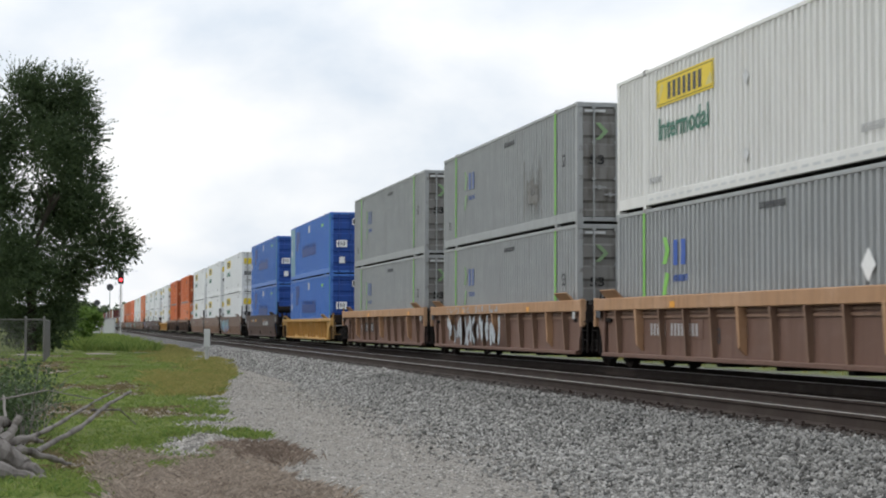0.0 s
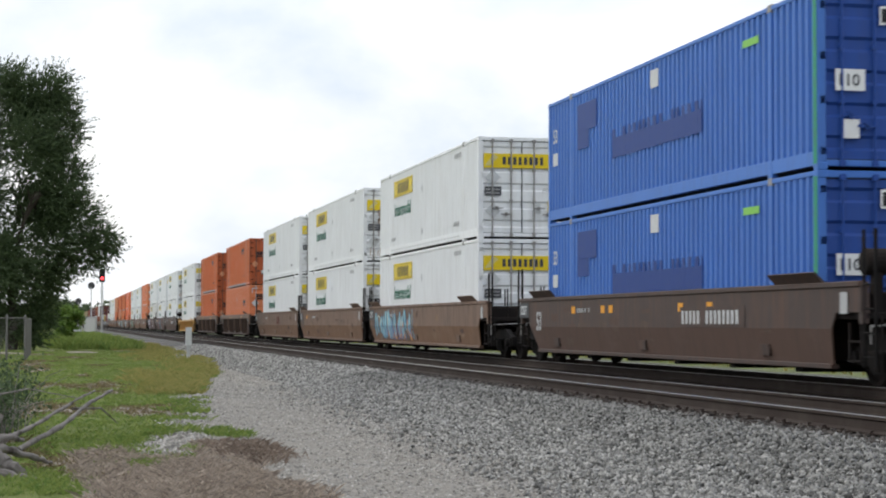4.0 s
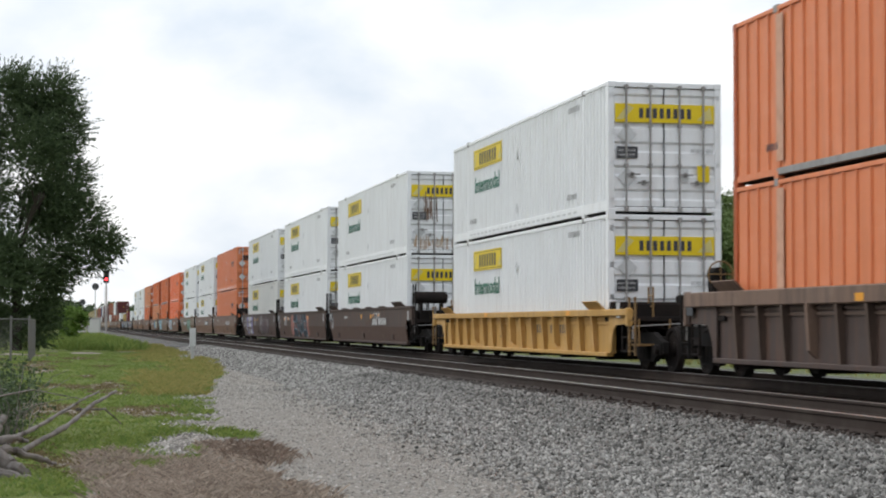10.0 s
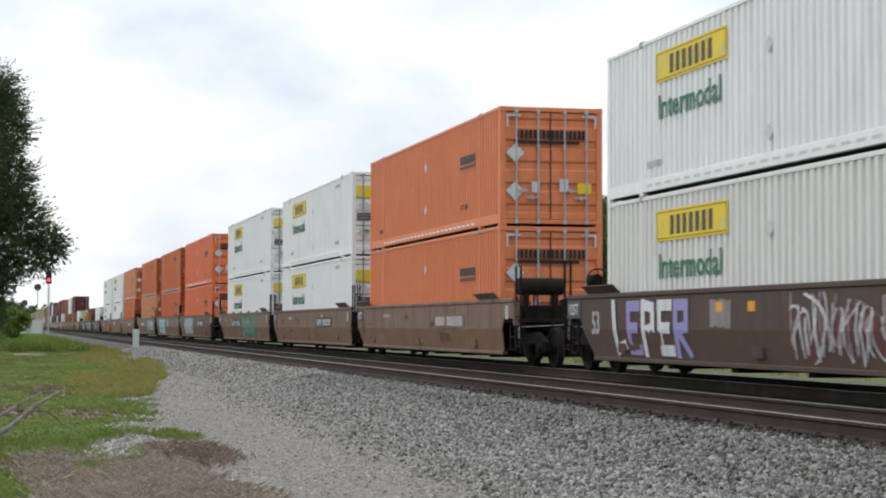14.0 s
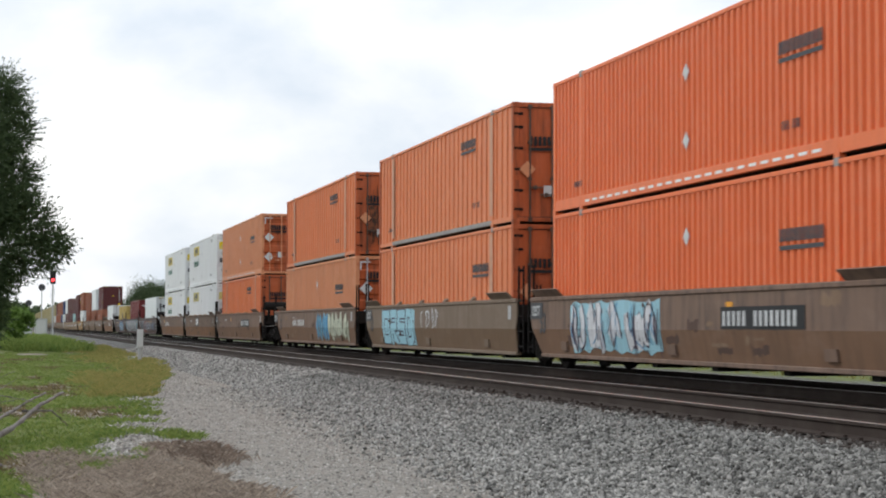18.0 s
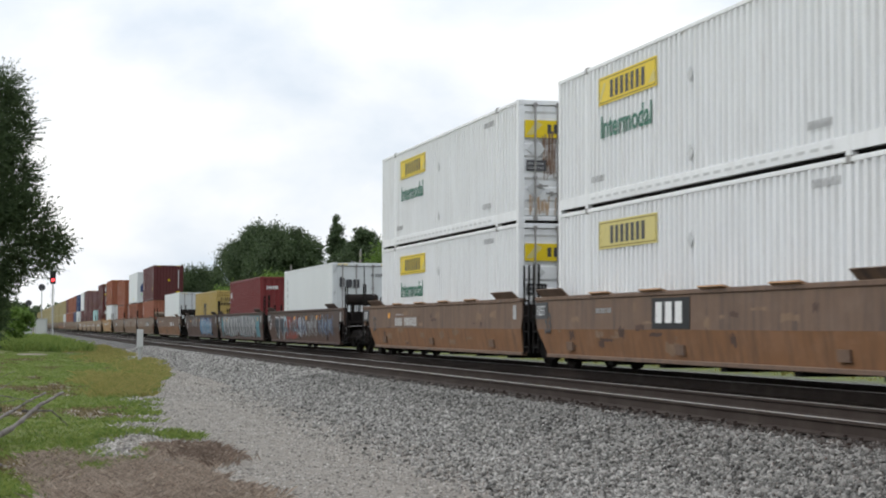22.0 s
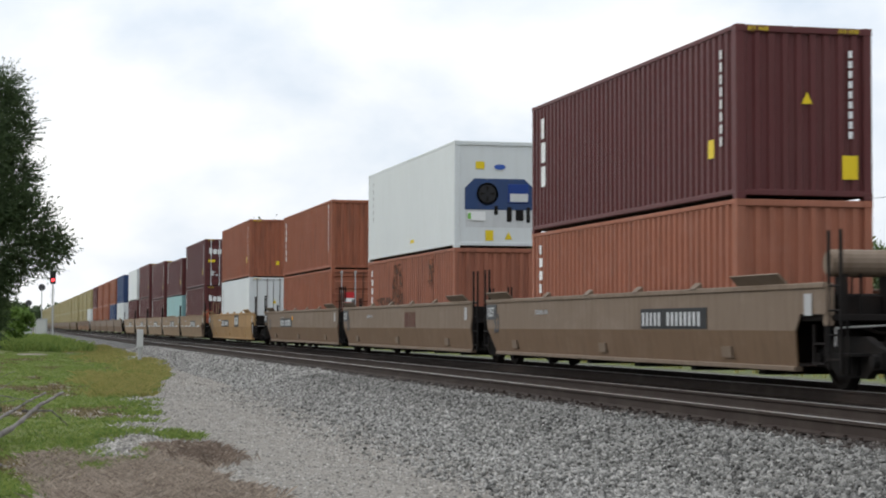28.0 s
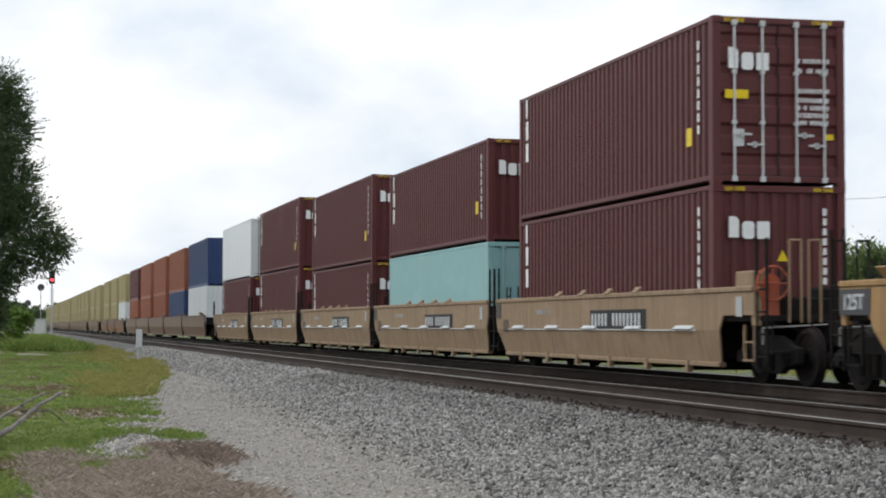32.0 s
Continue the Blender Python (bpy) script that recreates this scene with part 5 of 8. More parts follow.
        for k in range(16):
            a, b = 2 * math.pi * k / 16, 2 * math.pi * (k + 1) / 16
            g.tube((0.27 * math.cos(a), 0, 0.27 * math.sin(a)), (0.27 * math.cos(b), 0, 0.27 * math.sin(b)), 0.018, n=5)
            if k % 4 == 0:
                g.tube((0, 0, 0), (0.27 * math.cos(a), 0, 0.27 * math.sin(a)), 0.014, n=5)
        part("brake_wheel", g, red if style == "ledge" else rail_mat, stand, "round brake wheel", at=pose(bx, by - 0.03, bz))
        if style == "ledge":
            part("deck_box", Geo().cbox(-1.5, -1.22, -e0 + 0.05, -e0 + 0.75, 1.56, 1.82, 0.02), chord, car, "tan box on the deck")
            for q, h, m in ((-0.95, 2.3, chord), (-0.62, 2.3, chord), (-0.2, 2.3, IRON_BROWN), (0.2, 2.3, IRON_BROWN)):
                part("grab_rail", Geo().tube((q, -e0 - 0.12, 1.0), (q, -e0 - 0.12, h), 0.022, n=6).tube((q, -e0 - 0.12, h), (q + 0.2, -e0 - 0.12, h), 0.022, n=6).tube((q + 0.2, -e0 - 0.12, h), (q + 0.2, -e0 - 0.12, 1.0), 0.022, n=6), m, car, "bent upright grab rail")
        elif style == "smooth":
            part("air_reservoir", Geo().turned([(-1.36, 0.02), (-1.36, 0.17), (-1.32, 0.2), (-0.3, 0.2), (-0.26, 0.17), (-0.26, 0.02)], 18, "x"), mat if mat == W_SAND else IRON_BROWN, car, "round air reservoir", at=pose(0, -e0 + 0.22, 1.86))
            part("reservoir_bracket", Geo().box(-1.2, -1.1, -e0 + 0.1, -e0 + 0.34, 1.1, 1.7).box(-0.5, -0.4, -e0 + 0.1, -e0 + 0.34, 1.1, 1.7), IRON_BROWN, car)
    if far:
        return car
    x = -1.506 if style != "ribbed" else -1.371
    if number:
        nb = part("number_panel", panel(3.3, 0.36), mat if mat in (W_DARK, W_YELLOW) or rnd.random() > 0.6 else BLACK, car, "number panel", at=on_flank(x - 0.002, number_at, 0.90 if style != "ribbed" else 0.7))
        for x0, w0 in ((0.1, 1.05), (1.4, 1.7)):
            part("number_marking", bold_bars(w0, 0.24, 0.42, 0.42), D_DARK if mat == W_YELLOW else D_FAINT if style == "ribbed" else D_PALE, nb, "plain marking bars", at=pose(x0, 0.05, 0.006))
    if style != "ribbed":
        tone = {W_DARK: W_SCUFF, W_BROWN: W_WORN, W_SAND: W_CHORD, W_RUST: W_WORN, W_TAN: W_CHORD, W_ROSE: W_CHORD}.get(mat, W_LOWER)
        if mat in (W_RUST, W_DARK, W_BROWN):
            part("paint_wear", folded(lambda: smears_geo(seed, L, TOPZ - LOWZ, 16 if mat == W_RUST else 9), LOWZ), tone, car, "worn paler paint smears", at=Matrix.Translation((0.0045, L, 0)))
            part("paint_wear", folded(lambda: smears_geo(seed + 50, L, TOPZ - LOWZ, 10), LOWZ), W_LOWDARK, car, "dark grimy smears", at=Matrix.Translation((0.0035, L, 0)))
        part("stencil", bars_mesh("st%d" % (seed % 3), 1.0, 0.1), D_FAINT, car, at=on_flank(x, L * 0.8, 1.2))
        for k in range(rnd.randint(3, 5) if mat == W_DARK else rnd.randint(0, 1)):
            part("reflector", panel(0.28, 0.16), D_ORANGE, car, "orange reflector", at=on_flank(x, 0.6 + rnd.random() * (L - 1), 1.18))
        part("lettering", lettering("53", 0.62, 0.8) if L > 14 else bars_mesh("w40", 0.5, 0.3), D_FAINT if mat == W_DARK else D_DARK, car, at=on_flank(x, L + 0.35, 0.8))
    if style == "smooth":
        plate = part("load_plate", panel(0.92, 0.36), D_DARK, car, "dark load limit plate", at=on_flank(-1.512, L + e1 - 0.04, 1.1))
        part("lettering", lettering("125T", 0.3, 1.05), D_PALE, plate, at=pose(0.08, 0.08, 0.006))
    else:
        part("placard_plate", panel(0.34, 0.34), D_DARK, car, at=on_flank(-1.512, L + e1 - 0.1, 1.12))
    part("placard_plate", panel(0.26, 0.32), D_FAINT, car, "grey plate", at=on_flank(-1.512, -e0 + 0.7, 1.1))
    return car


FOLD, TOPZ, LOWZ = 0.88, 1.48, 0.36


def folded(build, z0):
    """Takes a flat drawing (x to the right, y up) onto a well side: cut along the fold and bent onto the lower plate."""
    g = build()
    bm = bmesh.new()
    vs = [bm.verts.new(p) for p in g.v]
    for f in g.f:
        bm.faces.new([vs[i] for i in f])
    bmesh.ops.bisect_plane(bm, geom=bm.verts[:] + bm.edges[:] + bm.faces[:], plane_co=(0, FOLD - z0, 0), plane_no=(0, 1, 0))
    out = Geo()
    for p in bm.verts:
        z = p.co.y + z0
        x = -1.50 if z >= FOLD else -1.50 + 0.10 * (FOLD - z) / (FOLD - 0.34)
        p.co = (x - 0.007 - p.co.z, -p.co.x, z)
    return out.bm(bm)


def drips_geo(seed, w, h, n):
    g = Geo()
    rnd = random.Random(seed)
    for i in range(n):
        x, t, y0, y1 = rnd.uniform(0, w), rnd.uniform(0.015, 0.05), rnd.uniform(0, 0.3) * h, rnd.uniform(0.5, 1.0) * h
        s = rnd.uniform(-0.05, 0.05)
        g.add([(x, y0, 0.0001 * i), (x + t, y0, 0.0001 * i), (x + t + s, y1, 0.0001 * i), (x + s, y1, 0.0001 * i)], [(0, 1, 2, 3)])
    return g


def spots_geo(seed, w, h, n, lo, hi):
    """Uneven small patches where paint has worn."""
    g = Geo()
    rnd = random.Random(seed * 7 + 1)
    for i in range(n):
        x, y, r = rnd.uniform(0.2, w - 0.2), rnd.uniform(0.05, h - 0.05), lo + (hi - lo) * rnd.random() ** 3
        wide = rnd.uniform(0.8, 2.0)
        ring = []
        for k in range(13):
            a = 2 * math.pi * k / 13
            q = r * rnd.uniform(0.15, 1.15)
            ring.append((x + wide * q * math.cos(a), min(max(y + q * math.sin(a), 0.01), h - 0.01), 0.00004 * i))
        g.add(ring + [(x, y, 0.00004 * i)], [(k, (k + 1) % 13, 13) for k in range(13)])
    return g


def smears_geo(seed, w, h, n):
    """Rubbed areas with straight sides and frayed ends, taller or wider at random."""
    g = Geo()
    rnd = random.Random(seed * 11 + 5)
    for i in range(n):
        x, y, a, b = rnd.uniform(0.6, w - 1.4), rnd.uniform(0.03, h - 0.3), rnd.uniform(0.12, 0.75), rnd.uniform(0.05, 0.28)
        m, z = 7, 0.00006 * i
        lo = [(x + a * k / m, max(0.01, y + rnd.uniform(0, 0.4) * b), z) for k in range(m + 1)]
        hi = [(x + a * k / m + 0.02, min(h - 0.01, y + b * rnd.uniform(0.7, 1.1)), z) for k in range(m + 1)]
        g.add(lo + hi, [(k, k + 1, m + 2 + k, m + 1 + k) for k in range(m)])
    return g


def wild_geo(seed, w, h, n, thin, thick, grow=0.0, lift=0.0):
    """Sprayed bands that bend, cross and taper."""
    g = Geo()
    rnd = random.Random(seed)
    for i in range(n):
        x = w * (i + rnd.uniform(0.0, 1.0)) / n
        span = rnd.uniform(0.25, 0.8)
        P = [Vector((x + rnd.uniform(-0.5, 0.5) * span, h * rnd.uniform(0.04, 0.35))), Vector((x + rnd.uniform(-1.1, 1.1) * span, h * rnd.uniform(0.2, 0.8))), Vector((x + rnd.uniform(-0.5, 0.5) * span, h * rnd.uniform(0.6, 0.97)))]
        t = thin + (thick - thin) * rnd.random() ** 1.5
        left, right, m = [], [], 9
        for k in range(m):
            s = k / (m - 1)
            p = P[0] * (1 - s) ** 2 + P[1] * 2 * s * (1 - s) + P[2] * s * s
            d = ((P[1] - P[0]) * (1 - s) + (P[2] - P[1]) * s).normalized()
            q = Vector((-d.y, d.x)) * (t / 2 * (0.55 + 0.45 * math.sin(math.pi * (0.15 + 0.7 * s))) + grow)
            for side, v in ((left, p + q), (right, p - q)):
                side.append((min(max(v.x, 0.0), w), min(max(v.y, 0.01), h - 0.01), lift + i * 0.00012))
        o = left + right
        g.add(o, [(k, k + 1, m + k + 1, m + k) for k in range(m - 1)])
    return g


def hearts_geo(seed, w, h, n, grow, lift):
    """Large swelling rounded shapes, broad above and narrow below."""
    g = Geo()
    rnd = random.Random(seed)
    for i in range(n):
        cx, k, tilt = w * (i + 0.5) / n, 18, rnd.uniform(-0.15, 0.15)
        ring = []
        for j in range(k):
            a = 2 * math.pi * j / k
            px = math.cos(a) * (0.5 + 0.28 * math.sin(a)) * w / n * 0.72 + grow * math.cos(a)
            py = 0.5 + 0.44 * math.sin(a) - (0.12 if abs(a - math.pi / 2) < 0.3 else 0.0)
            y = min(max(h * py + grow * math.sin(a), 0.01), h - 0.01)
            ring.append((min(max(cx + px + tilt * (py - 0.5), 0), w), y, lift + i * 0.0002))
        g.add(ring + [(cx, h * 0.5, lift + i * 0.0002)], [(j, (j + 1) % k, k) for j in range(k)])
    return g


def cloud_geo(seed, w, h):
    """A sprayed background with an uneven edge."""
    g = Geo()
    rnd = random.Random(seed)
    n = max(8, int(w * 3))
    lo = [(w * i / n, rnd.uniform(0.0, 0.14) * h) for i in range(n + 1)]
    hi = [(w * i / n, h * rnd.uniform(0.9, 1.0)) for i in range(n + 1)]
    vs = [(x, y, 0) for x, y in lo] + [(x, y, 0) for x, y in hi]
    return g.add(vs, [(i, i + 1, i + n + 2, i + n + 1) for i in range(n)])


def graffiti(car, seed, y, w, fill, line, under=None, n=5, z0=LOWZ + 0.01, h=TOPZ - LOWZ - 0.03, thick=None, shade=None):
    """Spray paint on a well side: background, outlined letter-like shapes, a second tone inside, drips."""
    at = Matrix.Translation((0, y, 0))
    thick = thick or min(0.30, w / n * 0.34)
    if under:
        part("graffiti", folded(lambda: cloud_geo(seed, w, h), z0), under, car, "sprayed background", at=at)
    m = max(3, int(n * 3.0))
    part("graffiti", folded(lambda: wild_geo(seed, w, h, m, thick * 0.7, thick * 1.35, 0.04, 0.003), z0), line, car, "sprayed outlines", at=at)
    part("graffiti", folded(lambda: wild_geo(seed, w, h, m, thick * 0.7, thick * 1.35, 0.0, 0.010), z0), fill, car, "sprayed bending bands", at=at)
    part("graffiti", folded(lambda: wild_geo(seed + 3, w, h, m, 0.02, 0.07, 0.0, 0.016), z0), shade or line, car, "thin sprayed lines", at=at)
    part("graffiti", folded(lambda: spots_geo(seed + 5, w, h, int(7 * w), 0.015, 0.07), z0), W_LOWDARK, car, "grime over the spray paint", at=Matrix.Translation((-0.019, y, 0)))
    part("graffiti", folded(lambda: drips_geo(seed + 7, w, h, int(4 * w)), z0), line, car, "thin drips of spray paint", at=Matrix.Translation((-0.021, y, 0)))


STROKES = {"L": [[(0.12, 1.0), (0.3, 0.06), (0.9, 0.16)]], "E": [[(0.9, 0.92), (0.15, 0.92), (0.2, 0.08), (0.92, 0.08)], [(0.18, 0.5), (0.75, 0.5)]], "P": [[(0.15, 0.0), (0.12, 0.95), (0.8, 0.88), (0.82, 0.5), (0.2, 0.42)]],
           "Z": [[(0.05, 0.9), (0.9, 0.9), (0.12, 0.1), (0.95, 0.1)]], "N": [[(0.1, 0.0), (0.14, 0.95), (0.85, 0.05), (0.88, 1.0)]], "A": [[(0.05, 0.0), (0.4, 0.95), (0.75, 0.95), (0.9, 0.0)], [(0.25, 0.36), (0.82, 0.36)]],
           "D": [[(0.12, 0.05), (0.12, 0.95), (0.6, 0.92), (0.9, 0.55), (0.85, 0.2), (0.6, 0.05), (0.12, 0.05)]], "O": [[(0.12, 0.1), (0.12, 0.9), (0.88, 0.9), (0.88, 0.1), (0.12, 0.1)]],
           "R": [[(0.12, 0.0), (0.12, 0.92), (0.82, 0.92), (0.82, 0.52), (0.2, 0.48), (0.88, 0.0)]], "S": [[(0.9, 0.9), (0.15, 0.9), (0.15, 0.52), (0.86, 0.5), (0.86, 0.1), (0.1, 0.1)]]}


def word_geo(word, w, h, t, grow=0.0, lift=0.0):
    """Broad sprayed letters made of straight bands."""
    g = Geo()
    step, n = w / len(word), 0
    for i, ch in enumerate(word):
        for line in STROKES[ch]:
            P = [Vector((step * (i + 0.06 + 0.88 * px), 0.06 * h + 0.88 * h * py)) for px, py in line]
            for a, b in zip(P[:-1], P[1:]):
                d = (b - a).normalized()
                q, e = Vector((-d.y, d.x)) * (t / 2 + grow), d * (t * 0.45 + grow)
                n += 1
                g.add([(min(max(p.x, 0), w), min(max(p.y, 0.01), h - 0.01), lift + 0.0001 * n) for p in (a - e + q, a - e - q, b + e - q, b + e + q)], [(0, 1, 2, 3)])
    return g


def sprayed_word(car, word, y, w, fill, line, t=0.2, z0=LOWZ + 0.01, h=TOPZ - LOWZ - 0.03):
    """A word in broad letters; fill may hold one paint a letter."""
    at = Matrix.Translation((0, y, 0))
    part("graffiti", folded(lambda: word_geo(word, w, h, t, 0.045, 0.004), z0), line, car, "outline of sprayed letters", at=at)
    fills, step = fill if isinstance(fill, list) else [fill], w / len(word)
    for i, m in enumerate(fills):
        some = word if len(fills) == 1 else word[i]
        part("graffiti", folded(lambda: word_geo(some, step * len(some), h, t, 0.0, 0.009), z0), m, car, "sprayed block letters", at=Matrix.Translation((0, y - i * step, 0)))
    part("graffiti", folded(lambda: smears_geo(len(word) + int(y), w, h, 3), z0), W_LOWDARK, car, "grime over the spray paint", at=Matrix.Translation((-0.012, y, 0)))


TRACK_X, NEAR_X = 12.86, 8.96
# ---- ground, tracks and surroundings ----
def ground_z(x, y):
    z = -0.8
    pts = [(-400, -0.9), (-8, -0.62), (0, -0.62), (3, -0.68), (4.8, -0.66), (6.0, -0.50), (7.1, -0.25), (7.5, -0.225), (7.8, -0.20), (14.3, -0.205), (17.2, -0.22), (19.5, -0.75), (24, -0.8), (400, -0.8)]
    for (x0, z0), (x1, z1) in zip(pts[:-1], pts[1:]):
        if x <= x1:
            z = z0 + (z1 - z0) * (x - x0) / (x1 - x0)
            break
    if 5.0 < x < 7.3 and y < 120:
        z += 0.05 * noise.noise((x * 1.2, y * 0.8, 3))
    elif x <= 5.0:
        z += 0.06 * noise.noise((x * 0.5, y * 0.25, 9)) + 0.03 * noise.noise((x * 2, y * 1.3, 4))
    return z


def grass_edge(y):
    """How far the turf reaches towards the track at y."""
    pts = [(0, 0.3), (17, 0.35), (20, 0.4), (22.3, 1.2), (25, 1.3), (28, 1.7), (31.6, 2.05), (36, 2.3), (43, 2.85), (52, 3.7), (60, 4.7), (73, 5.5), (90, 5.6), (120, 5.9), (2000, 6.0)]
    for (y0, a), (y1, b) in zip(pts[:-1], pts[1:]):
        if y <= y1:
            return a + (b - a) * (y - y0) / (y1 - y0) + 0.28 * noise.noise((y * 0.35, 0, 7)) + 0.15 * noise.noise((y * 1.4, 5, 7))
    return 6.0


def ease(a, b, v):
    return min(1.0, max(0.0, (v - a) / (b - a)))


def toe(y):
    """Where the ballast shoulder runs out into the gravel way."""
    return min(5.0 + 0.03 * (y - 17), 5.7)


def in_island(x, y):
    return math.hypot((x - 2.45) / 0.32, (y - 27.2) / 0.9)


def turf_at(x, y):
    """0 to 1: how much turf lies here; below a half it shows only in breaks."""
    q = 0.5 + 0.55 * (grass_edge(y) - x) / (0.35 + 0.006 * y)
    q -= 0.5 * ease(0.12, 0.5, noise.noise((x * 0.9, y * 0.3, 21)) + 0.5 * noise.noise((x * 2.1, y * 0.7, 22))) * (y < 90)
    q -= 0.5 * ease(19.5, 17.0, y) * (x > 0.25)
    return min(1.0, max(q, 0.9 - 0.5 * in_island(x, y), 0.0))


def soil_at(x, y):
    """Bare brown soil under the dead weeds and in patches of the turf."""
    w = noise.noise((x * 1.3, y * 0.5, 6))
    q = ease(23.5, 20.5, y + 1.8 * w) * ease(0.1, 0.6, x + 0.25 * w) * ease(2.3, 1.7, x + 0.4 * w - 0.06 * (20 - y))
    q = 0.52 * max(q, 0.9 - 0.5 * math.hypot((x - 2.2) / 0.4, (y - 23.2) / 1.6)) * (1 + 0.6 * w)
    if x < grass_edge(y) and y < 110:
        q = max(q, 0.75 * ease(0.10, 0.30, noise.noise((x * 0.55, y * 0.16, 31)) + 0.35 * noise.noise((x * 2.0, y * 0.6, 32))))
    return min(1.0, q)


def spread(*steps):
    out = []
    for a, b, n in steps:
        out += [a + (b - a) * k / n for k in range(n)]
    return out + [steps[-1][1]]


def build_ground():
    xs = spread((-1500, -60, 6), (-60, -8, 13), (-8, -1, 28), (-1, 7.5, 85), (7.5, 15, 15), (15, 40, 25), (40, 1500, 8))
    ys = spread((-300, -10, 6), (-10, 11, 10), (11, 36, 170), (36, 70, 120), (70, 140, 80), (140, 500, 60), (500, 4000, 8))
    vs = [(x, y, ground_z(x, y)) for y in ys for x in xs]
    n = len(xs)
    fs = [(j * n + i, j * n + i + 1, (j + 1) * n + i + 1, (j + 1) * n + i) for j in range(len(ys) - 1) for i in range(n - 1)]
    mask = {"turf": [], "soil": [], "stone": [], "bed": []}
    for x, y, _ in vs:
        shoulder = ease(toe(y) - 0.8, toe(y) + 1.0, x) if x < 15.6 else ease(80.0, 60.0, x)
        mask["stone"].append(shoulder)
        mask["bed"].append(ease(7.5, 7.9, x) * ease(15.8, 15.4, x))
        mask["turf"].append(turf_at(x, y) if x < 7.0 else 0.56 * ease(22, 27, x) + 0.44 * ease(40, 60, x) if x > 17 else 0.0)
        mask["soil"].append(soil_at(x, y) if -4 < x < 6.5 and 8 < y < 120 else 0.0)
    me = bpy.data.meshes.new("ground")
    me.from_pydata(vs, [], fs)
    for k, v in mask.items():
        me.attributes.new(k, "FLOAT", "POINT").data.foreach_set("value", v)
    me.materials.append(M_GROUND)
    me.polygons.foreach_set("use_smooth", [True] * len(fs))
    return tagged(new("ground", me), "gravel, ballast and grass beside the railway", "ground", kind="structure")


build_ground()


def scatter(name, label, places, mat, lo, hi, flat=0.7, seed=1, category="stones"):
    """Many stones in one mesh: jittered six-cornered lumps."""
    rs = np.random.RandomState(seed)
    n = len(places)
    base = np.array([(-1, -0.2, 0), (0.3, -1, 0.1), (1, 0.2, 0), (-0.3, 1, -0.1), (0.1, 0, 0.95), (0, 0.1, -0.95)], float) * 0.8
    tris = np.array([(0, 1, 4), (1, 2, 4), (2, 3, 4), (3, 0, 4), (1, 0, 5), (2, 1, 5), (3, 2, 5), (0, 3, 5)])
    size = rs.uniform(lo, hi, (n, 1, 1)) * rs.uniform(0.7, 1.3, (n, 1, 3)) * np.array([1, 1, flat])
    v = (base[None] + rs.uniform(-0.38, 0.38, (n, 6, 3))) * size
    a = rs.uniform(0, 6.28, n)
    t = rs.uniform(-0.6, 0.6, n)
    ca, sa, ct, st = np.cos(a)[:, None], np.sin(a)[:, None], np.cos(t)[:, None], np.sin(t)[:, None]
    y1, z1 = v[:, :, 1] * ct - v[:, :, 2] * st, v[:, :, 1] * st + v[:, :, 2] * ct
    w = np.stack([v[:, :, 0] * ca - y1 * sa, v[:, :, 0] * sa + y1 * ca, z1], -1) + np.array(places)[:, None, :]
    me = array_mesh(name, w, tris[None] + 6 * np.arange(n)[:, None, None])
    me.materials.append(mat)
    return tagged(new(name, me), label, category, kind="stuff")


rnd = random.Random(11)


def area(x0, x1, y0, y1, n, near=1.0, keep=lambda x, y: True, lift=0.0):
    out = []
    while len(out) < n:
        x = rnd.uniform(x0, x1)
        y = y0 + (y1 - y0) * rnd.random() ** near
        if keep(x, y):
            out.append((x, y, ground_z(x, y) + lift))
    return out


def rough_lift(places, dz):
    return [(x, y, z + rnd.uniform(-dz, dz)) for x, y, z in places]


scatter("ballast_stones", "loose grey crushed ballast stones on the shoulder", rough_lift(area(4.2, 6.9, 11, 46, 46000, 1.6, lambda x, y: toe(y) + 0.1 + rnd.gauss(0, 0.5) < x < toe(y) + 1.0 + rnd.gauss(0, 0.5)), 0.02), S_STONE, 0.017, 0.043, 0.95, 1)
scatter("upper_ballast_stones", "grimy dark grey ballast stones below the ties", rough_lift(area(5.0, 7.75, 11, 46, 52000, 1.6, lambda x, y: x > toe(y) + 0.8 + rnd.gauss(0, 0.5)), 0.02), S_UPPER, 0.017, 0.043, 0.95, 21)
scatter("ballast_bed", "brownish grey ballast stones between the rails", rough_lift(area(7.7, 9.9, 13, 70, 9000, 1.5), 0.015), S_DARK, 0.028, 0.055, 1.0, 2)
scatter("gravel_stones", "pale loose gravel stones on the dusty way", area(0.2, 6.4, 12.5, 46, 30000, 1.7, lambda x, y: x < toe(y) + 0.6 + rnd.gauss(0, 0.3) and turf_at(x, y) < 0.45 and rnd.random() < 0.3 + 0.7 * ease(toe(y) - 1.6, toe(y), x)), S_GRAVEL, 0.01, 0.03, 0.8, 3)
scatter("pocket_stones", "coarse pale stones between the tufts", area(0.8, 3.3, 20, 46, 2600, 1.2, lambda x, y: grass_edge(y) - 0.25 < x < grass_edge(y) + 0.55 + 0.2 * noise.noise((y, 1, 1))), S_GRAVEL, 0.02, 0.05, 0.85, 13)
scatter("far_ballast_stones", "grey crushed ballast stones on the shoulder", rough_lift(area(4.9, 7.75, 44, 105, 26000, 1.3, lambda x, y: x > toe(y) - 0.2), 0.02), S_STONE, 0.03, 0.06, 1.0, 4)
scatter("far_gravel_stones", "pale loose gravel stones", area(2.0, 5.7, 40, 80, 6000, 1.3, lambda x, y: x > grass_edge(y) - 0.1), S_GRAVEL, 0.014, 0.034, 0.8, 5)


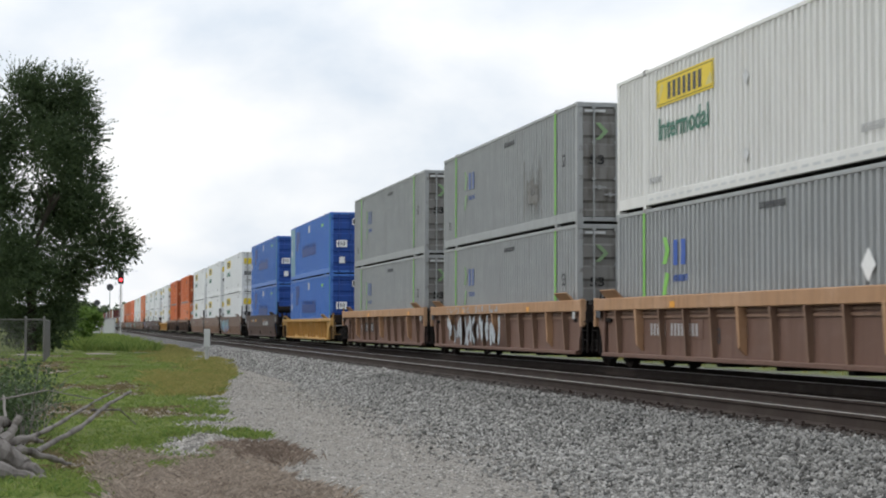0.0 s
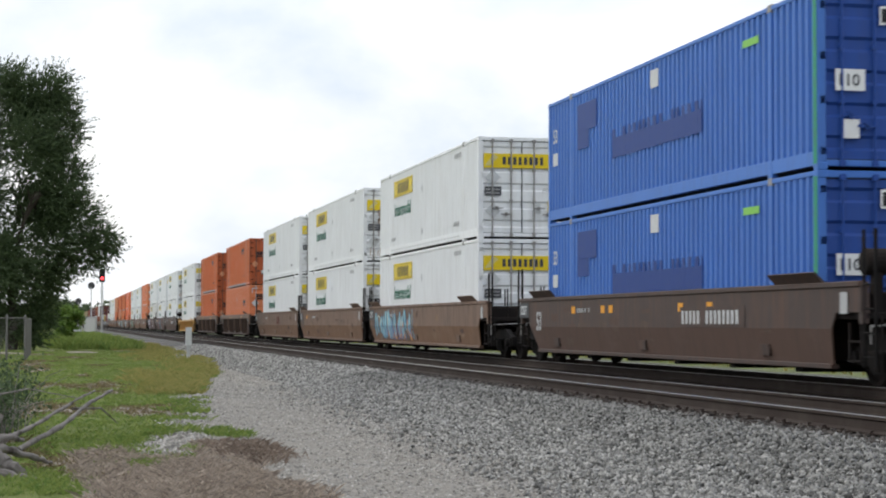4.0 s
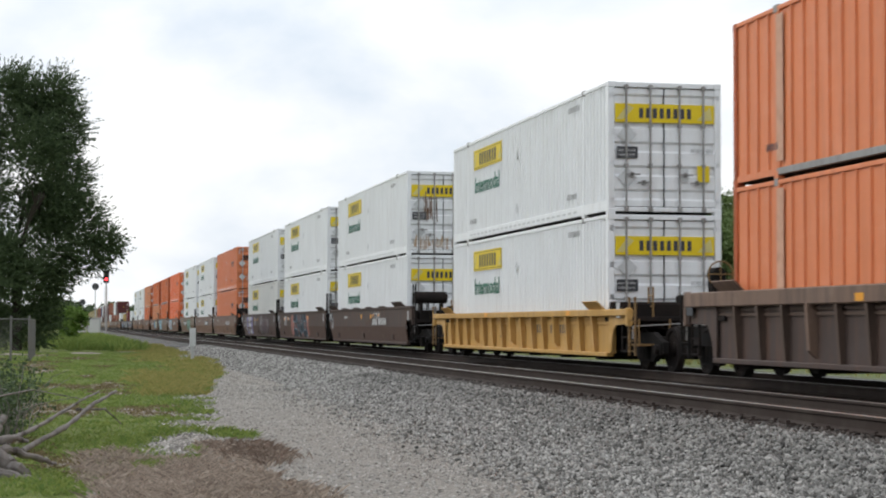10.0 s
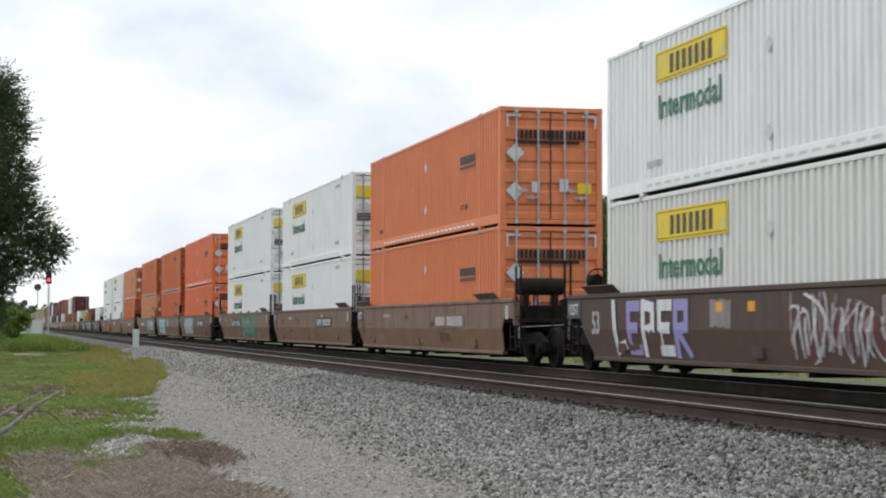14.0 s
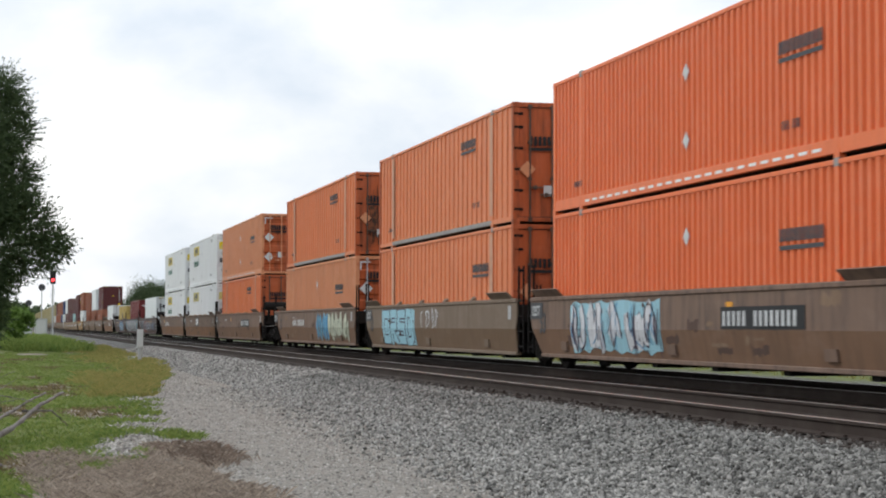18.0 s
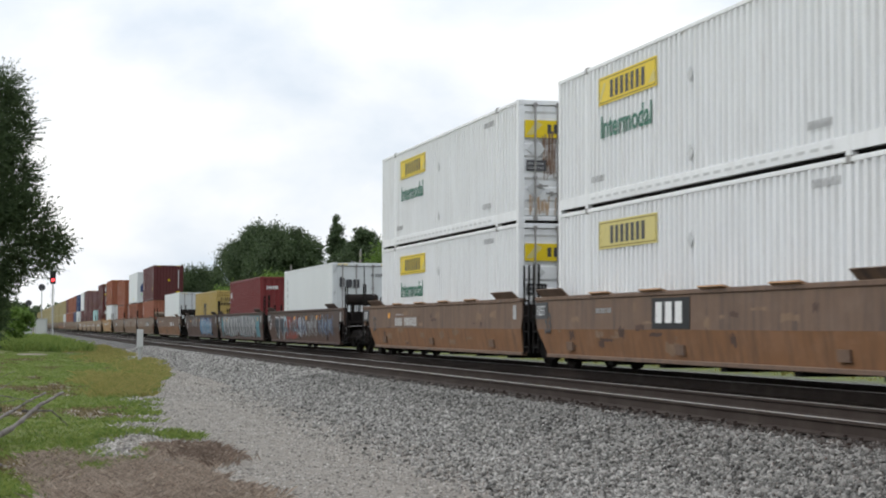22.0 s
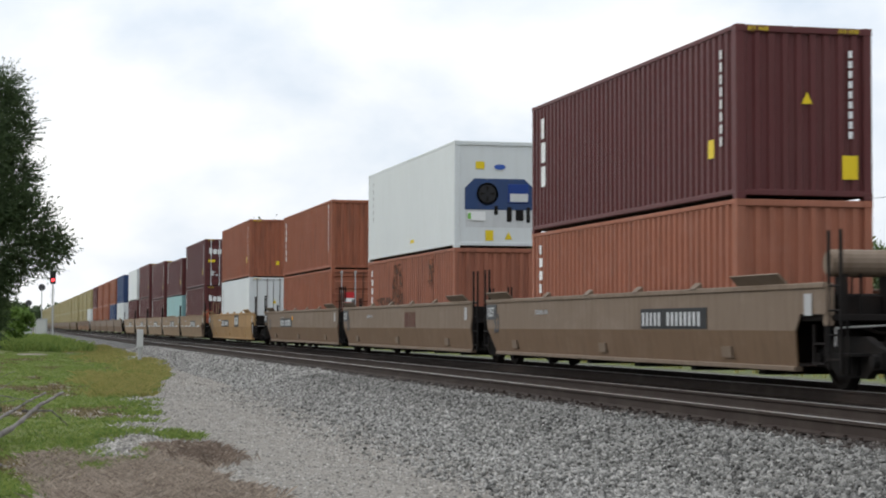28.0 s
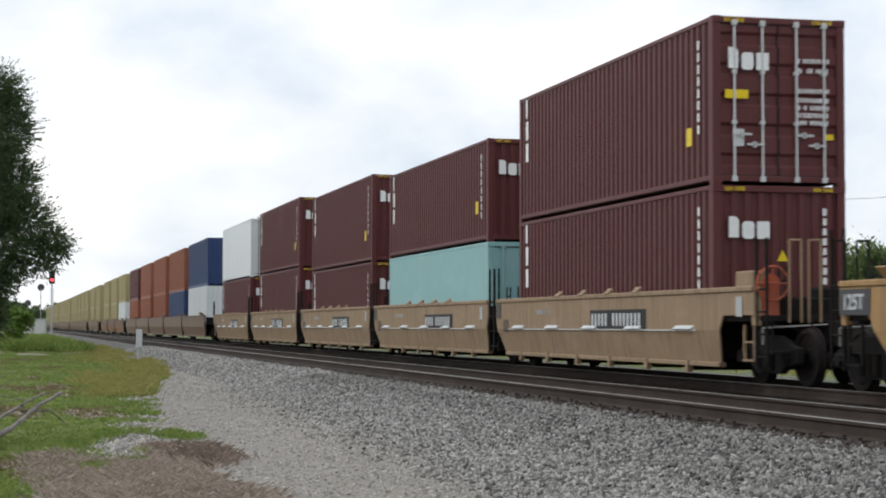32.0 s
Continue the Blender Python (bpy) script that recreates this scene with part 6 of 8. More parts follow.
def blades(name, label, places, mat, h, w, lean, seed, per=5, category="grass"):
    rs = random.Random(seed)
    vs, fs = [], []
    for x, y, z in places:
        for _ in range(per):
            a, hh = rs.uniform(0, 6.28), h * rs.uniform(0.5, 1.3)
            bx, by = x + rs.gauss(0, 0.05), y + rs.gauss(0, 0.05)
            dx, dy = math.cos(a) * w, math.sin(a) * w
            lx, ly = rs.gauss(0, lean) * hh, rs.gauss(0, lean) * hh
            o = len(vs)
            vs += [(bx - dx, by - dy, z - 0.02), (bx + dx, by + dy, z - 0.02), (bx + dx * 0.6 + lx * 0.4, by + dy * 0.6 + ly * 0.4, z + hh * 0.6), (bx + lx, by + ly, z + hh)]
            fs += [(o, o + 1, o + 2), (o, o + 2, o + 3)]
    me = bpy.data.meshes.new(name)
    me.from_pydata(vs, [], fs)
    me.materials.append(mat)
    return tagged(new(name, me), label, category, kind="stuff")


lawn = lambda x, y: turf_at(x, y) > 0.3 + 0.3 * rnd.random() and soil_at(x, y) < 0.25 + 0.5 * rnd.random()
thin = lambda x, y: turf_at(x, y) > 0.2 and soil_at(x, y) > 0.25
blades("grass", "short yellowish green lawn grass", area(-7, 5.6, 17, 110, 26000, 1.5, lawn), L_BLADE, 0.045, 0.008, 0.9, 5, 5)
blades("brown_grass", "brown worn grass in bare patches", area(-6, 5.4, 17, 95, 6000, 1.4, thin), L_STRAW, 0.05, 0.008, 1.0, 15, 5)
blades("tall_weeds", "yellowing tall grass and weeds", area(-0.5, 6.4, 42, 130, 4200, 1.1, lambda x, y: x < grass_edge(y) + 0.35 and x > grass_edge(y) - 2.6 and noise.noise((x * 0.5, y * 0.1, 1)) + rnd.gauss(0, 0.3) > 0.1 + 0.25 * (grass_edge(y) - 0.6 - x)), L_DRY, 0.12, 0.013, 0.9, 6, 6)
blades("weed_tufts", "green weed tufts at the edge of the gravel", area(0.5, 5.8, 19, 75, 900, 1.3, lambda x, y: in_island(x, y) < 1.0 or abs(x - grass_edge(y)) < 0.5 and noise.noise((x, y * 0.7, 4)) > 0.1), L_BLADE, 0.08, 0.008, 0.9, 7, 7)
blades("far_weeds", "yellow-green tall weeds on the bank", area(-2, 4.9, 110, 240, 2600, 1.0, lambda x, y: noise.noise((x * 0.4, y * 0.06, 12)) > -0.15), L_BLADE, 0.55, 0.035, 0.5, 17, 6)
blades("dead_weeds", "dry brown dead weeds", area(0.2, 2.7, 13.0, 25.0, 4000, 1.0, lambda x, y: soil_at(x, y) > 0.08 + 0.5 * rnd.random() ** 2), L_DEAD, 0.06, 0.0035, 1.1, 8, 7, "weeds")
blades("dark_weeds", "dark brown withered weed clump", area(1.8, 2.9, 20.5, 25.5, 170, 1.0, lambda x, y: math.hypot((x - 2.35) / 0.5, (y - 23.2) / 2.4) < rnd.random() ** 0.5 + 0.25 * noise.noise((x * 3, y, 3))), L_WITHER, 0.09, 0.004, 1.0, 18, 7, "weeds")
blades("far_grass", "green grass beyond the tracks", area(27, 38, 40, 200, 2600, 1.0), L_DRY, 0.3, 0.03, 0.5, 9, 5)

# tracks
RAIL = [(-0.07, -0.18), (0.07, -0.18), (0.07, -0.165), (0.012, -0.14), (0.009, -0.05), (0.036, -0.035), (0.036, -0.004), (-0.036, -0.004), (-0.036, -0.035), (-0.009, -0.05), (-0.012, -0.14), (-0.07, -0.165)]
for nm, xc in (("track_1", NEAR_X), ("track_2", TRACK_X)):
    tr = tagged(new(nm), "railway track with worn steel rails on wooden ties", "railway track", kind="structure")
    for s in (-1, 1):
        r = part("rail", Geo().prism(RAIL, -250, 1500, "y"), RAILSIDE, tr, "rusty rail", at=pose(xc + s * 0.755, 0, 0))
        part("rail_head", Geo().box(-0.033, 0.033, -250, 1500, -0.006, 0.0), RAILHEAD, r, "polished rail head")
    tie_mesh = shared("tie", lambda: Geo().cbox(-1.3, 1.3, -0.115, 0.115, -0.36, -0.185, 0.012))
    plate_mesh = shared("tie_plate", lambda: Geo().box(-0.16, 0.16, -0.09, 0.09, -0.19, -0.168).box(-0.13, -0.09, -0.05, -0.02, -0.17, -0.14).box(0.09, 0.13, 0.02, 0.05, -0.17, -0.14))
    for k in range(130 if xc == NEAR_X else 30):
        tie = part("tie", tie_mesh, TIEWOOD, tr, at=pose(xc + rnd.uniform(-0.06, 0.06), 9 + k * 0.54, rnd.uniform(-0.006, 0.006), 0, 0, rnd.uniform(-0.6, 0.6)))
        if k < 45 and xc == NEAR_X:
            part("tie_plate", plate_mesh, RAILSIDE, tie, at=pose(-0.755, 0, 0.0))
    g = Geo()
    for k in range(420):
        y = (79.2 if xc == NEAR_X else 25.2) + k * 0.54
        g.box(xc - 1.3, xc + 1.3, y - 0.115, y + 0.115, -0.36, -0.185)
    tagged(part("far_ties", g, TIEWOOD, tr), kind="stuff")


# plants
def crown(name, clumps, mat, leaf, density, seed, parent, flat=1.0):
    """Leaves as small folded pieces round many sprays, thinner outwards, with gaps between them."""
    rs = np.random.RandomState(seed)
    pts = []
    for cx, cy, cz, r in clumps:
        n = int(density * r ** 2)
        sprays = max(8, int(r * r * 14))
        d = rs.normal(size=(sprays, 3))
        d /= np.linalg.norm(d, axis=1)[:, None]
        cent = np.array((cx, cy, cz)) + d * r * rs.uniform(0.35, 1.0, (sprays, 1)) * np.array((1, 1, flat))
        k = rs.randint(0, sprays, n)
        pts.append(cent[k] + rs.normal(size=(n, 3)) * (0.10 * r + 0.10) * np.array((1, 1, 1.25)))
    p = np.concatenate(pts)
    n = len(p)
    a = rs.normal(size=(n, 3))
    a /= np.linalg.norm(a, axis=1)[:, None]
    b = np.cross(a, rs.normal(size=(n, 3)))
    b /= np.linalg.norm(b, axis=1)[:, None]
    s = rs.uniform(0.6, 1.4, (n, 1)) * leaf
    fold = np.cross(a, b) * s * 0.25
    v = np.stack([p - a * s, p + b * s * 0.5 + fold, p + a * s, p - b * s * 0.5 + fold], 1)
    me = array_mesh(name, v, np.array([(0, 1, 2), (0, 2, 3)])[None] + 4 * np.arange(n)[:, None, None])
    return part(name, me, mat, parent)


def branching(p, way, length, r, depth, rs, g, tips):
    q = p + way * length
    g.tube(p, q, r, r * 0.68, 7 if r > 0.08 else 5, False)
    if depth == 0:
        tips.append(q)
        return
    for _ in range(rs.randint(2, 3)):
        w = (way + Vector((rs.uniform(-1, 1), rs.uniform(-1, 1), rs.uniform(-0.2, 0.7))) * 0.75).normalized()
        branching(q, w, length * rs.uniform(0.6, 0.85), r * 0.62, depth - 1, rs, g, tips)


def tree(label, x, y, h, r, mat, seed, leaf=0.3, density=260, shape=1.0, clumps=None, low=0.28):
    rs = random.Random(seed)
    t = tagged(new("tree"), label, "tree", "trees")
    t.location = (x, y, ground_z(x, y) - 0.05)
    g, tips = Geo(), []
    branching(Vector((0, 0, 0)), Vector((0, 0, 1)), h * (0.28 if clumps is None else 0.22), max(0.12, h * 0.022), 4, rs, g, tips)
    part("trunk", g, BARK, t)
    if clumps is None:
        clumps = []
        n = max(12, int(h * 1.9))
        for i in range(n):
            q = low + (1 - low) * (i + rs.random()) / n
            wide = r * (math.sin(math.pi * min(1, (q - low) / (1.06 - low)) ** 0.75) * 0.8 + 0.2) if shape == 1.0 else r * (1.08 - q) * 1.1
            a = rs.uniform(0, 6.28)
            d = wide * rs.uniform(0.3, 0.95)
            rr = max(0.6, min(wide * 0.8, r * rs.uniform(0.42, 0.62)))
            clumps.append((d * math.cos(a), d * math.sin(a), q * h - rr * 0.7 * (q > 0.8), rr))
        clumps += [(q.x, q.y, q.z, r * 0.22) for q in tips if q.z < h * 0.95 and math.hypot(q.x, q.y) < r][:20]
    crown("crown", clumps, mat, leaf, density, seed, t)
    return t


# the large tree beside the fence
BIG = [(-0.4, 0, 15.2, 1.9), (1.9, 0.5, 15.2, 1.6), (3.2, 0.3, 12.9, 1.5), (-2.0, 1, 12.6, 2.4), (1.0, -1, 11.8, 2.3), (3.5, 0.8, 10.2, 1.4), (-2.6, 0, 8.8, 2.9), (1.5, 1, 8.4, 2.6), (4.2, 0.2, 7.7, 1.6),
       (5.5, 0, 6.5, 1.0), (4.8, 0.6, 5.9, 1.2), (-0.6, -1, 5.0, 2.8), (1.6, 0.4, 4.2, 2.0), (1.5, 0.2, 2.2, 1.2), (-0.6, 0.4, 1.6, 1.8), (-4.0, 0, 11, 2.8), (-3.8, 1, 5, 3.0), (3.0, -0.6, 9.0, 1.5), (2.4, 0.2, 14.2, 1.3),
       (0.7, 0.8, 14.0, 1.8), (2.9, 0, 6.4, 1.8), (3.6, 0.4, 4.9, 0.9), (5.0, -0.2, 5.2, 0.7), (6.0, 0.1, 6.0, 0.6), (2.5, 0, 11.4, 1.4), (1.0, 0, 0.9, 1.0)]
BIG = [(a - (0.45 if a > 2.4 else 0.0), b, c, d * 0.86) for a, b, c, d in BIG]


def feathery(clumps, leaf, twigs, per, seed):
    """Leaves strung along thin twigs that sweep outwards and up."""
    rs = np.random.RandomState(seed)
    P, A = [], []
    for cx, cy, cz, r in clumps:
        n = int(twigs * r * r)
        d = rs.normal(size=(n, 3))
        d /= np.linalg.norm(d, axis=1)[:, None]
        start = np.array((cx, cy, cz)) + d * r * rs.uniform(0.25, 0.95, (n, 1))
        way = d + np.array((0.55, 0, 0.25)) + rs.normal(size=(n, 3)) * 0.35
        way /= np.linalg.norm(way, axis=1)[:, None]
        length = rs.uniform(0.4, 1.25, (n, 1, 1))
        q = rs.uniform(0, 1, (n, per, 1))
        P.append((start[:, None] + way[:, None] * length * q + rs.normal(size=(n, per, 3)) * 0.05 * (1.15 - q)).reshape(-1, 3))
        A.append((way[:, None] + rs.normal(size=(n, per, 3)) * 0.5).reshape(-1, 3))
    p, a = np.concatenate(P), np.concatenate(A)
    keep = p[:, 2] > np.where(p[:, 0] > 3.3, 3.9, 0.1)
    p, a = p[keep], a[keep]
    n = len(p)
    a /= np.linalg.norm(a, axis=1)[:, None]
    b = np.cross(a, rs.normal(size=(n, 3)))
    b /= np.linalg.norm(b, axis=1)[:, None]
    s = rs.uniform(0.6, 1.4, (n, 1)) * leaf
    fold = np.cross(a, b) * s * 0.2
    v = np.stack([p - a * s, p + b * s * 0.36 + fold, p + a * s, p - b * s * 0.36 + fold], 1)
    return array_mesh("crown", v, np.array([(0, 1, 2), (0, 2, 3)])[None] + 4 * np.arange(n)[:, None, None])


big = tree("tall dark green deciduous tree beside a chain-link fence", -2.6, 110, 16, 6, L_DARK, 3, 0.1, 700, clumps=[(a, b, c, d * 0.7) for a, b, c, d in BIG if a < 1.7])
part("foliage", feathery(BIG, 0.082, 230, 13, 8), L_DARK, big)
for i, (x, y, h, r, m, sh, lab) in enumerate([
        (34, 252, 15.9, 4.6, L_DARK, 1, "dark green round-headed tree behind the tracks"), (34, 228, 13.8, 3.6, L_DARK, 1, "dark green tree behind the tracks"),
        (33, 187.5, 13.2, 2.7, L_DARK, 2, "dark narrow conical tree behind the tracks"), (34, 175, 11.5, 2.4, L_DARK, 1, "dark green tree behind the tracks"),
        (33, 147, 8.9, 3.2, L_LIGHT, 1, "light green bushy tree behind the tracks"), (33, 158, 8.6, 2.6, L_MID, 1, "green bushy tree behind the tracks"),
        (36, 132, 9.8, 2.4, L_MID, 1, "green tree behind the tracks"), (36, 116.5, 10.2, 2.0, L_DARK, 1, "dark green tree behind the tracks"),
        (36, 106, 9.9, 2.2, L_MID, 1, "green tree behind the tracks"), (37, 101, 9.7, 2.3, L_MID, 1, "green tree behind the tracks"),
        (33, 83.5, 6.9, 2.2, L_MID, 1, "green shrubby tree behind the tracks"), (33, 78.5, 6.6, 1.9, L_MID, 1, "green shrubby tree behind the tracks"),
        (27, 195, 7.3, 3.0, L_LIGHT, 1, "bright green bush behind the tracks"), (34, 326, 12.6, 4.2, L_DARK, 1, "dark distant tree behind the tracks"),
        (34, 430, 11.0, 6.0, L_DARK, 1, "dark distant tree behind the tracks"), (40, 88, 5.5, 2.4, L_MID, 1, "green bush behind the tracks"),
        (38, 75, 5.3, 2.2, L_MID, 1, "green bush behind the tracks"), (38, 70, 5.0, 2.2, L_DARK, 1, "green bush behind the tracks"),
        (-2.0, 300, 5.2, 2.6, L_MID, 1, "green bush beside the tracks"),
        (-9.0, 140, 9.0, 4.0, L_DARK, 1, "dark green tree beside the fence"), (0.9, 150, 3.1, 0.75, L_LIGHT, 1, "bright green bush beside the tracks")]):
    tree(lab, x, y, h, r * 1.3, m, 30 + i, 0.1 if y < 140 else 0.16, 1000 if y < 140 else 420, 1.0 if sh == 1 else 2.0, low=0.2)
g = []
for i in range(60):
    g.append((rnd.uniform(55, 75), 60 + i * 9.0, rnd.uniform(1.0, 4.0), rnd.uniform(2.5, 4.0)))
tagged(crown("hedgerow", g, L_MID, 0.5, 60, 77, None), "distant green hedgerow behind the tracks", "hedgerow", kind="stuff")
g = [(rnd.uniform(-60, 60), 1100 + rnd.uniform(0, 120), rnd.uniform(2, 7), rnd.uniform(6, 9)) for i in range(40)]
tagged(crown("far_woods", g, L_DARK, 1.6, 12, 78, None), "dark distant line of trees", "woods", kind="stuff")


# poles and signals
def utility_pole(x, y, h, seed, arm=False, transformer=False, lamp=False):
    p = tagged(new("utility_pole"), "weathered wooden utility pole" + (" with a grey transformer" if transformer else ""), "utility pole", "utility poles")
    p.location = (x, y, ground_z(x, y))
    part("pole", Geo().tube((-0.35 if lamp else 0, 0, -0.2), (0.22 if lamp else 0.10 if arm else 0, 0, h), 0.15, 0.09, 10), POLEWOOD, p)
    if arm:
        part("bracket", Geo().tube((0, 0, h - 1.3), (-0.75, -0.3, h - 1.1), 0.03, n=6).tube((-0.75, -0.3, h - 1.25), (-0.75, -0.3, h - 0.95), 0.06, n=8), GALV, p)
        part("pole_pin", Geo().tube((0.12, 0, h - 0.4), (0.12, 0, h + 0.15), 0.04, n=6), GALV, p)
        part("insulator", Geo().turned([(-0.1, 0.02), (-0.06, 0.07), (0.0, 0.05), (0.06, 0.07), (0.1, 0.02)], 10, "z"), D_PALE, p, at=pose(-0.45, -0.2, h - 1.1))
    if transformer:
        part("transformer", Geo().turned([(0, 0.05), (0.02, 0.24), (0.75, 0.24), (0.8, 0.1)], 14, "z").box(0.1, 0.35, -0.05, 0.05, 0.2, 0.6), GALV, p, "grey transformer can", at=pose(-0.42, 0, h - 2.9))
    if lamp:
        part("lamp_arm", Geo().tube((0, 0, 0), (0.5, -0.2, 0.12), 0.025, n=6), GALV, p, at=pose(0, 0, h - 3.6))
        part("lamp_head", Geo().turned([(0, 0.02), (-0.05, 0.16), (-0.22, 0.18), (-0.3, 0.1)], 12, "z"), GALV, p, at=pose(0.55, -0.2, h - 3.45))
    return p


utility_pole(30, 67.8, 8.9, 1, True, True, True)
utility_pole(31, 116.6, 9.2, 2, True, True)
utility_pole(31, 165, 8.6, 3, True, True)
utility_pole(30, 200, 8.4, 4)
for i, (z, dx) in enumerate(((5.9, 0.0),)):
    g = Geo()
    ends = [(30 + dx, 10, z), (30 + dx, 67.8, z)]
    for a, b in zip(ends[:-1], ends[1:]):
        a, b = Vector(a), Vector(b)
        for k in range(8):
            s0, s1 = k / 8, (k + 1) / 8
            p0, p1 = a.lerp(b, s0), a.lerp(b, s1)
            p0.z -= 3.2 * s0 * (1 - s0)
            p1.z -= 3.2 * s1 * (1 - s1)
            g.tube(p0, p1, 0.008, n=4, caps=False)
    tagged(part("power_line", g, BLACK), "black overhead power line", "power line", "power lines")

RED_LIGHT = glow("red_signal_light", (1.0, 0.05, 0.06), 3.0)
for sx in (4.85, 18.8):
    sig = tagged(new("railway_signal"), "railway signal mast showing a red light" if sx < 10 else "railway signal mast with dark lamps", "railway signal", "signals beside the tracks")
    sig.location = (sx, 214, ground_z(sx, 214))
    part("mast", Geo().tube((0, 0, 0), (0, 0, 6.6), 0.09, 0.08, 10), GALV, sig)
    part("ladder", Geo().box(-0.2, -0.17, 0.2, 0.24, 0, 5.8).box(0.17, 0.2, 0.2, 0.24, 0, 5.8), GALV, sig)
    hd = part("signal_head", Geo().cbox(-0.32, 0.32, -0.1, 0.08, 6.3, 7.75, 0.08), BLACK, sig, "black signal head")
    part("red_lamp", Geo().turned([(-0.13, 0.001), (-0.13, 0.17), (-0.10, 0.18)], 16, "y"), RED_LIGHT if sx < 10 else BLACK, hd, "glowing red lamp" if sx < 10 else "dark lamp", at=pose(0, 0, 6.75))
    part("hood", Geo().turned([(-0.4, 0.22), (-0.1, 0.24)], 14, "y"), BLACK, hd, at=pose(0, 0, 7.35))
for i, (x, y, h) in enumerate(((3.7, 215, 4.2), (6.1, 240, 3.2))):
    c = tagged(new("equipment_cabinet"), "pale grey metal trackside equipment cabinet", "cabinet", "cabinets")
    c.location = (x - 1.6, y + 30, ground_z(x, y))
    part("body", Geo().cbox(-0.9, 0.9, -0.7, 0.7, 0.1, 2.3, 0.03), GALV, c)
    part("roof", Geo().cbox(-1.0, 1.0, -0.8, 0.8, 2.3, 2.42, 0.03), GALV, c)
    part("door", Geo().box(-0.7, 0.7, -0.73, -0.69, 0.2, 2.2), D_PALE, c)
for x, y, h in ((8.3, 300, 7.0), (6.6, 330, 5.0)):
    m = tagged(new("far_signal"), "distant railway signal on a thin mast", "railway signal", "far signals")
    m.location = (x - 3.2, y, ground_z(x, y))
    part("mast", Geo().tube((0, 0, 0), (0, 0, h), 0.07, n=8), GALV, m)
    part("signal_head", Geo().turned([(-0.05, 0.05), (-0.05, 0.55), (0.05, 0.55), (0.1, 0.1)], 16, "y"), D_DARK, m, at=pose(0, 0, h + 0.2))

post = tagged(new("marker_post"), "white weathered trackside marker post", "marker post")
post.location = (5.35, 78, ground_z(5.35, 78))
part("post", Geo().cbox(-0.075, 0.075, -0.05, 0.05, -0.3, 1.15, 0.015), D_FAINT, post)
part("plate", Geo().cbox(-0.13, 0.13, -0.08, -0.05, 0.62, 1.36, 0.01), D_PALE, post, "white plate")

# chain-link fence
DULL = surface("dull_weathered_steel", (0.16, 0.155, 0.15), 0.7, 0.2, grime=0.4)
fence = tagged(new("fence"), "galvanised chain-link fence with steel posts", "fence")
fence.location = (-1.35, 79, ground_z(-1.35, 79))
FX = [0.0, -0.75, -2.2, -4.2, -6.2]
for x in FX:
    part("post", Geo().tube((x, 0, -0.1), (x, 0, 1.85), 0.05, n=8).tube((x, 0, 1.85), (x, 0, 1.92), 0.06, 0.02, 8), DULL, fence)
for k in range(6):
    part("post", Geo().tube((0, 2.6 * (k + 1), -0.1), (0, 2.6 * (k + 1), 1.8), 0.04, n=8), DULL, fence)
part("top_rail", Geo().tube((0, 0, 1.78), (-6.2, 0, 1.78), 0.03, n=6).tube((0, 0, 1.78), (0, 15.6, 1.75), 0.03, n=6), DULL, fence)
g = Geo()
for k in range(-18, 64):
    for s in (1, -1):
        x0, x1 = -0.1 * k, -0.1 * k - s * 1.7
        z0, z1 = 0.05, 1.75
        if x0 > 0 or x1 > 0 or x0 < -6.2 or x1 < -6.2:
            continue
        g.tube((x0, 0, z0), (x1, 0, z1), 0.006, n=3, caps=False)
tagged(part("wire_mesh", g, DULL, fence), kind="stuff")


# fallen dead tree
dead = tagged(new("dead_stump"), "bleached fallen tree stump with bare branches", "stump")
dead.location = (-0.55, 19.2, ground_z(-0.55, 19.2))


def crooked(name, pts, r0, r1, seed=0):
    g = Geo()
    rs = random.Random(seed)
    P = [Vector(p) for p in pts]
    fine = []
    for a, b in zip(P[:-1], P[1:]):
        for k in range(6):
            fine.append(a.lerp(b, k / 6) + Vector((rs.gauss(0, 0.1 * r0), rs.gauss(0, 0.1 * r0), rs.gauss(0, 0.1 * r0))))
    fine.append(P[-1])
    n = len(fine) - 1
    g.pipe(fine, [(r0 + (r1 - r0) * i / n) * rs.uniform(0.78, 1.2) for i in range(n + 1)], 9)
    part(name, g, DEADWOOD, dead)


crooked("trunk", [(-0.55, -0.3, 0.42), (-0.3, 0.0, 0.30), (-0.05, 0.1, 0.14), (0.20, 0.0, 0.02)], 0.16, 0.08, 1)
crooked("root", [(-0.4, 0.1, 0.35), (-0.2, 0.3, 0.55), (-0.05, 0.4, 0.50)], 0.08, 0.03, 2)
crooked("root", [(-0.3, 0.0, 0.2), (0.0, 0.5, 0.25), (0.3, 0.9, 0.12), (0.5, 1.1, 0.05)], 0.06, 0.02, 3)
crooked("root", [(-0.25, 0.1, 0.3), (-0.12, 0.25, 0.42), (-0.02, 0.3, 0.60)], 0.07, 0.03, 12)
crooked("root", [(-0.5, -0.1, 0.3), (-0.42, 0.1, 0.62), (-0.40, 0.2, 0.85)], 0.06, 0.025, 13)
crooked("root", [(-0.35, 0.2, 0.25), (0.05, 0.6, 0.36), (0.2, 0.9, 0.30)], 0.05, 0.02, 14)
crooked("root", [(-0.3, -0.2, 0.12), (0.0, -0.3, 0.03), (0.35, -0.4, -0.02)], 0.09, 0.04, 15)
crooked("branch", [(-0.45, 0.3, 0.4), (-0.38, 0.6, 0.8), (-0.28, 0.8, 1.05)], 0.035, 0.012, 4)
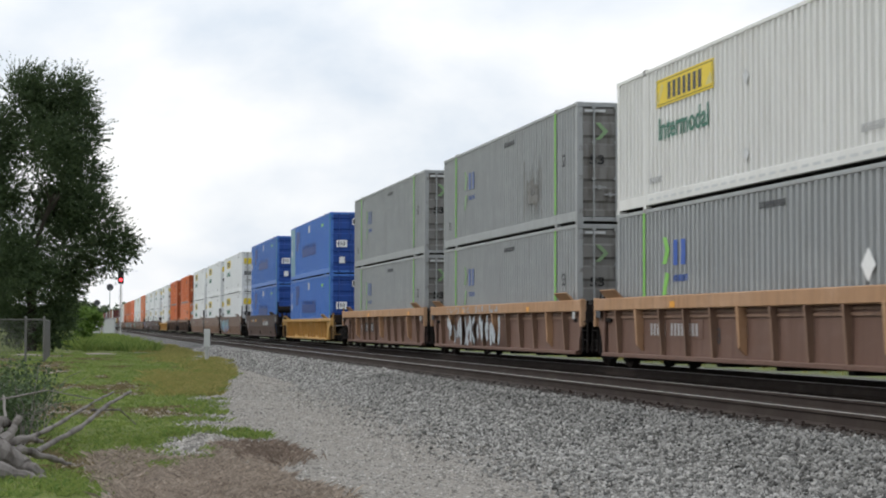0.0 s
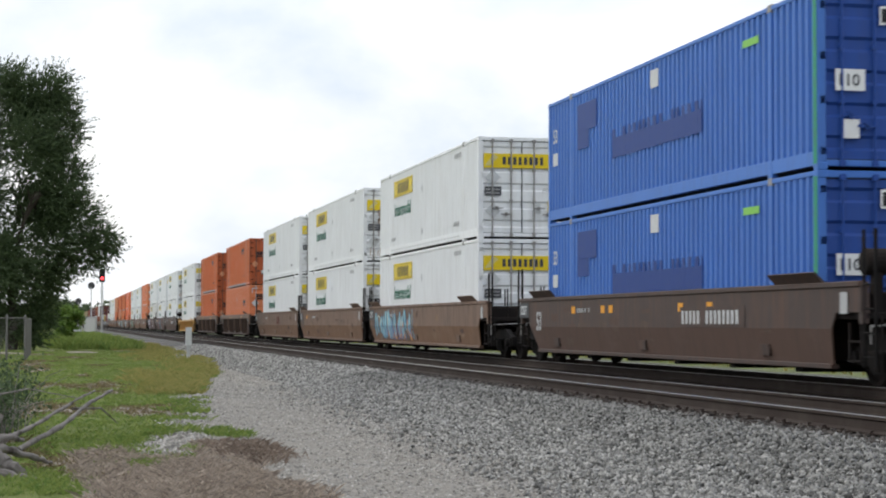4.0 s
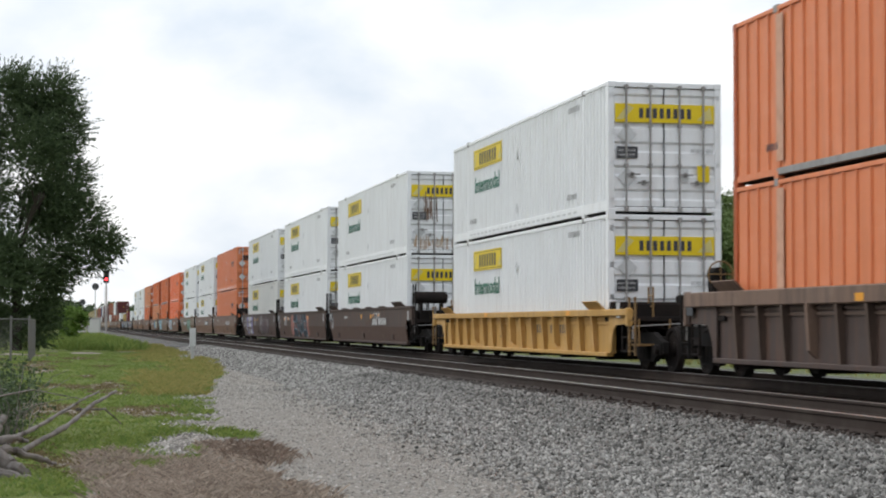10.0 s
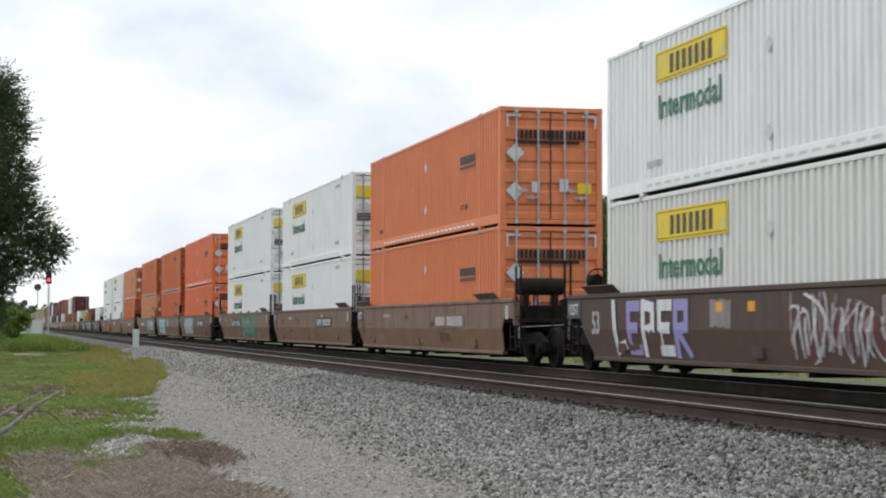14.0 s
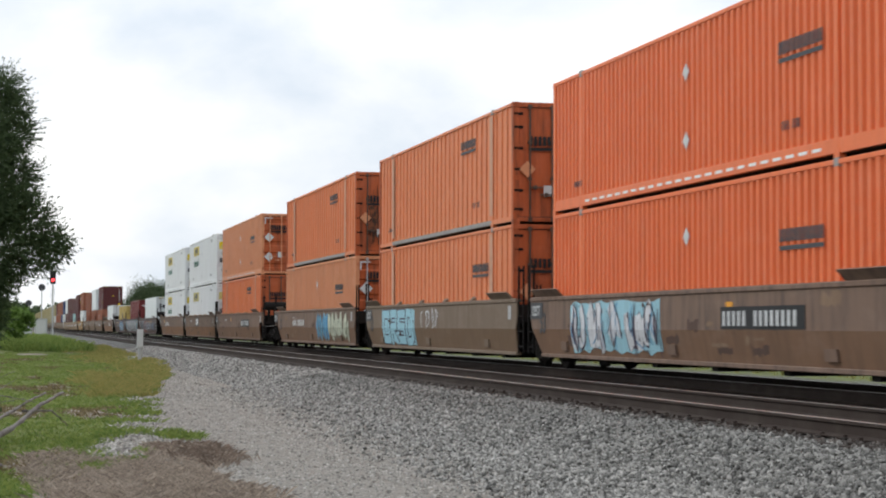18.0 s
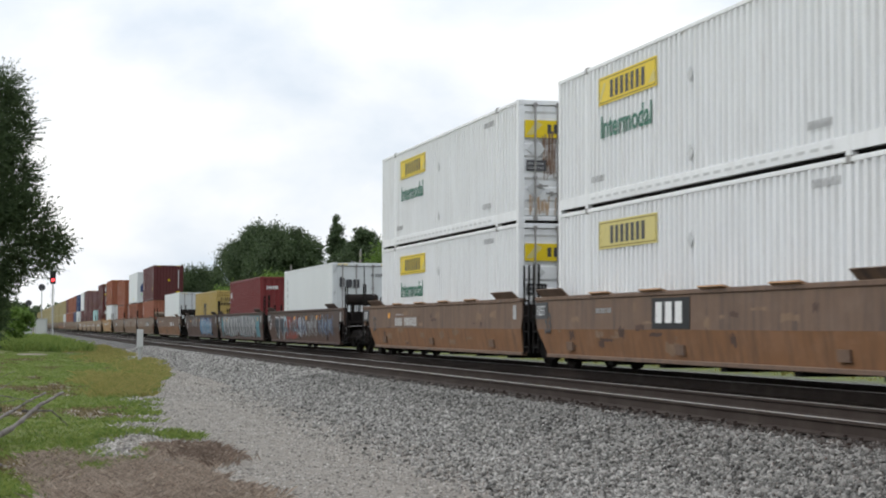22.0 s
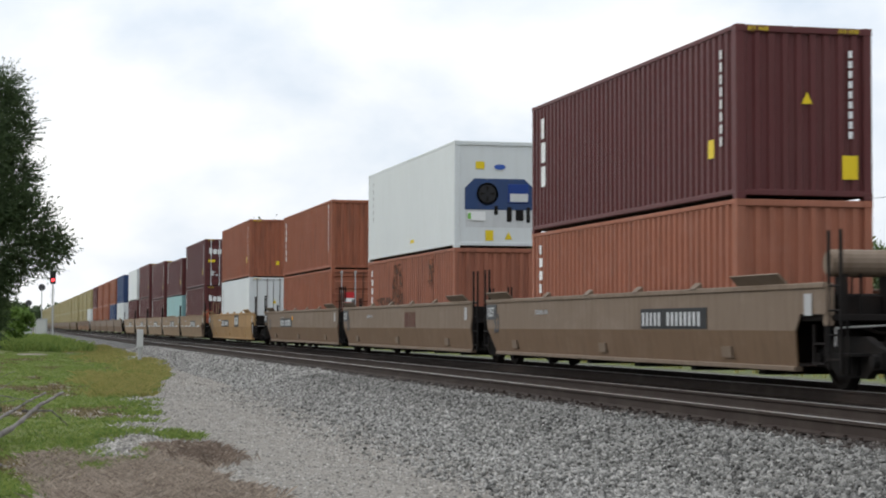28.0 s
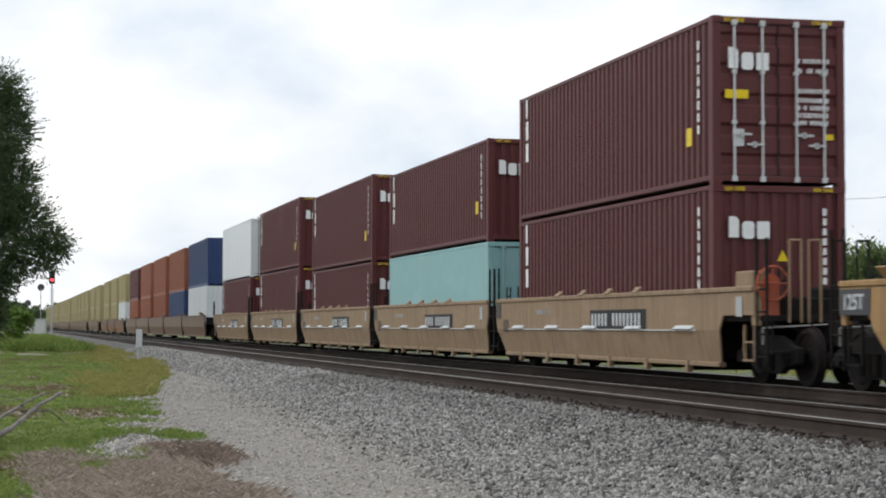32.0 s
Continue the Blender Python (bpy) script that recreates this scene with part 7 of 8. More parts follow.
crooked("branch", [(-0.1, 3.0, 0.15), (0.35, 4.2, 0.32), (0.75, 5.4, 0.52), (1.05, 6.6, 0.62)], 0.032, 0.012, 5)
crooked("branch", [(0.1, 3.2, 0.05), (0.6, 5.0, 0.22), (1.0, 6.6, 0.46), (1.32, 7.8, 0.58)], 0.04, 0.02, 6)
crooked("branch", [(0.75, 6.0, 0.4), (1.15, 7.2, 0.35), (1.4, 8.0, 0.10)], 0.02, 0.006, 7)
crooked("branch", [(-0.3, 2.0, 0.7), (0.2, 3.6, 0.75), (0.9, 5.2, 0.55)], 0.012, 0.005, 8)
crooked("branch", [(-0.5, 1.0, 0.1), (-0.2, 1.6, 0.45), (-0.25, 2.0, 0.75)], 0.03, 0.012, 9)


# bramble beside the stump
bramble = tagged(new("bramble"), "dark leggy bramble bush with bare twigs", "bush")
bramble.location = (-0.95, 25.5, ground_z(-0.95, 25.5))
rs = random.Random(19)
g = Geo()
for i in range(70):
    p = Vector((rs.uniform(-0.6, 0.5), rs.uniform(-2.0, 2.5), 0))
    way = Vector((rs.gauss(0, 0.4), rs.gauss(0, 0.4), 1)).normalized()
    for k in range(4):
        q = p + way * rs.uniform(0.2, 0.36)
        g.tube(p, q, 0.011 - 0.002 * k, 0.009 - 0.002 * k, 4, False)
        p, way = q, (way + Vector((rs.gauss(0, 0.5), rs.gauss(0, 0.5), rs.gauss(-0.1, 0.4)))).normalized()
tagged(part("twigs", g, DEADWOOD, bramble), kind="stuff")
crown("leaves", [(rs.uniform(-0.7, 0.4), rs.uniform(-2, 2.5), rs.uniform(0.15, 0.7), rs.uniform(0.2, 0.36)) for i in range(26)], L_DARK, 0.03, 2600, 91, bramble)
# ---- the train ----
BED = 0.46  # height of a well's floor over the rails
TRAIN, SPIN = [], []


def load(things, y):
    z = BED if len(things) > 1 else 0.39
    for c, h in things:
        TRAIN.append((c, y, z))
        z += h


def stack(y, *cs):
    load([(c, c_h) for c, c_h in cs], y)


def unit(y, **k):
    spin = [] if k.pop("turning", True) else None
    c = well_car(spin=spin, **k)
    TRAIN.append((c, y, 0.0))
    SPIN.extend(spin or [])
    return c


WI, OC, GC, BC = white_intermodal, orange_container, grey_container, blue_container
# three ribbed units with grey loads
RIB = dict(L=L53, style="ribbed", ribs=5, number_at=13.6, mat=W_ROSE, chord=W_CHORD, rib_mat=W_RIB, rail_mat=IRON_BROWN)
u = unit(22.63, label="red-brown ribbed well car with a tan top chord", lead="coupled", trail="joint", seed=1, **RIB)
stack(22.63, (GC(placard=True), HC), (WI(old=True), HC))
u = unit(42.10, label="red-brown ribbed well car with white spray paint", lead="shared", trail="joint", seed=2, number=False, **RIB)
for sd, y0, w0 in ((5, 14.4, 3.6), (6, 10.7, 3.6)):
    part("graffiti", wild_geo(sd, w0, 0.92, 9, 0.12, 0.34, 0.04), surface("dark_grey_spray", (0.12, 0.12, 0.125), 0.7), u, "grey sprayed outlines", at=on_flank(-1.524, y0, 0.34))
    part("graffiti", wild_geo(sd, w0, 0.92, 9, 0.12, 0.34, 0.0, 0.006), surface("pale_grey_wash", (0.42, 0.45, 0.47), 0.7, grime=0.6), u, "pale sprayed shapes", at=on_flank(-1.524, y0, 0.34))
    part("graffiti", wild_geo(sd + 9, w0, 0.25, 10, 0.03, 0.09), G_GREY, u, "grey sprayed shapes", at=on_flank(-1.536, y0, 1.28))
stack(42.10, (GC(), HC), (GC(smeared=True), HC))
unit(61.65, label="red-brown ribbed well car with a tan top chord", lead="shared", trail="coupled", seed=3, **RIB)
stack(61.65, (GC(), HC), (GC(), HC))
YEL = dict(L=L53, style="ribbed", mat=W_YELLOW, chord=W_YELLOW, rail_mat=W_YELDARK, cz=(1.13, 1.28))
unit(85.55, label="yellow ribbed well car, stained", lead="coupled", trail="coupled", seed=4, **YEL)
stack(85.55, (BC(), HC), (BC(pale_end=True), HC))
SM = dict(L=L53, style="smooth")
unit(109.1, label="dark brown smooth-sided well car", mat=W_DARK, lead="coupled", trail="coupled", brake=True, seed=5, **SM)
stack(109.1, (BC(), HC), (BC(), HC))
u = unit(132.9, label="brown smooth-sided well car with bright graffiti", mat=W_BROWN, lead="coupled", trail="joint", seed=6, number=False, **SM)
graffiti(u, 21, 15.9, 7.2, G_LIGHT, G_BLUE, n=5, shade=G_CREAM)
graffiti(u, 31, 14.2, 5.4, G_ORANGE, G_VIOLET, n=3, h=0.7)
stack(132.9, (WI(), HC), (WI(), HC))
unit(153.0, label="brown smooth-sided well car", mat=W_BROWN, lead="shared", trail="joint", seed=7, number=False, **SM)
stack(153.0, (WI(), HC), (WI(dirty=3), HC))
u = unit(172.5, label="brown smooth-sided well car with a faded stencil", mat=W_BROWN, lead="shared", trail="coupled", seed=8, number=False, **SM)
part("emblem", bold_bars(1.5, 0.42, 0.5, 0.5), surface("faded_maroon_stencil", (0.13, 0.05, 0.04), 0.7), u, "faded maroon bars", at=on_flank(-1.51, 7.6, 0.92))
stack(172.5, (WI(), HC), (WI(), HC))
# Plates darker than the ribs: the recesses' shade is given as paint colour.
DRIB = dict(L=L53, style="ribbed", mat=W_DARK, chord=W_BROWN, rib_mat=W_SCUFF, rail_mat=IRON)
unit(196.6, label="dark brown ribbed well car", lead="coupled", trail="coupled", seed=9, number=False, **DRIB)
stack(196.6, (OC(), HC), (OC("plate"), HC))
unit(220.2, label="dark brown ribbed well car", lead="coupled", trail="coupled", seed=10, number=False, **DRIB)
stack(220.2, (OC("plate", bright=False), HC), (OC("plate", bright=False), HC))
unit(244.0, label="yellow ribbed well car, stained", lead="coupled", trail="coupled", brake=True, seed=11, **YEL)
stack(244.0, (WI(), HC), (WI(), HC))
u = unit(267.9, label="dark brown smooth-sided well car with white scrawls", mat=W_DARK, lead="coupled", trail="joint", brake=True, seed=12, tabs="plates", **SM)
part("graffiti", stroke_mesh(41, 2.0, 0.5, 6, 0.04), G_WHITE, u, "thin white scrawl", at=on_flank(-1.512, 6.0, 0.92))
stack(267.9, (WI(), HC), (WI(dirty=7), HC))
u = unit(287.5, label="dark brown smooth-sided well car with black and blue graffiti", mat=W_DARK, lead="shared", trail="joint", seed=13, number=False, **SM)
part("graffiti", folded(lambda: cloud_geo(52, 6.9, TOPZ - LOWZ - 0.03), LOWZ + 0.01), surface("dull_pink_spray", (0.33, 0.15, 0.125), 0.7, grime=0.9), u, "dull pink sprayed background", at=Matrix.Translation((0, 11.4, 0)))
sprayed_word(u, "ZNAD", 10.4, 5.2, surface("deep_navy_spray", (0.022, 0.033, 0.05), 0.6, grime=0.3), G_LIGHT, 0.36)
part("graffiti", stroke_mesh(47, 1.2, 0.45, 6, 0.05), G_WHITE, u, "thin white scrawl", at=on_flank(-1.512, 14.2, 0.92))
stack(287.5, (WI(), HC), (WI(), HC))
u = unit(307.0, label="dark brown smooth-sided well car with white outline graffiti", mat=W_DARK, lead="shared", trail="coupled", seed=14, number=False, **SM)
sprayed_word(u, "LEPER", 15.3, 4.2, [G_WHITE, G_VIOLET, G_WHITE, G_WHITE, G_VIOLET], W_LOWDARK, 0.2)
part("graffiti", folded(lambda: cloud_geo(63, 0.9, 0.5), 0.9), surface("thin_grey_wash", (0.24, 0.22, 0.22), 0.7, grime=0.9), u, "faded pale smear", at=Matrix.Translation((0, 10.2, 0)))
graffiti(u, 71, 7.0, 4.6, surface("dark_red_spray", (0.12, 0.045, 0.05), 0.7, grime=0.5), G_WHITE, n=4)
stack(307.0, (WI(old=True), HC), (WI(), HC))
unit(331.3, label="brown smooth-sided well car", mat=W_BROWN, lead="coupled", trail="joint", brake=True, seed=15, **SM)
stack(331.3, (OC(), HC), (OC(), HC))
unit(350.8, label="brown smooth-sided well car", mat=W_BROWN, lead="shared", trail="joint", seed=16, **SM)
stack(350.8, (WI(), HC), (WI(), HC))
u = unit(370.7, label="sandy brown smooth-sided well car with green graffiti", mat=W_SAND, lead="shared", trail="coupled", seed=17, number_at=12.2, **SM)
graffiti(u, 81, 8.1, 4.6, G_GREEN, surface("pale_green_spray", (0.44, 0.54, 0.47), 0.6, grime=0.3), under=G_GREEN, n=3, thick=0.44)
stack(370.7, (WI(), HC), (WI(), HC))
u = unit(394.6, label="brown smooth-sided well car with pale blue graffiti", mat=W_BROWN, lead="coupled", trail="joint", seed=18, **SM)
graffiti(u, 91, 14.2, 5.4, G_WHITE, surface("deep_plum_spray", (0.07, 0.05, 0.08), 0.6), under=G_LIGHT, n=4, shade=G_BLUE, thick=0.36)
stack(394.6, (OC(vivid=True), HC), (OC(vivid=True), HC))
u = unit(414.05, label="brown smooth-sided well car with pale blue graffiti", mat=W_SAND, lead="shared", trail="joint", seed=19, number=False, **SM)
part("graffiti", folded(lambda: cloud_geo(101, 4.7, TOPZ - LOWZ - 0.03), LOWZ + 0.01), G_LIGHT, u, "pale blue sprayed background", at=Matrix.Translation((0, 14.6, 0)))
sprayed_word(u, "ORSD", 14.5, 4.5, G_LIGHT, surface("deep_plum_spray", (0.07, 0.05, 0.08), 0.6), 0.24)
part("graffiti", stroke_mesh(45, 2.2, 0.5, 6, 0.05), G_WHITE, u, "thin white scrawl", at=on_flank(-1.512, 9.0, 0.9))
stack(414.05, (OC("plate", bright=False, low=True), HC), (OC("plate", bright=False), HC))
u = unit(434.4, label="brown smooth-sided well car with blue and cream graffiti", mat=W_BROWN, lead="shared", trail="coupled", seed=20, number_at=12.9, **SM)
graffiti(u, 111, 6.9, 2.6, G_BLUE, G_LIGHT, n=3, thick=0.36)
graffiti(u, 121, 4.3, 4.2, G_CREAM, surface("olive_spray", (0.20, 0.24, 0.17), 0.6), n=5, thick=0.38)
stack(434.4, (OC(old=True), HC), (OC("plate", bright=False, dirty=9), HC))
unit(458.75, label="brown smooth-sided well car with a brake stand", mat=W_BROWN, lead="coupled", trail="joint", brake=True, seed=21, tabs="plates", **SM)
stack(458.75, (OC("plate"), HC), (OC(old=True, bright=False), HC))
u = unit(478.0, label="rusty brown smooth-sided well car", mat=W_RUST, lead="shared", trail="joint", seed=22, number=False, **SM)
part("emblem", panel(1.9, 0.55), BLACK, u, "black panel", at=on_flank(-1.51, 9.6, 0.9))
part("emblem", bold_bars(1.5, 0.38, 0.9, 0.45), D_WHITE, u, "bold white bars", at=on_flank(-1.516, 9.4, 1.0))
stack(478.0, (WI(sign=False), HC), (WI(), HC))
unit(497.4, label="rusty brown smooth-sided well car", mat=W_RUST, lead="shared", trail="coupled", seed=23, number_at=13.1, **SM)
stack(497.4, (WI(), HC), (WI(dirty=11), HC))

# forty-foot loads in longer wells sit in the middle of them
IN = (L53 - L40) / 2
u = unit(523.27 - IN, label="dark brown well car covered in graffiti", mat=W_DARK, lead="coupled", trail="joint", brake=True, seed=24, number=False, **SM)
full = TOPZ - LOWZ - 0.03
SLATE = surface("slate_blue_spray", (0.10, 0.15, 0.24), 0.6, grime=0.5)
DULL_RED = surface("dark_rust_spray", (0.24, 0.06, 0.045), 0.7, grime=0.7)
for sd, grow, lift, m, lab in ((131, 0.06, 0.002, G_WHITE, "white outline of rounded shapes"), (131, 0.0, 0.006, G_BLACK, "black rounded sprayed shapes")):
    part("graffiti", folded(lambda: hearts_geo(sd, 3.0, full, 2, grow, lift), LOWZ + 0.01), m, u, lab, at=Matrix.Translation((0, 15.0, 0)))
part("graffiti", folded(lambda: cloud_geo(141, 3.6, full * 0.9), LOWZ + 0.01), DULL_RED, u, "dull red sprayed field", at=Matrix.Translation((0, 12.1, 0)))
for sd, y0, w0, n0, m in ((142, 12.1, 3.6, 8, G_BLACK), (143, 12.3, 4.0, 5, G_LIGHT), (144, 8.5, 2.2, 8, SLATE), (145, 8.3, 2.0, 5, G_WHITE), (146, 6.0, 2.4, 8, G_GREY), (147, 3.4, 3.4, 12, SLATE), (148, 3.2, 3.0, 5, G_GREY)):
    part("graffiti", folded(lambda: wild_geo(sd, w0, full * 0.85, n0 * 2, 0.04, 0.13, 0.0, 0.008), LOWZ + 0.12), m, u, "thin sprayed lines", at=Matrix.Translation((0, y0, 0)))
c = box40("white refrigerated container with plain doors", P_REEFER, HC, "smooth", "doors", GREYROD)
maroon_details(c, False, ink=D_DARK)
upright_bars(c, D_FAINT, L40 - 0.9, 2.3, 6)
stack(523.27, (c, HC))
u = unit(543.4 - IN, label="dark brown well car with silver graffiti", mat=W_DARK, lead="shared", trail="joint", seed=25, number=False, **SM)
part("graffiti", folded(lambda: cloud_geo(160, 15.6, TOPZ - LOWZ - 0.03), LOWZ + 0.01), surface("dull_teal_spray", (0.11, 0.24, 0.28), 0.7, grime=0.9), u, "dull teal sprayed background", at=Matrix.Translation((0.002, 15.7, 0)))
graffiti(u, 161, 14.7, 13.4, surface("bright_silver_spray", (0.40, 0.41, 0.42), 0.5, grime=0.3), G_BLACK, thick=0.5, under=surface("grey_silver_spray", (0.27, 0.28, 0.29), 0.6, grime=0.4), n=7)
c = box40("maroon corrugated freight container", P_RED)
face(c, "emblem", bars_mesh("wd", 0.6, 0.16), D_WHITE, -0.9, 2.3, "white lettering bars", lift=0.012)
flank(c, "emblem", panel(0.5, 0.28), D_PALE, W40, L40 - 0.4, 2.0)
face(c, "number_marking", column(7, 0.07, 0.12, 0.18), D_WHITE, 0.85, 2.4, "", lift=0.01)
stack(543.4, (c, HC))
u = unit(562.4 - IN, label="dark brown well car with blue and white graffiti", mat=W_DARK, lead="shared", trail="coupled", seed=26, number=False, **SM)
graffiti(u, 171, 8.4, 6.6, G_BLUE, G_WHITE, under=surface("navy_spray", (0.05, 0.09, 0.2), 0.7, grime=0.6), n=6)
part("graffiti", stroke_mesh(49, 3.0, 0.55, 8, 0.06), G_GREY, u, "grey scrawl", at=on_flank(-1.512, 13.0, 0.9))
c = box40("yellow-tan corrugated freight container", P_TAN, STD, "ribs", "doors", P_TAN)
for y0 in (6.9, 6.35, 5.85):
    flank(c, "emblem", panel(0.3, 1.15), BLACK, W40, y0, 0.55, "black lettering bar")
flank(c, "emblem", panel(1.35, 0.2), BLACK, W40, 6.9, 1.7)
face(c, "emblem", bars_mesh("m1", 0.5, 0.2), BLACK, -0.95, 2.0, "black lettering bars", lift=0.05)
face(c, "emblem", bars_mesh("m2", 0.5, 0.16), BLACK, -0.95, 1.75, "", lift=0.05)
face(c, "number_marking", bars_mesh("m3", 0.8, 0.09), D_DARK, 0.2, 1.9, "", lift=0.05)
face(c, "notice", shared("disc", lambda: Geo().turned([(0, 0.001), (0, 0.15), (0.004, 0.15)], 14, "z")), D_WHITE, -0.3, 1.9, "round white sticker", lift=0.05)
stack(562.4, (c, STD))
unit(586.3 - IN, label="brown smooth-sided well car", mat=W_RUST, lead="coupled", trail="coupled", brake=True, seed=27, **SM)
c = box40("white refrigerated container with plain doors", P_REEFER, HC, "smooth", "doors", GREYROD)
upright_bars(c, D_FAINT, L40 - 0.9, 2.3, 6)
maroon_details(c, False, emblem=False)
stack(586.3, (c, HC))

unit(610.0 - IN, label="sandy brown smooth-sided well car with a brake stand", mat=W_SAND, lead="coupled", trail="joint", brake=True, seed=28, **SM)
c1 = box40("faded red-brown corrugated freight container", P_SALMON, STD)
upright_bars(c1, D_WHITE, L40 - 0.6, 2.1, 6)
c2 = box40("maroon corrugated freight container", P_MAROON)
maroon_details(c2, False, emblem=False)
upright_bars(c2, D_WHITE, L40 - 0.75, 2.1, 3, 0.4, 0.45)
stack(610.0, (c1, STD), (c2, HC))
u = unit(629.77 - IN, label="sandy brown smooth-sided well car", mat=W_SAND, lead="shared", trail="joint", seed=29, number=False, **SM)
part("emblem", bars_mesh("ttxr", 1.5, 0.42), surface("faded_maroon_stencil", (0.13, 0.05, 0.04), 0.7), u, "faded maroon bars", at=on_flank(-1.51, 7.0, 0.92))
c1 = box40("rust-brown corrugated freight container with black soot stains", P_BROWN_SOOT, STD)
upright_bars(c1, D_WHITE, L40 - 0.6, 2.1, 6)
SOOT = surface("black_soot", (0.03, 0.026, 0.024), 0.85, grime=0.8, dirt=(0.12, 0.05, 0.035))
for y0, z0, w0, h0, sd in ((8.2, 0.9, 1.6, 1.5, 4), (10.9, 0.5, 3.0, 0.9, 5), (3.2, 1.6, 0.7, 0.8, 6), (5.4, 0.4, 0.4, 0.7, 7)):
    flank(c1, "soot_smear", spots_geo(sd, w0, h0, int(26 * w0 * h0) + 8, 0.05, 0.30), SOOT, W40, y0, z0, "black soot smear", 0.012)
    flank(c1, "soot_streaks", drips_geo(sd, w0, h0, int(14 * w0)), SOOT, W40, y0, z0 - 0.2, "black soot streaks", 0.014)
c2 = box40("white refrigerated container with a dark blue machine end", P_REEFER, HC, "smooth", "machine")
reefer_end(c2)
upright_bars(c2, D_FAINT, L40 - 0.8, 2.45, 6, 0.16, 0.14)
flank(c2, "notice", panel(0.5, 0.1), D_YELLOW, W40, L40 - 6.6, 0.35)
stack(629.77, (c1, STD), (c2, HC))
unit(649.2 - IN, label="sandy brown smooth-sided well car", mat=W_SAND, lead="shared", trail="coupled", seed=30, number_at=13.1, **SM)
c1 = box40("rust-brown freight container with a red sign on its doors", P_BROWN, STD, "ribs", "doors", D_FAINT)
face(c1, "notice", panel(0.36, 0.44), D_RED, -0.72, 1.3, "red sign", lift=0.06)
face(c1, "notice", panel(0.36, 0.14), D_WHITE, -0.72, 1.38, "", lift=0.066)
for k in range(3):
    face(c1, "number_marking", bars_mesh("bn%d" % k, 0.7, 0.1), D_WHITE, 0.25, 1.2 + 0.22 * k, "", lift=0.06)
c2 = box40("rust-brown corrugated freight container", P_BROWN, STD)
upright_bars(c2, D_WHITE, L40 - 0.6, 2.1, 6)
face(c2, "number_marking", column(9, 0.07, 0.11, 0.15), D_WHITE, 0.75, 2.2, "", lift=0.01)
flank(c2, "number_marking", column(9, 0.09, 0.14, 0.2), D_WHITE, W40, 0.72, 2.3)
stack(649.2, (c1, STD), (c2, STD))
u = unit(673.16 - IN, label="tan smooth-sided well car", mat=W_TAN, lead="coupled", trail="coupled", seed=31, number_at=11.6, **SM)
em = part("emblem", panel(1.75, 0.62), BLACK, u, "black panel", at=on_flank(-1.51, 5.7, 0.88))
part("emblem", bold_bars(1.5, 0.38, 0.9, 0.45), D_PALE, em, "bold pale bars", at=pose(0.12, 0.12, 0.006))
c1 = box40("white refrigerated container with plain doors", P_REEFER, HC, "smooth", "doors", GREYROD)
upright_bars(c1, D_FAINT, L40 - 0.8, 2.3, 6, 0.24, 0.2)
maroon_details(c1, False, emblem=False)
c2 = box40("rust-brown corrugated freight container", P_BROWN, HC)
maroon_details(c2, False, emblem=False, small=True)
stack(673.16, (c1, HC), (c2, HC))

LED = dict(L=L40, style="ledge", mat=W_LEDGE)
TEX = "maroon corrugated freight container with a white emblem"


def maroon(doors=False, H=HC):
    c = box40(TEX, P_MAROON, H, "ribs", "doors" if doors else "front", D_PALE if doors else None)
    maroon_details(c, doors, H)
    upright_bars(c, D_WHITE, L40 - 0.55, H - 0.5, 3, 0.26, 0.42)
    return c


unit(694.8, label="tan short well car with pale ledges", lead="coupled", trail="joint", seed=32, brake=True, **LED)
stack(694.8, (maroon(), HC), (maroon(True), HC))
unit(709.9, label="tan short well car with pale ledges", lead="shared", trail="joint", seed=33, **LED)
stack(709.9, (box40("faded teal container with a teal door end", P_TEAL, STD, "smooth", "doors", P_TEAL), STD), (maroon(H=STD), STD))
unit(725.0, label="tan short well car with pale ledges", lead="shared", trail="joint", seed=34, **LED)
stack(725.0, (maroon(H=STD), STD), (maroon(), HC))
unit(740.6, label="tan short well car with pale ledges", lead="shared", trail="joint", seed=35, **LED)
stack(740.6, (maroon(), HC), (maroon(), HC))
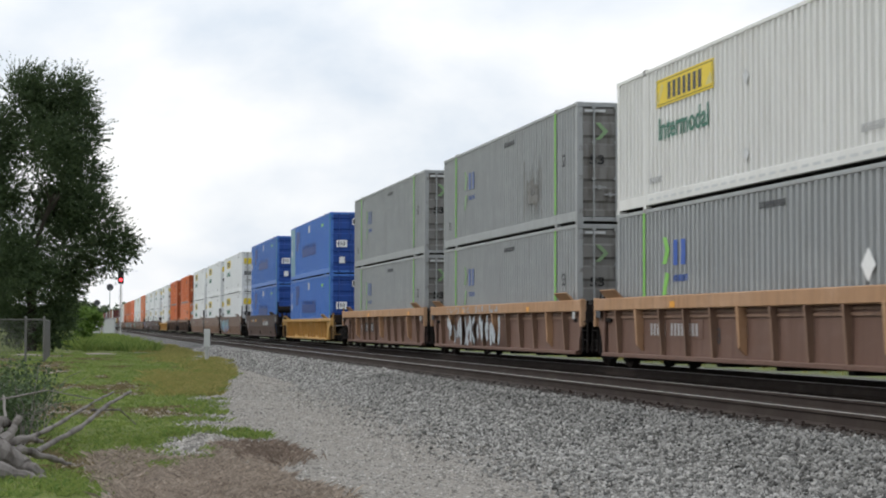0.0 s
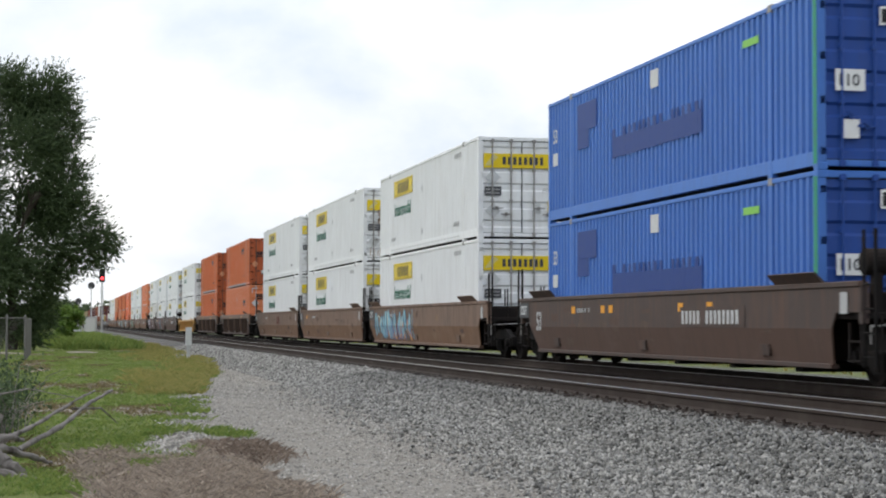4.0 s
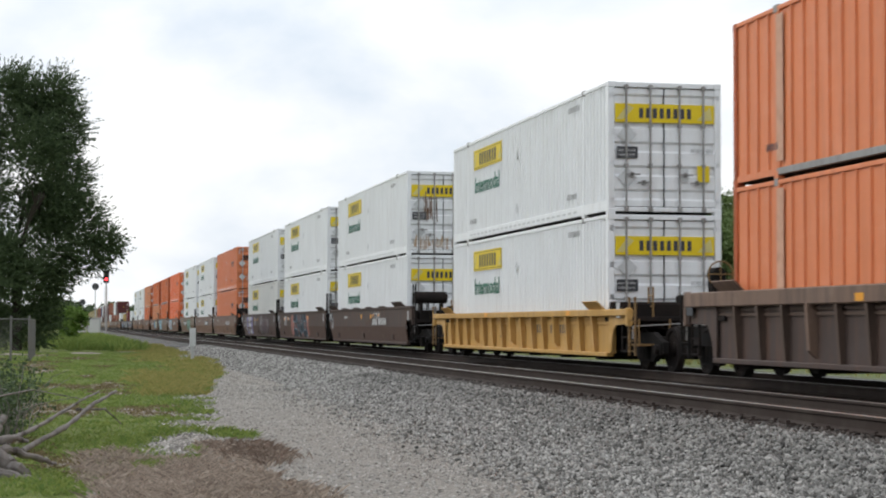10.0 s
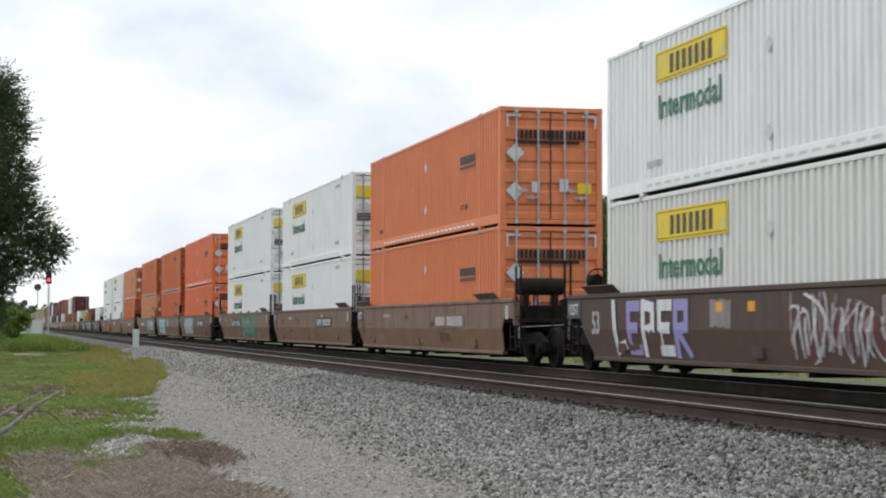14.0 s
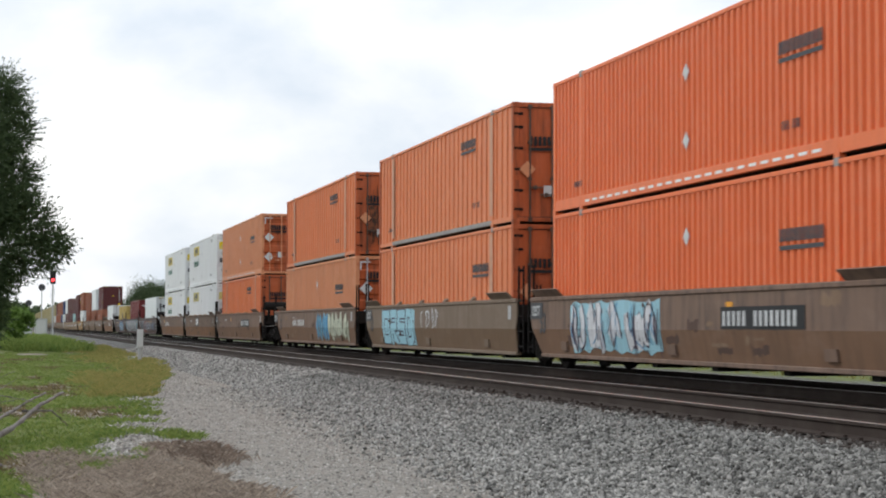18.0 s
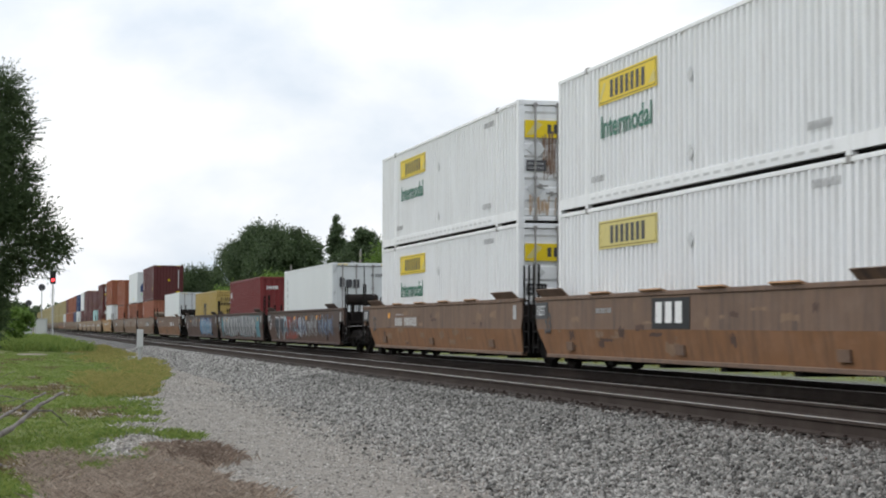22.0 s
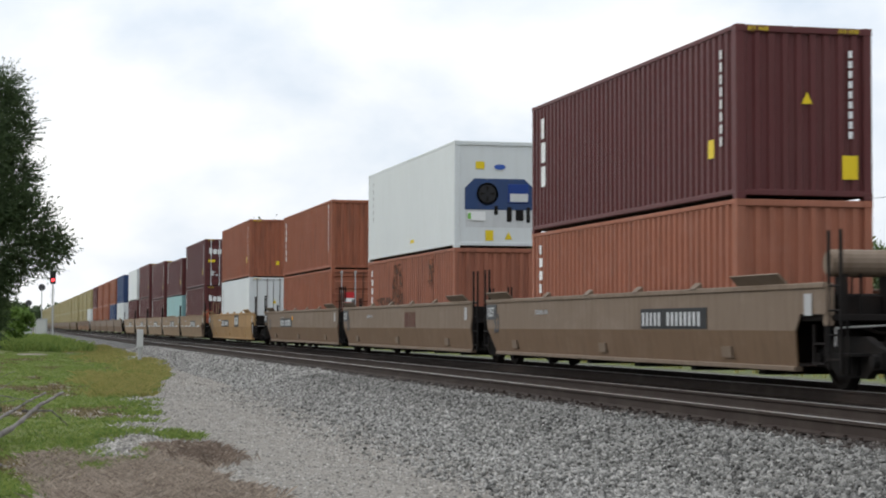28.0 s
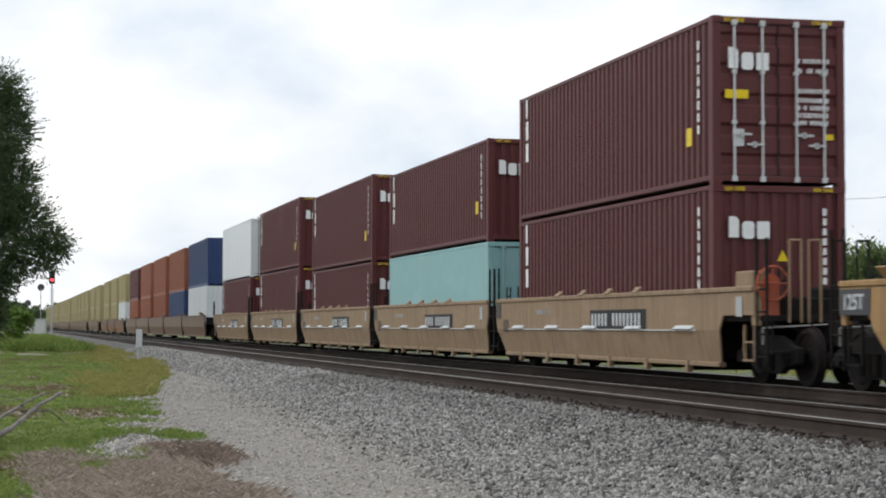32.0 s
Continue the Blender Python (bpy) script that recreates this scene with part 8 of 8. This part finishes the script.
unit(756.2, label="tan short well car with pale ledges", lead="shared", trail="coupled", seed=36, **LED)
stack(756.2, (maroon(), HC), (box40("white refrigerated container with plain doors", P_REEFER, HC, "smooth", "doors", GREYROD), HC))

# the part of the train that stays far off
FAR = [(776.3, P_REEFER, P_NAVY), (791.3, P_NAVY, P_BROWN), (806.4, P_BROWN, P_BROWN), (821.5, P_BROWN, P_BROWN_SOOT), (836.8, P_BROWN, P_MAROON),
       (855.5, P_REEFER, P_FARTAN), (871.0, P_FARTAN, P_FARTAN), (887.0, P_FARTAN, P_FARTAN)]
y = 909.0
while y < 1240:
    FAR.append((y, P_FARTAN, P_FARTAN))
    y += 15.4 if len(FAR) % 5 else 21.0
TONE = {P_REEFER: "white", P_NAVY: "navy blue", P_BROWN: "rust-brown", P_BROWN_SOOT: "sooty brown", P_MAROON: "maroon", P_FARTAN: "hazy yellow"}
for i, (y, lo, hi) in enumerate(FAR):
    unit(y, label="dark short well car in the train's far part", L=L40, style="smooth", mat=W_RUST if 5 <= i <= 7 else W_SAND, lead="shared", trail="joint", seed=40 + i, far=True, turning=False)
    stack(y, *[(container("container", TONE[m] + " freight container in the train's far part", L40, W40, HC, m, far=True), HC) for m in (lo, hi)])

SPEED = [(0.0, 20.55), (8.0, 20.55), (17.0, 20.95), (32.0, 20.95)]


def travelled(t):
    way = 0.0
    for (t0, v0), (t1, v1) in zip(SPEED[:-1], SPEED[1:]):
        d = min(max(t - t0, 0.0), t1 - t0)
        way += v0 * d + (v1 - v0) / (t1 - t0) * d * d / 2
    return way


def motions():
    """The train rolls towards the camera and past it; its wheels turn."""
    times = [0.0, 0.4] + [float(k) for k in range(1, 32)] + [31.6, 32.0]
    for thing, y, z in TRAIN:
        walk(thing, [(t, pose(TRACK_X, y - travelled(t), z)) for t in times])
    for w in SPIN[:44]:
        at = w.matrix_basis.translation.copy()
        walk(w, [(k / 30, Matrix.Translation(at) @ Matrix.Rotation(travelled(k / 30) / 0.457, 4, "X")) for k in range(961)])

motions()
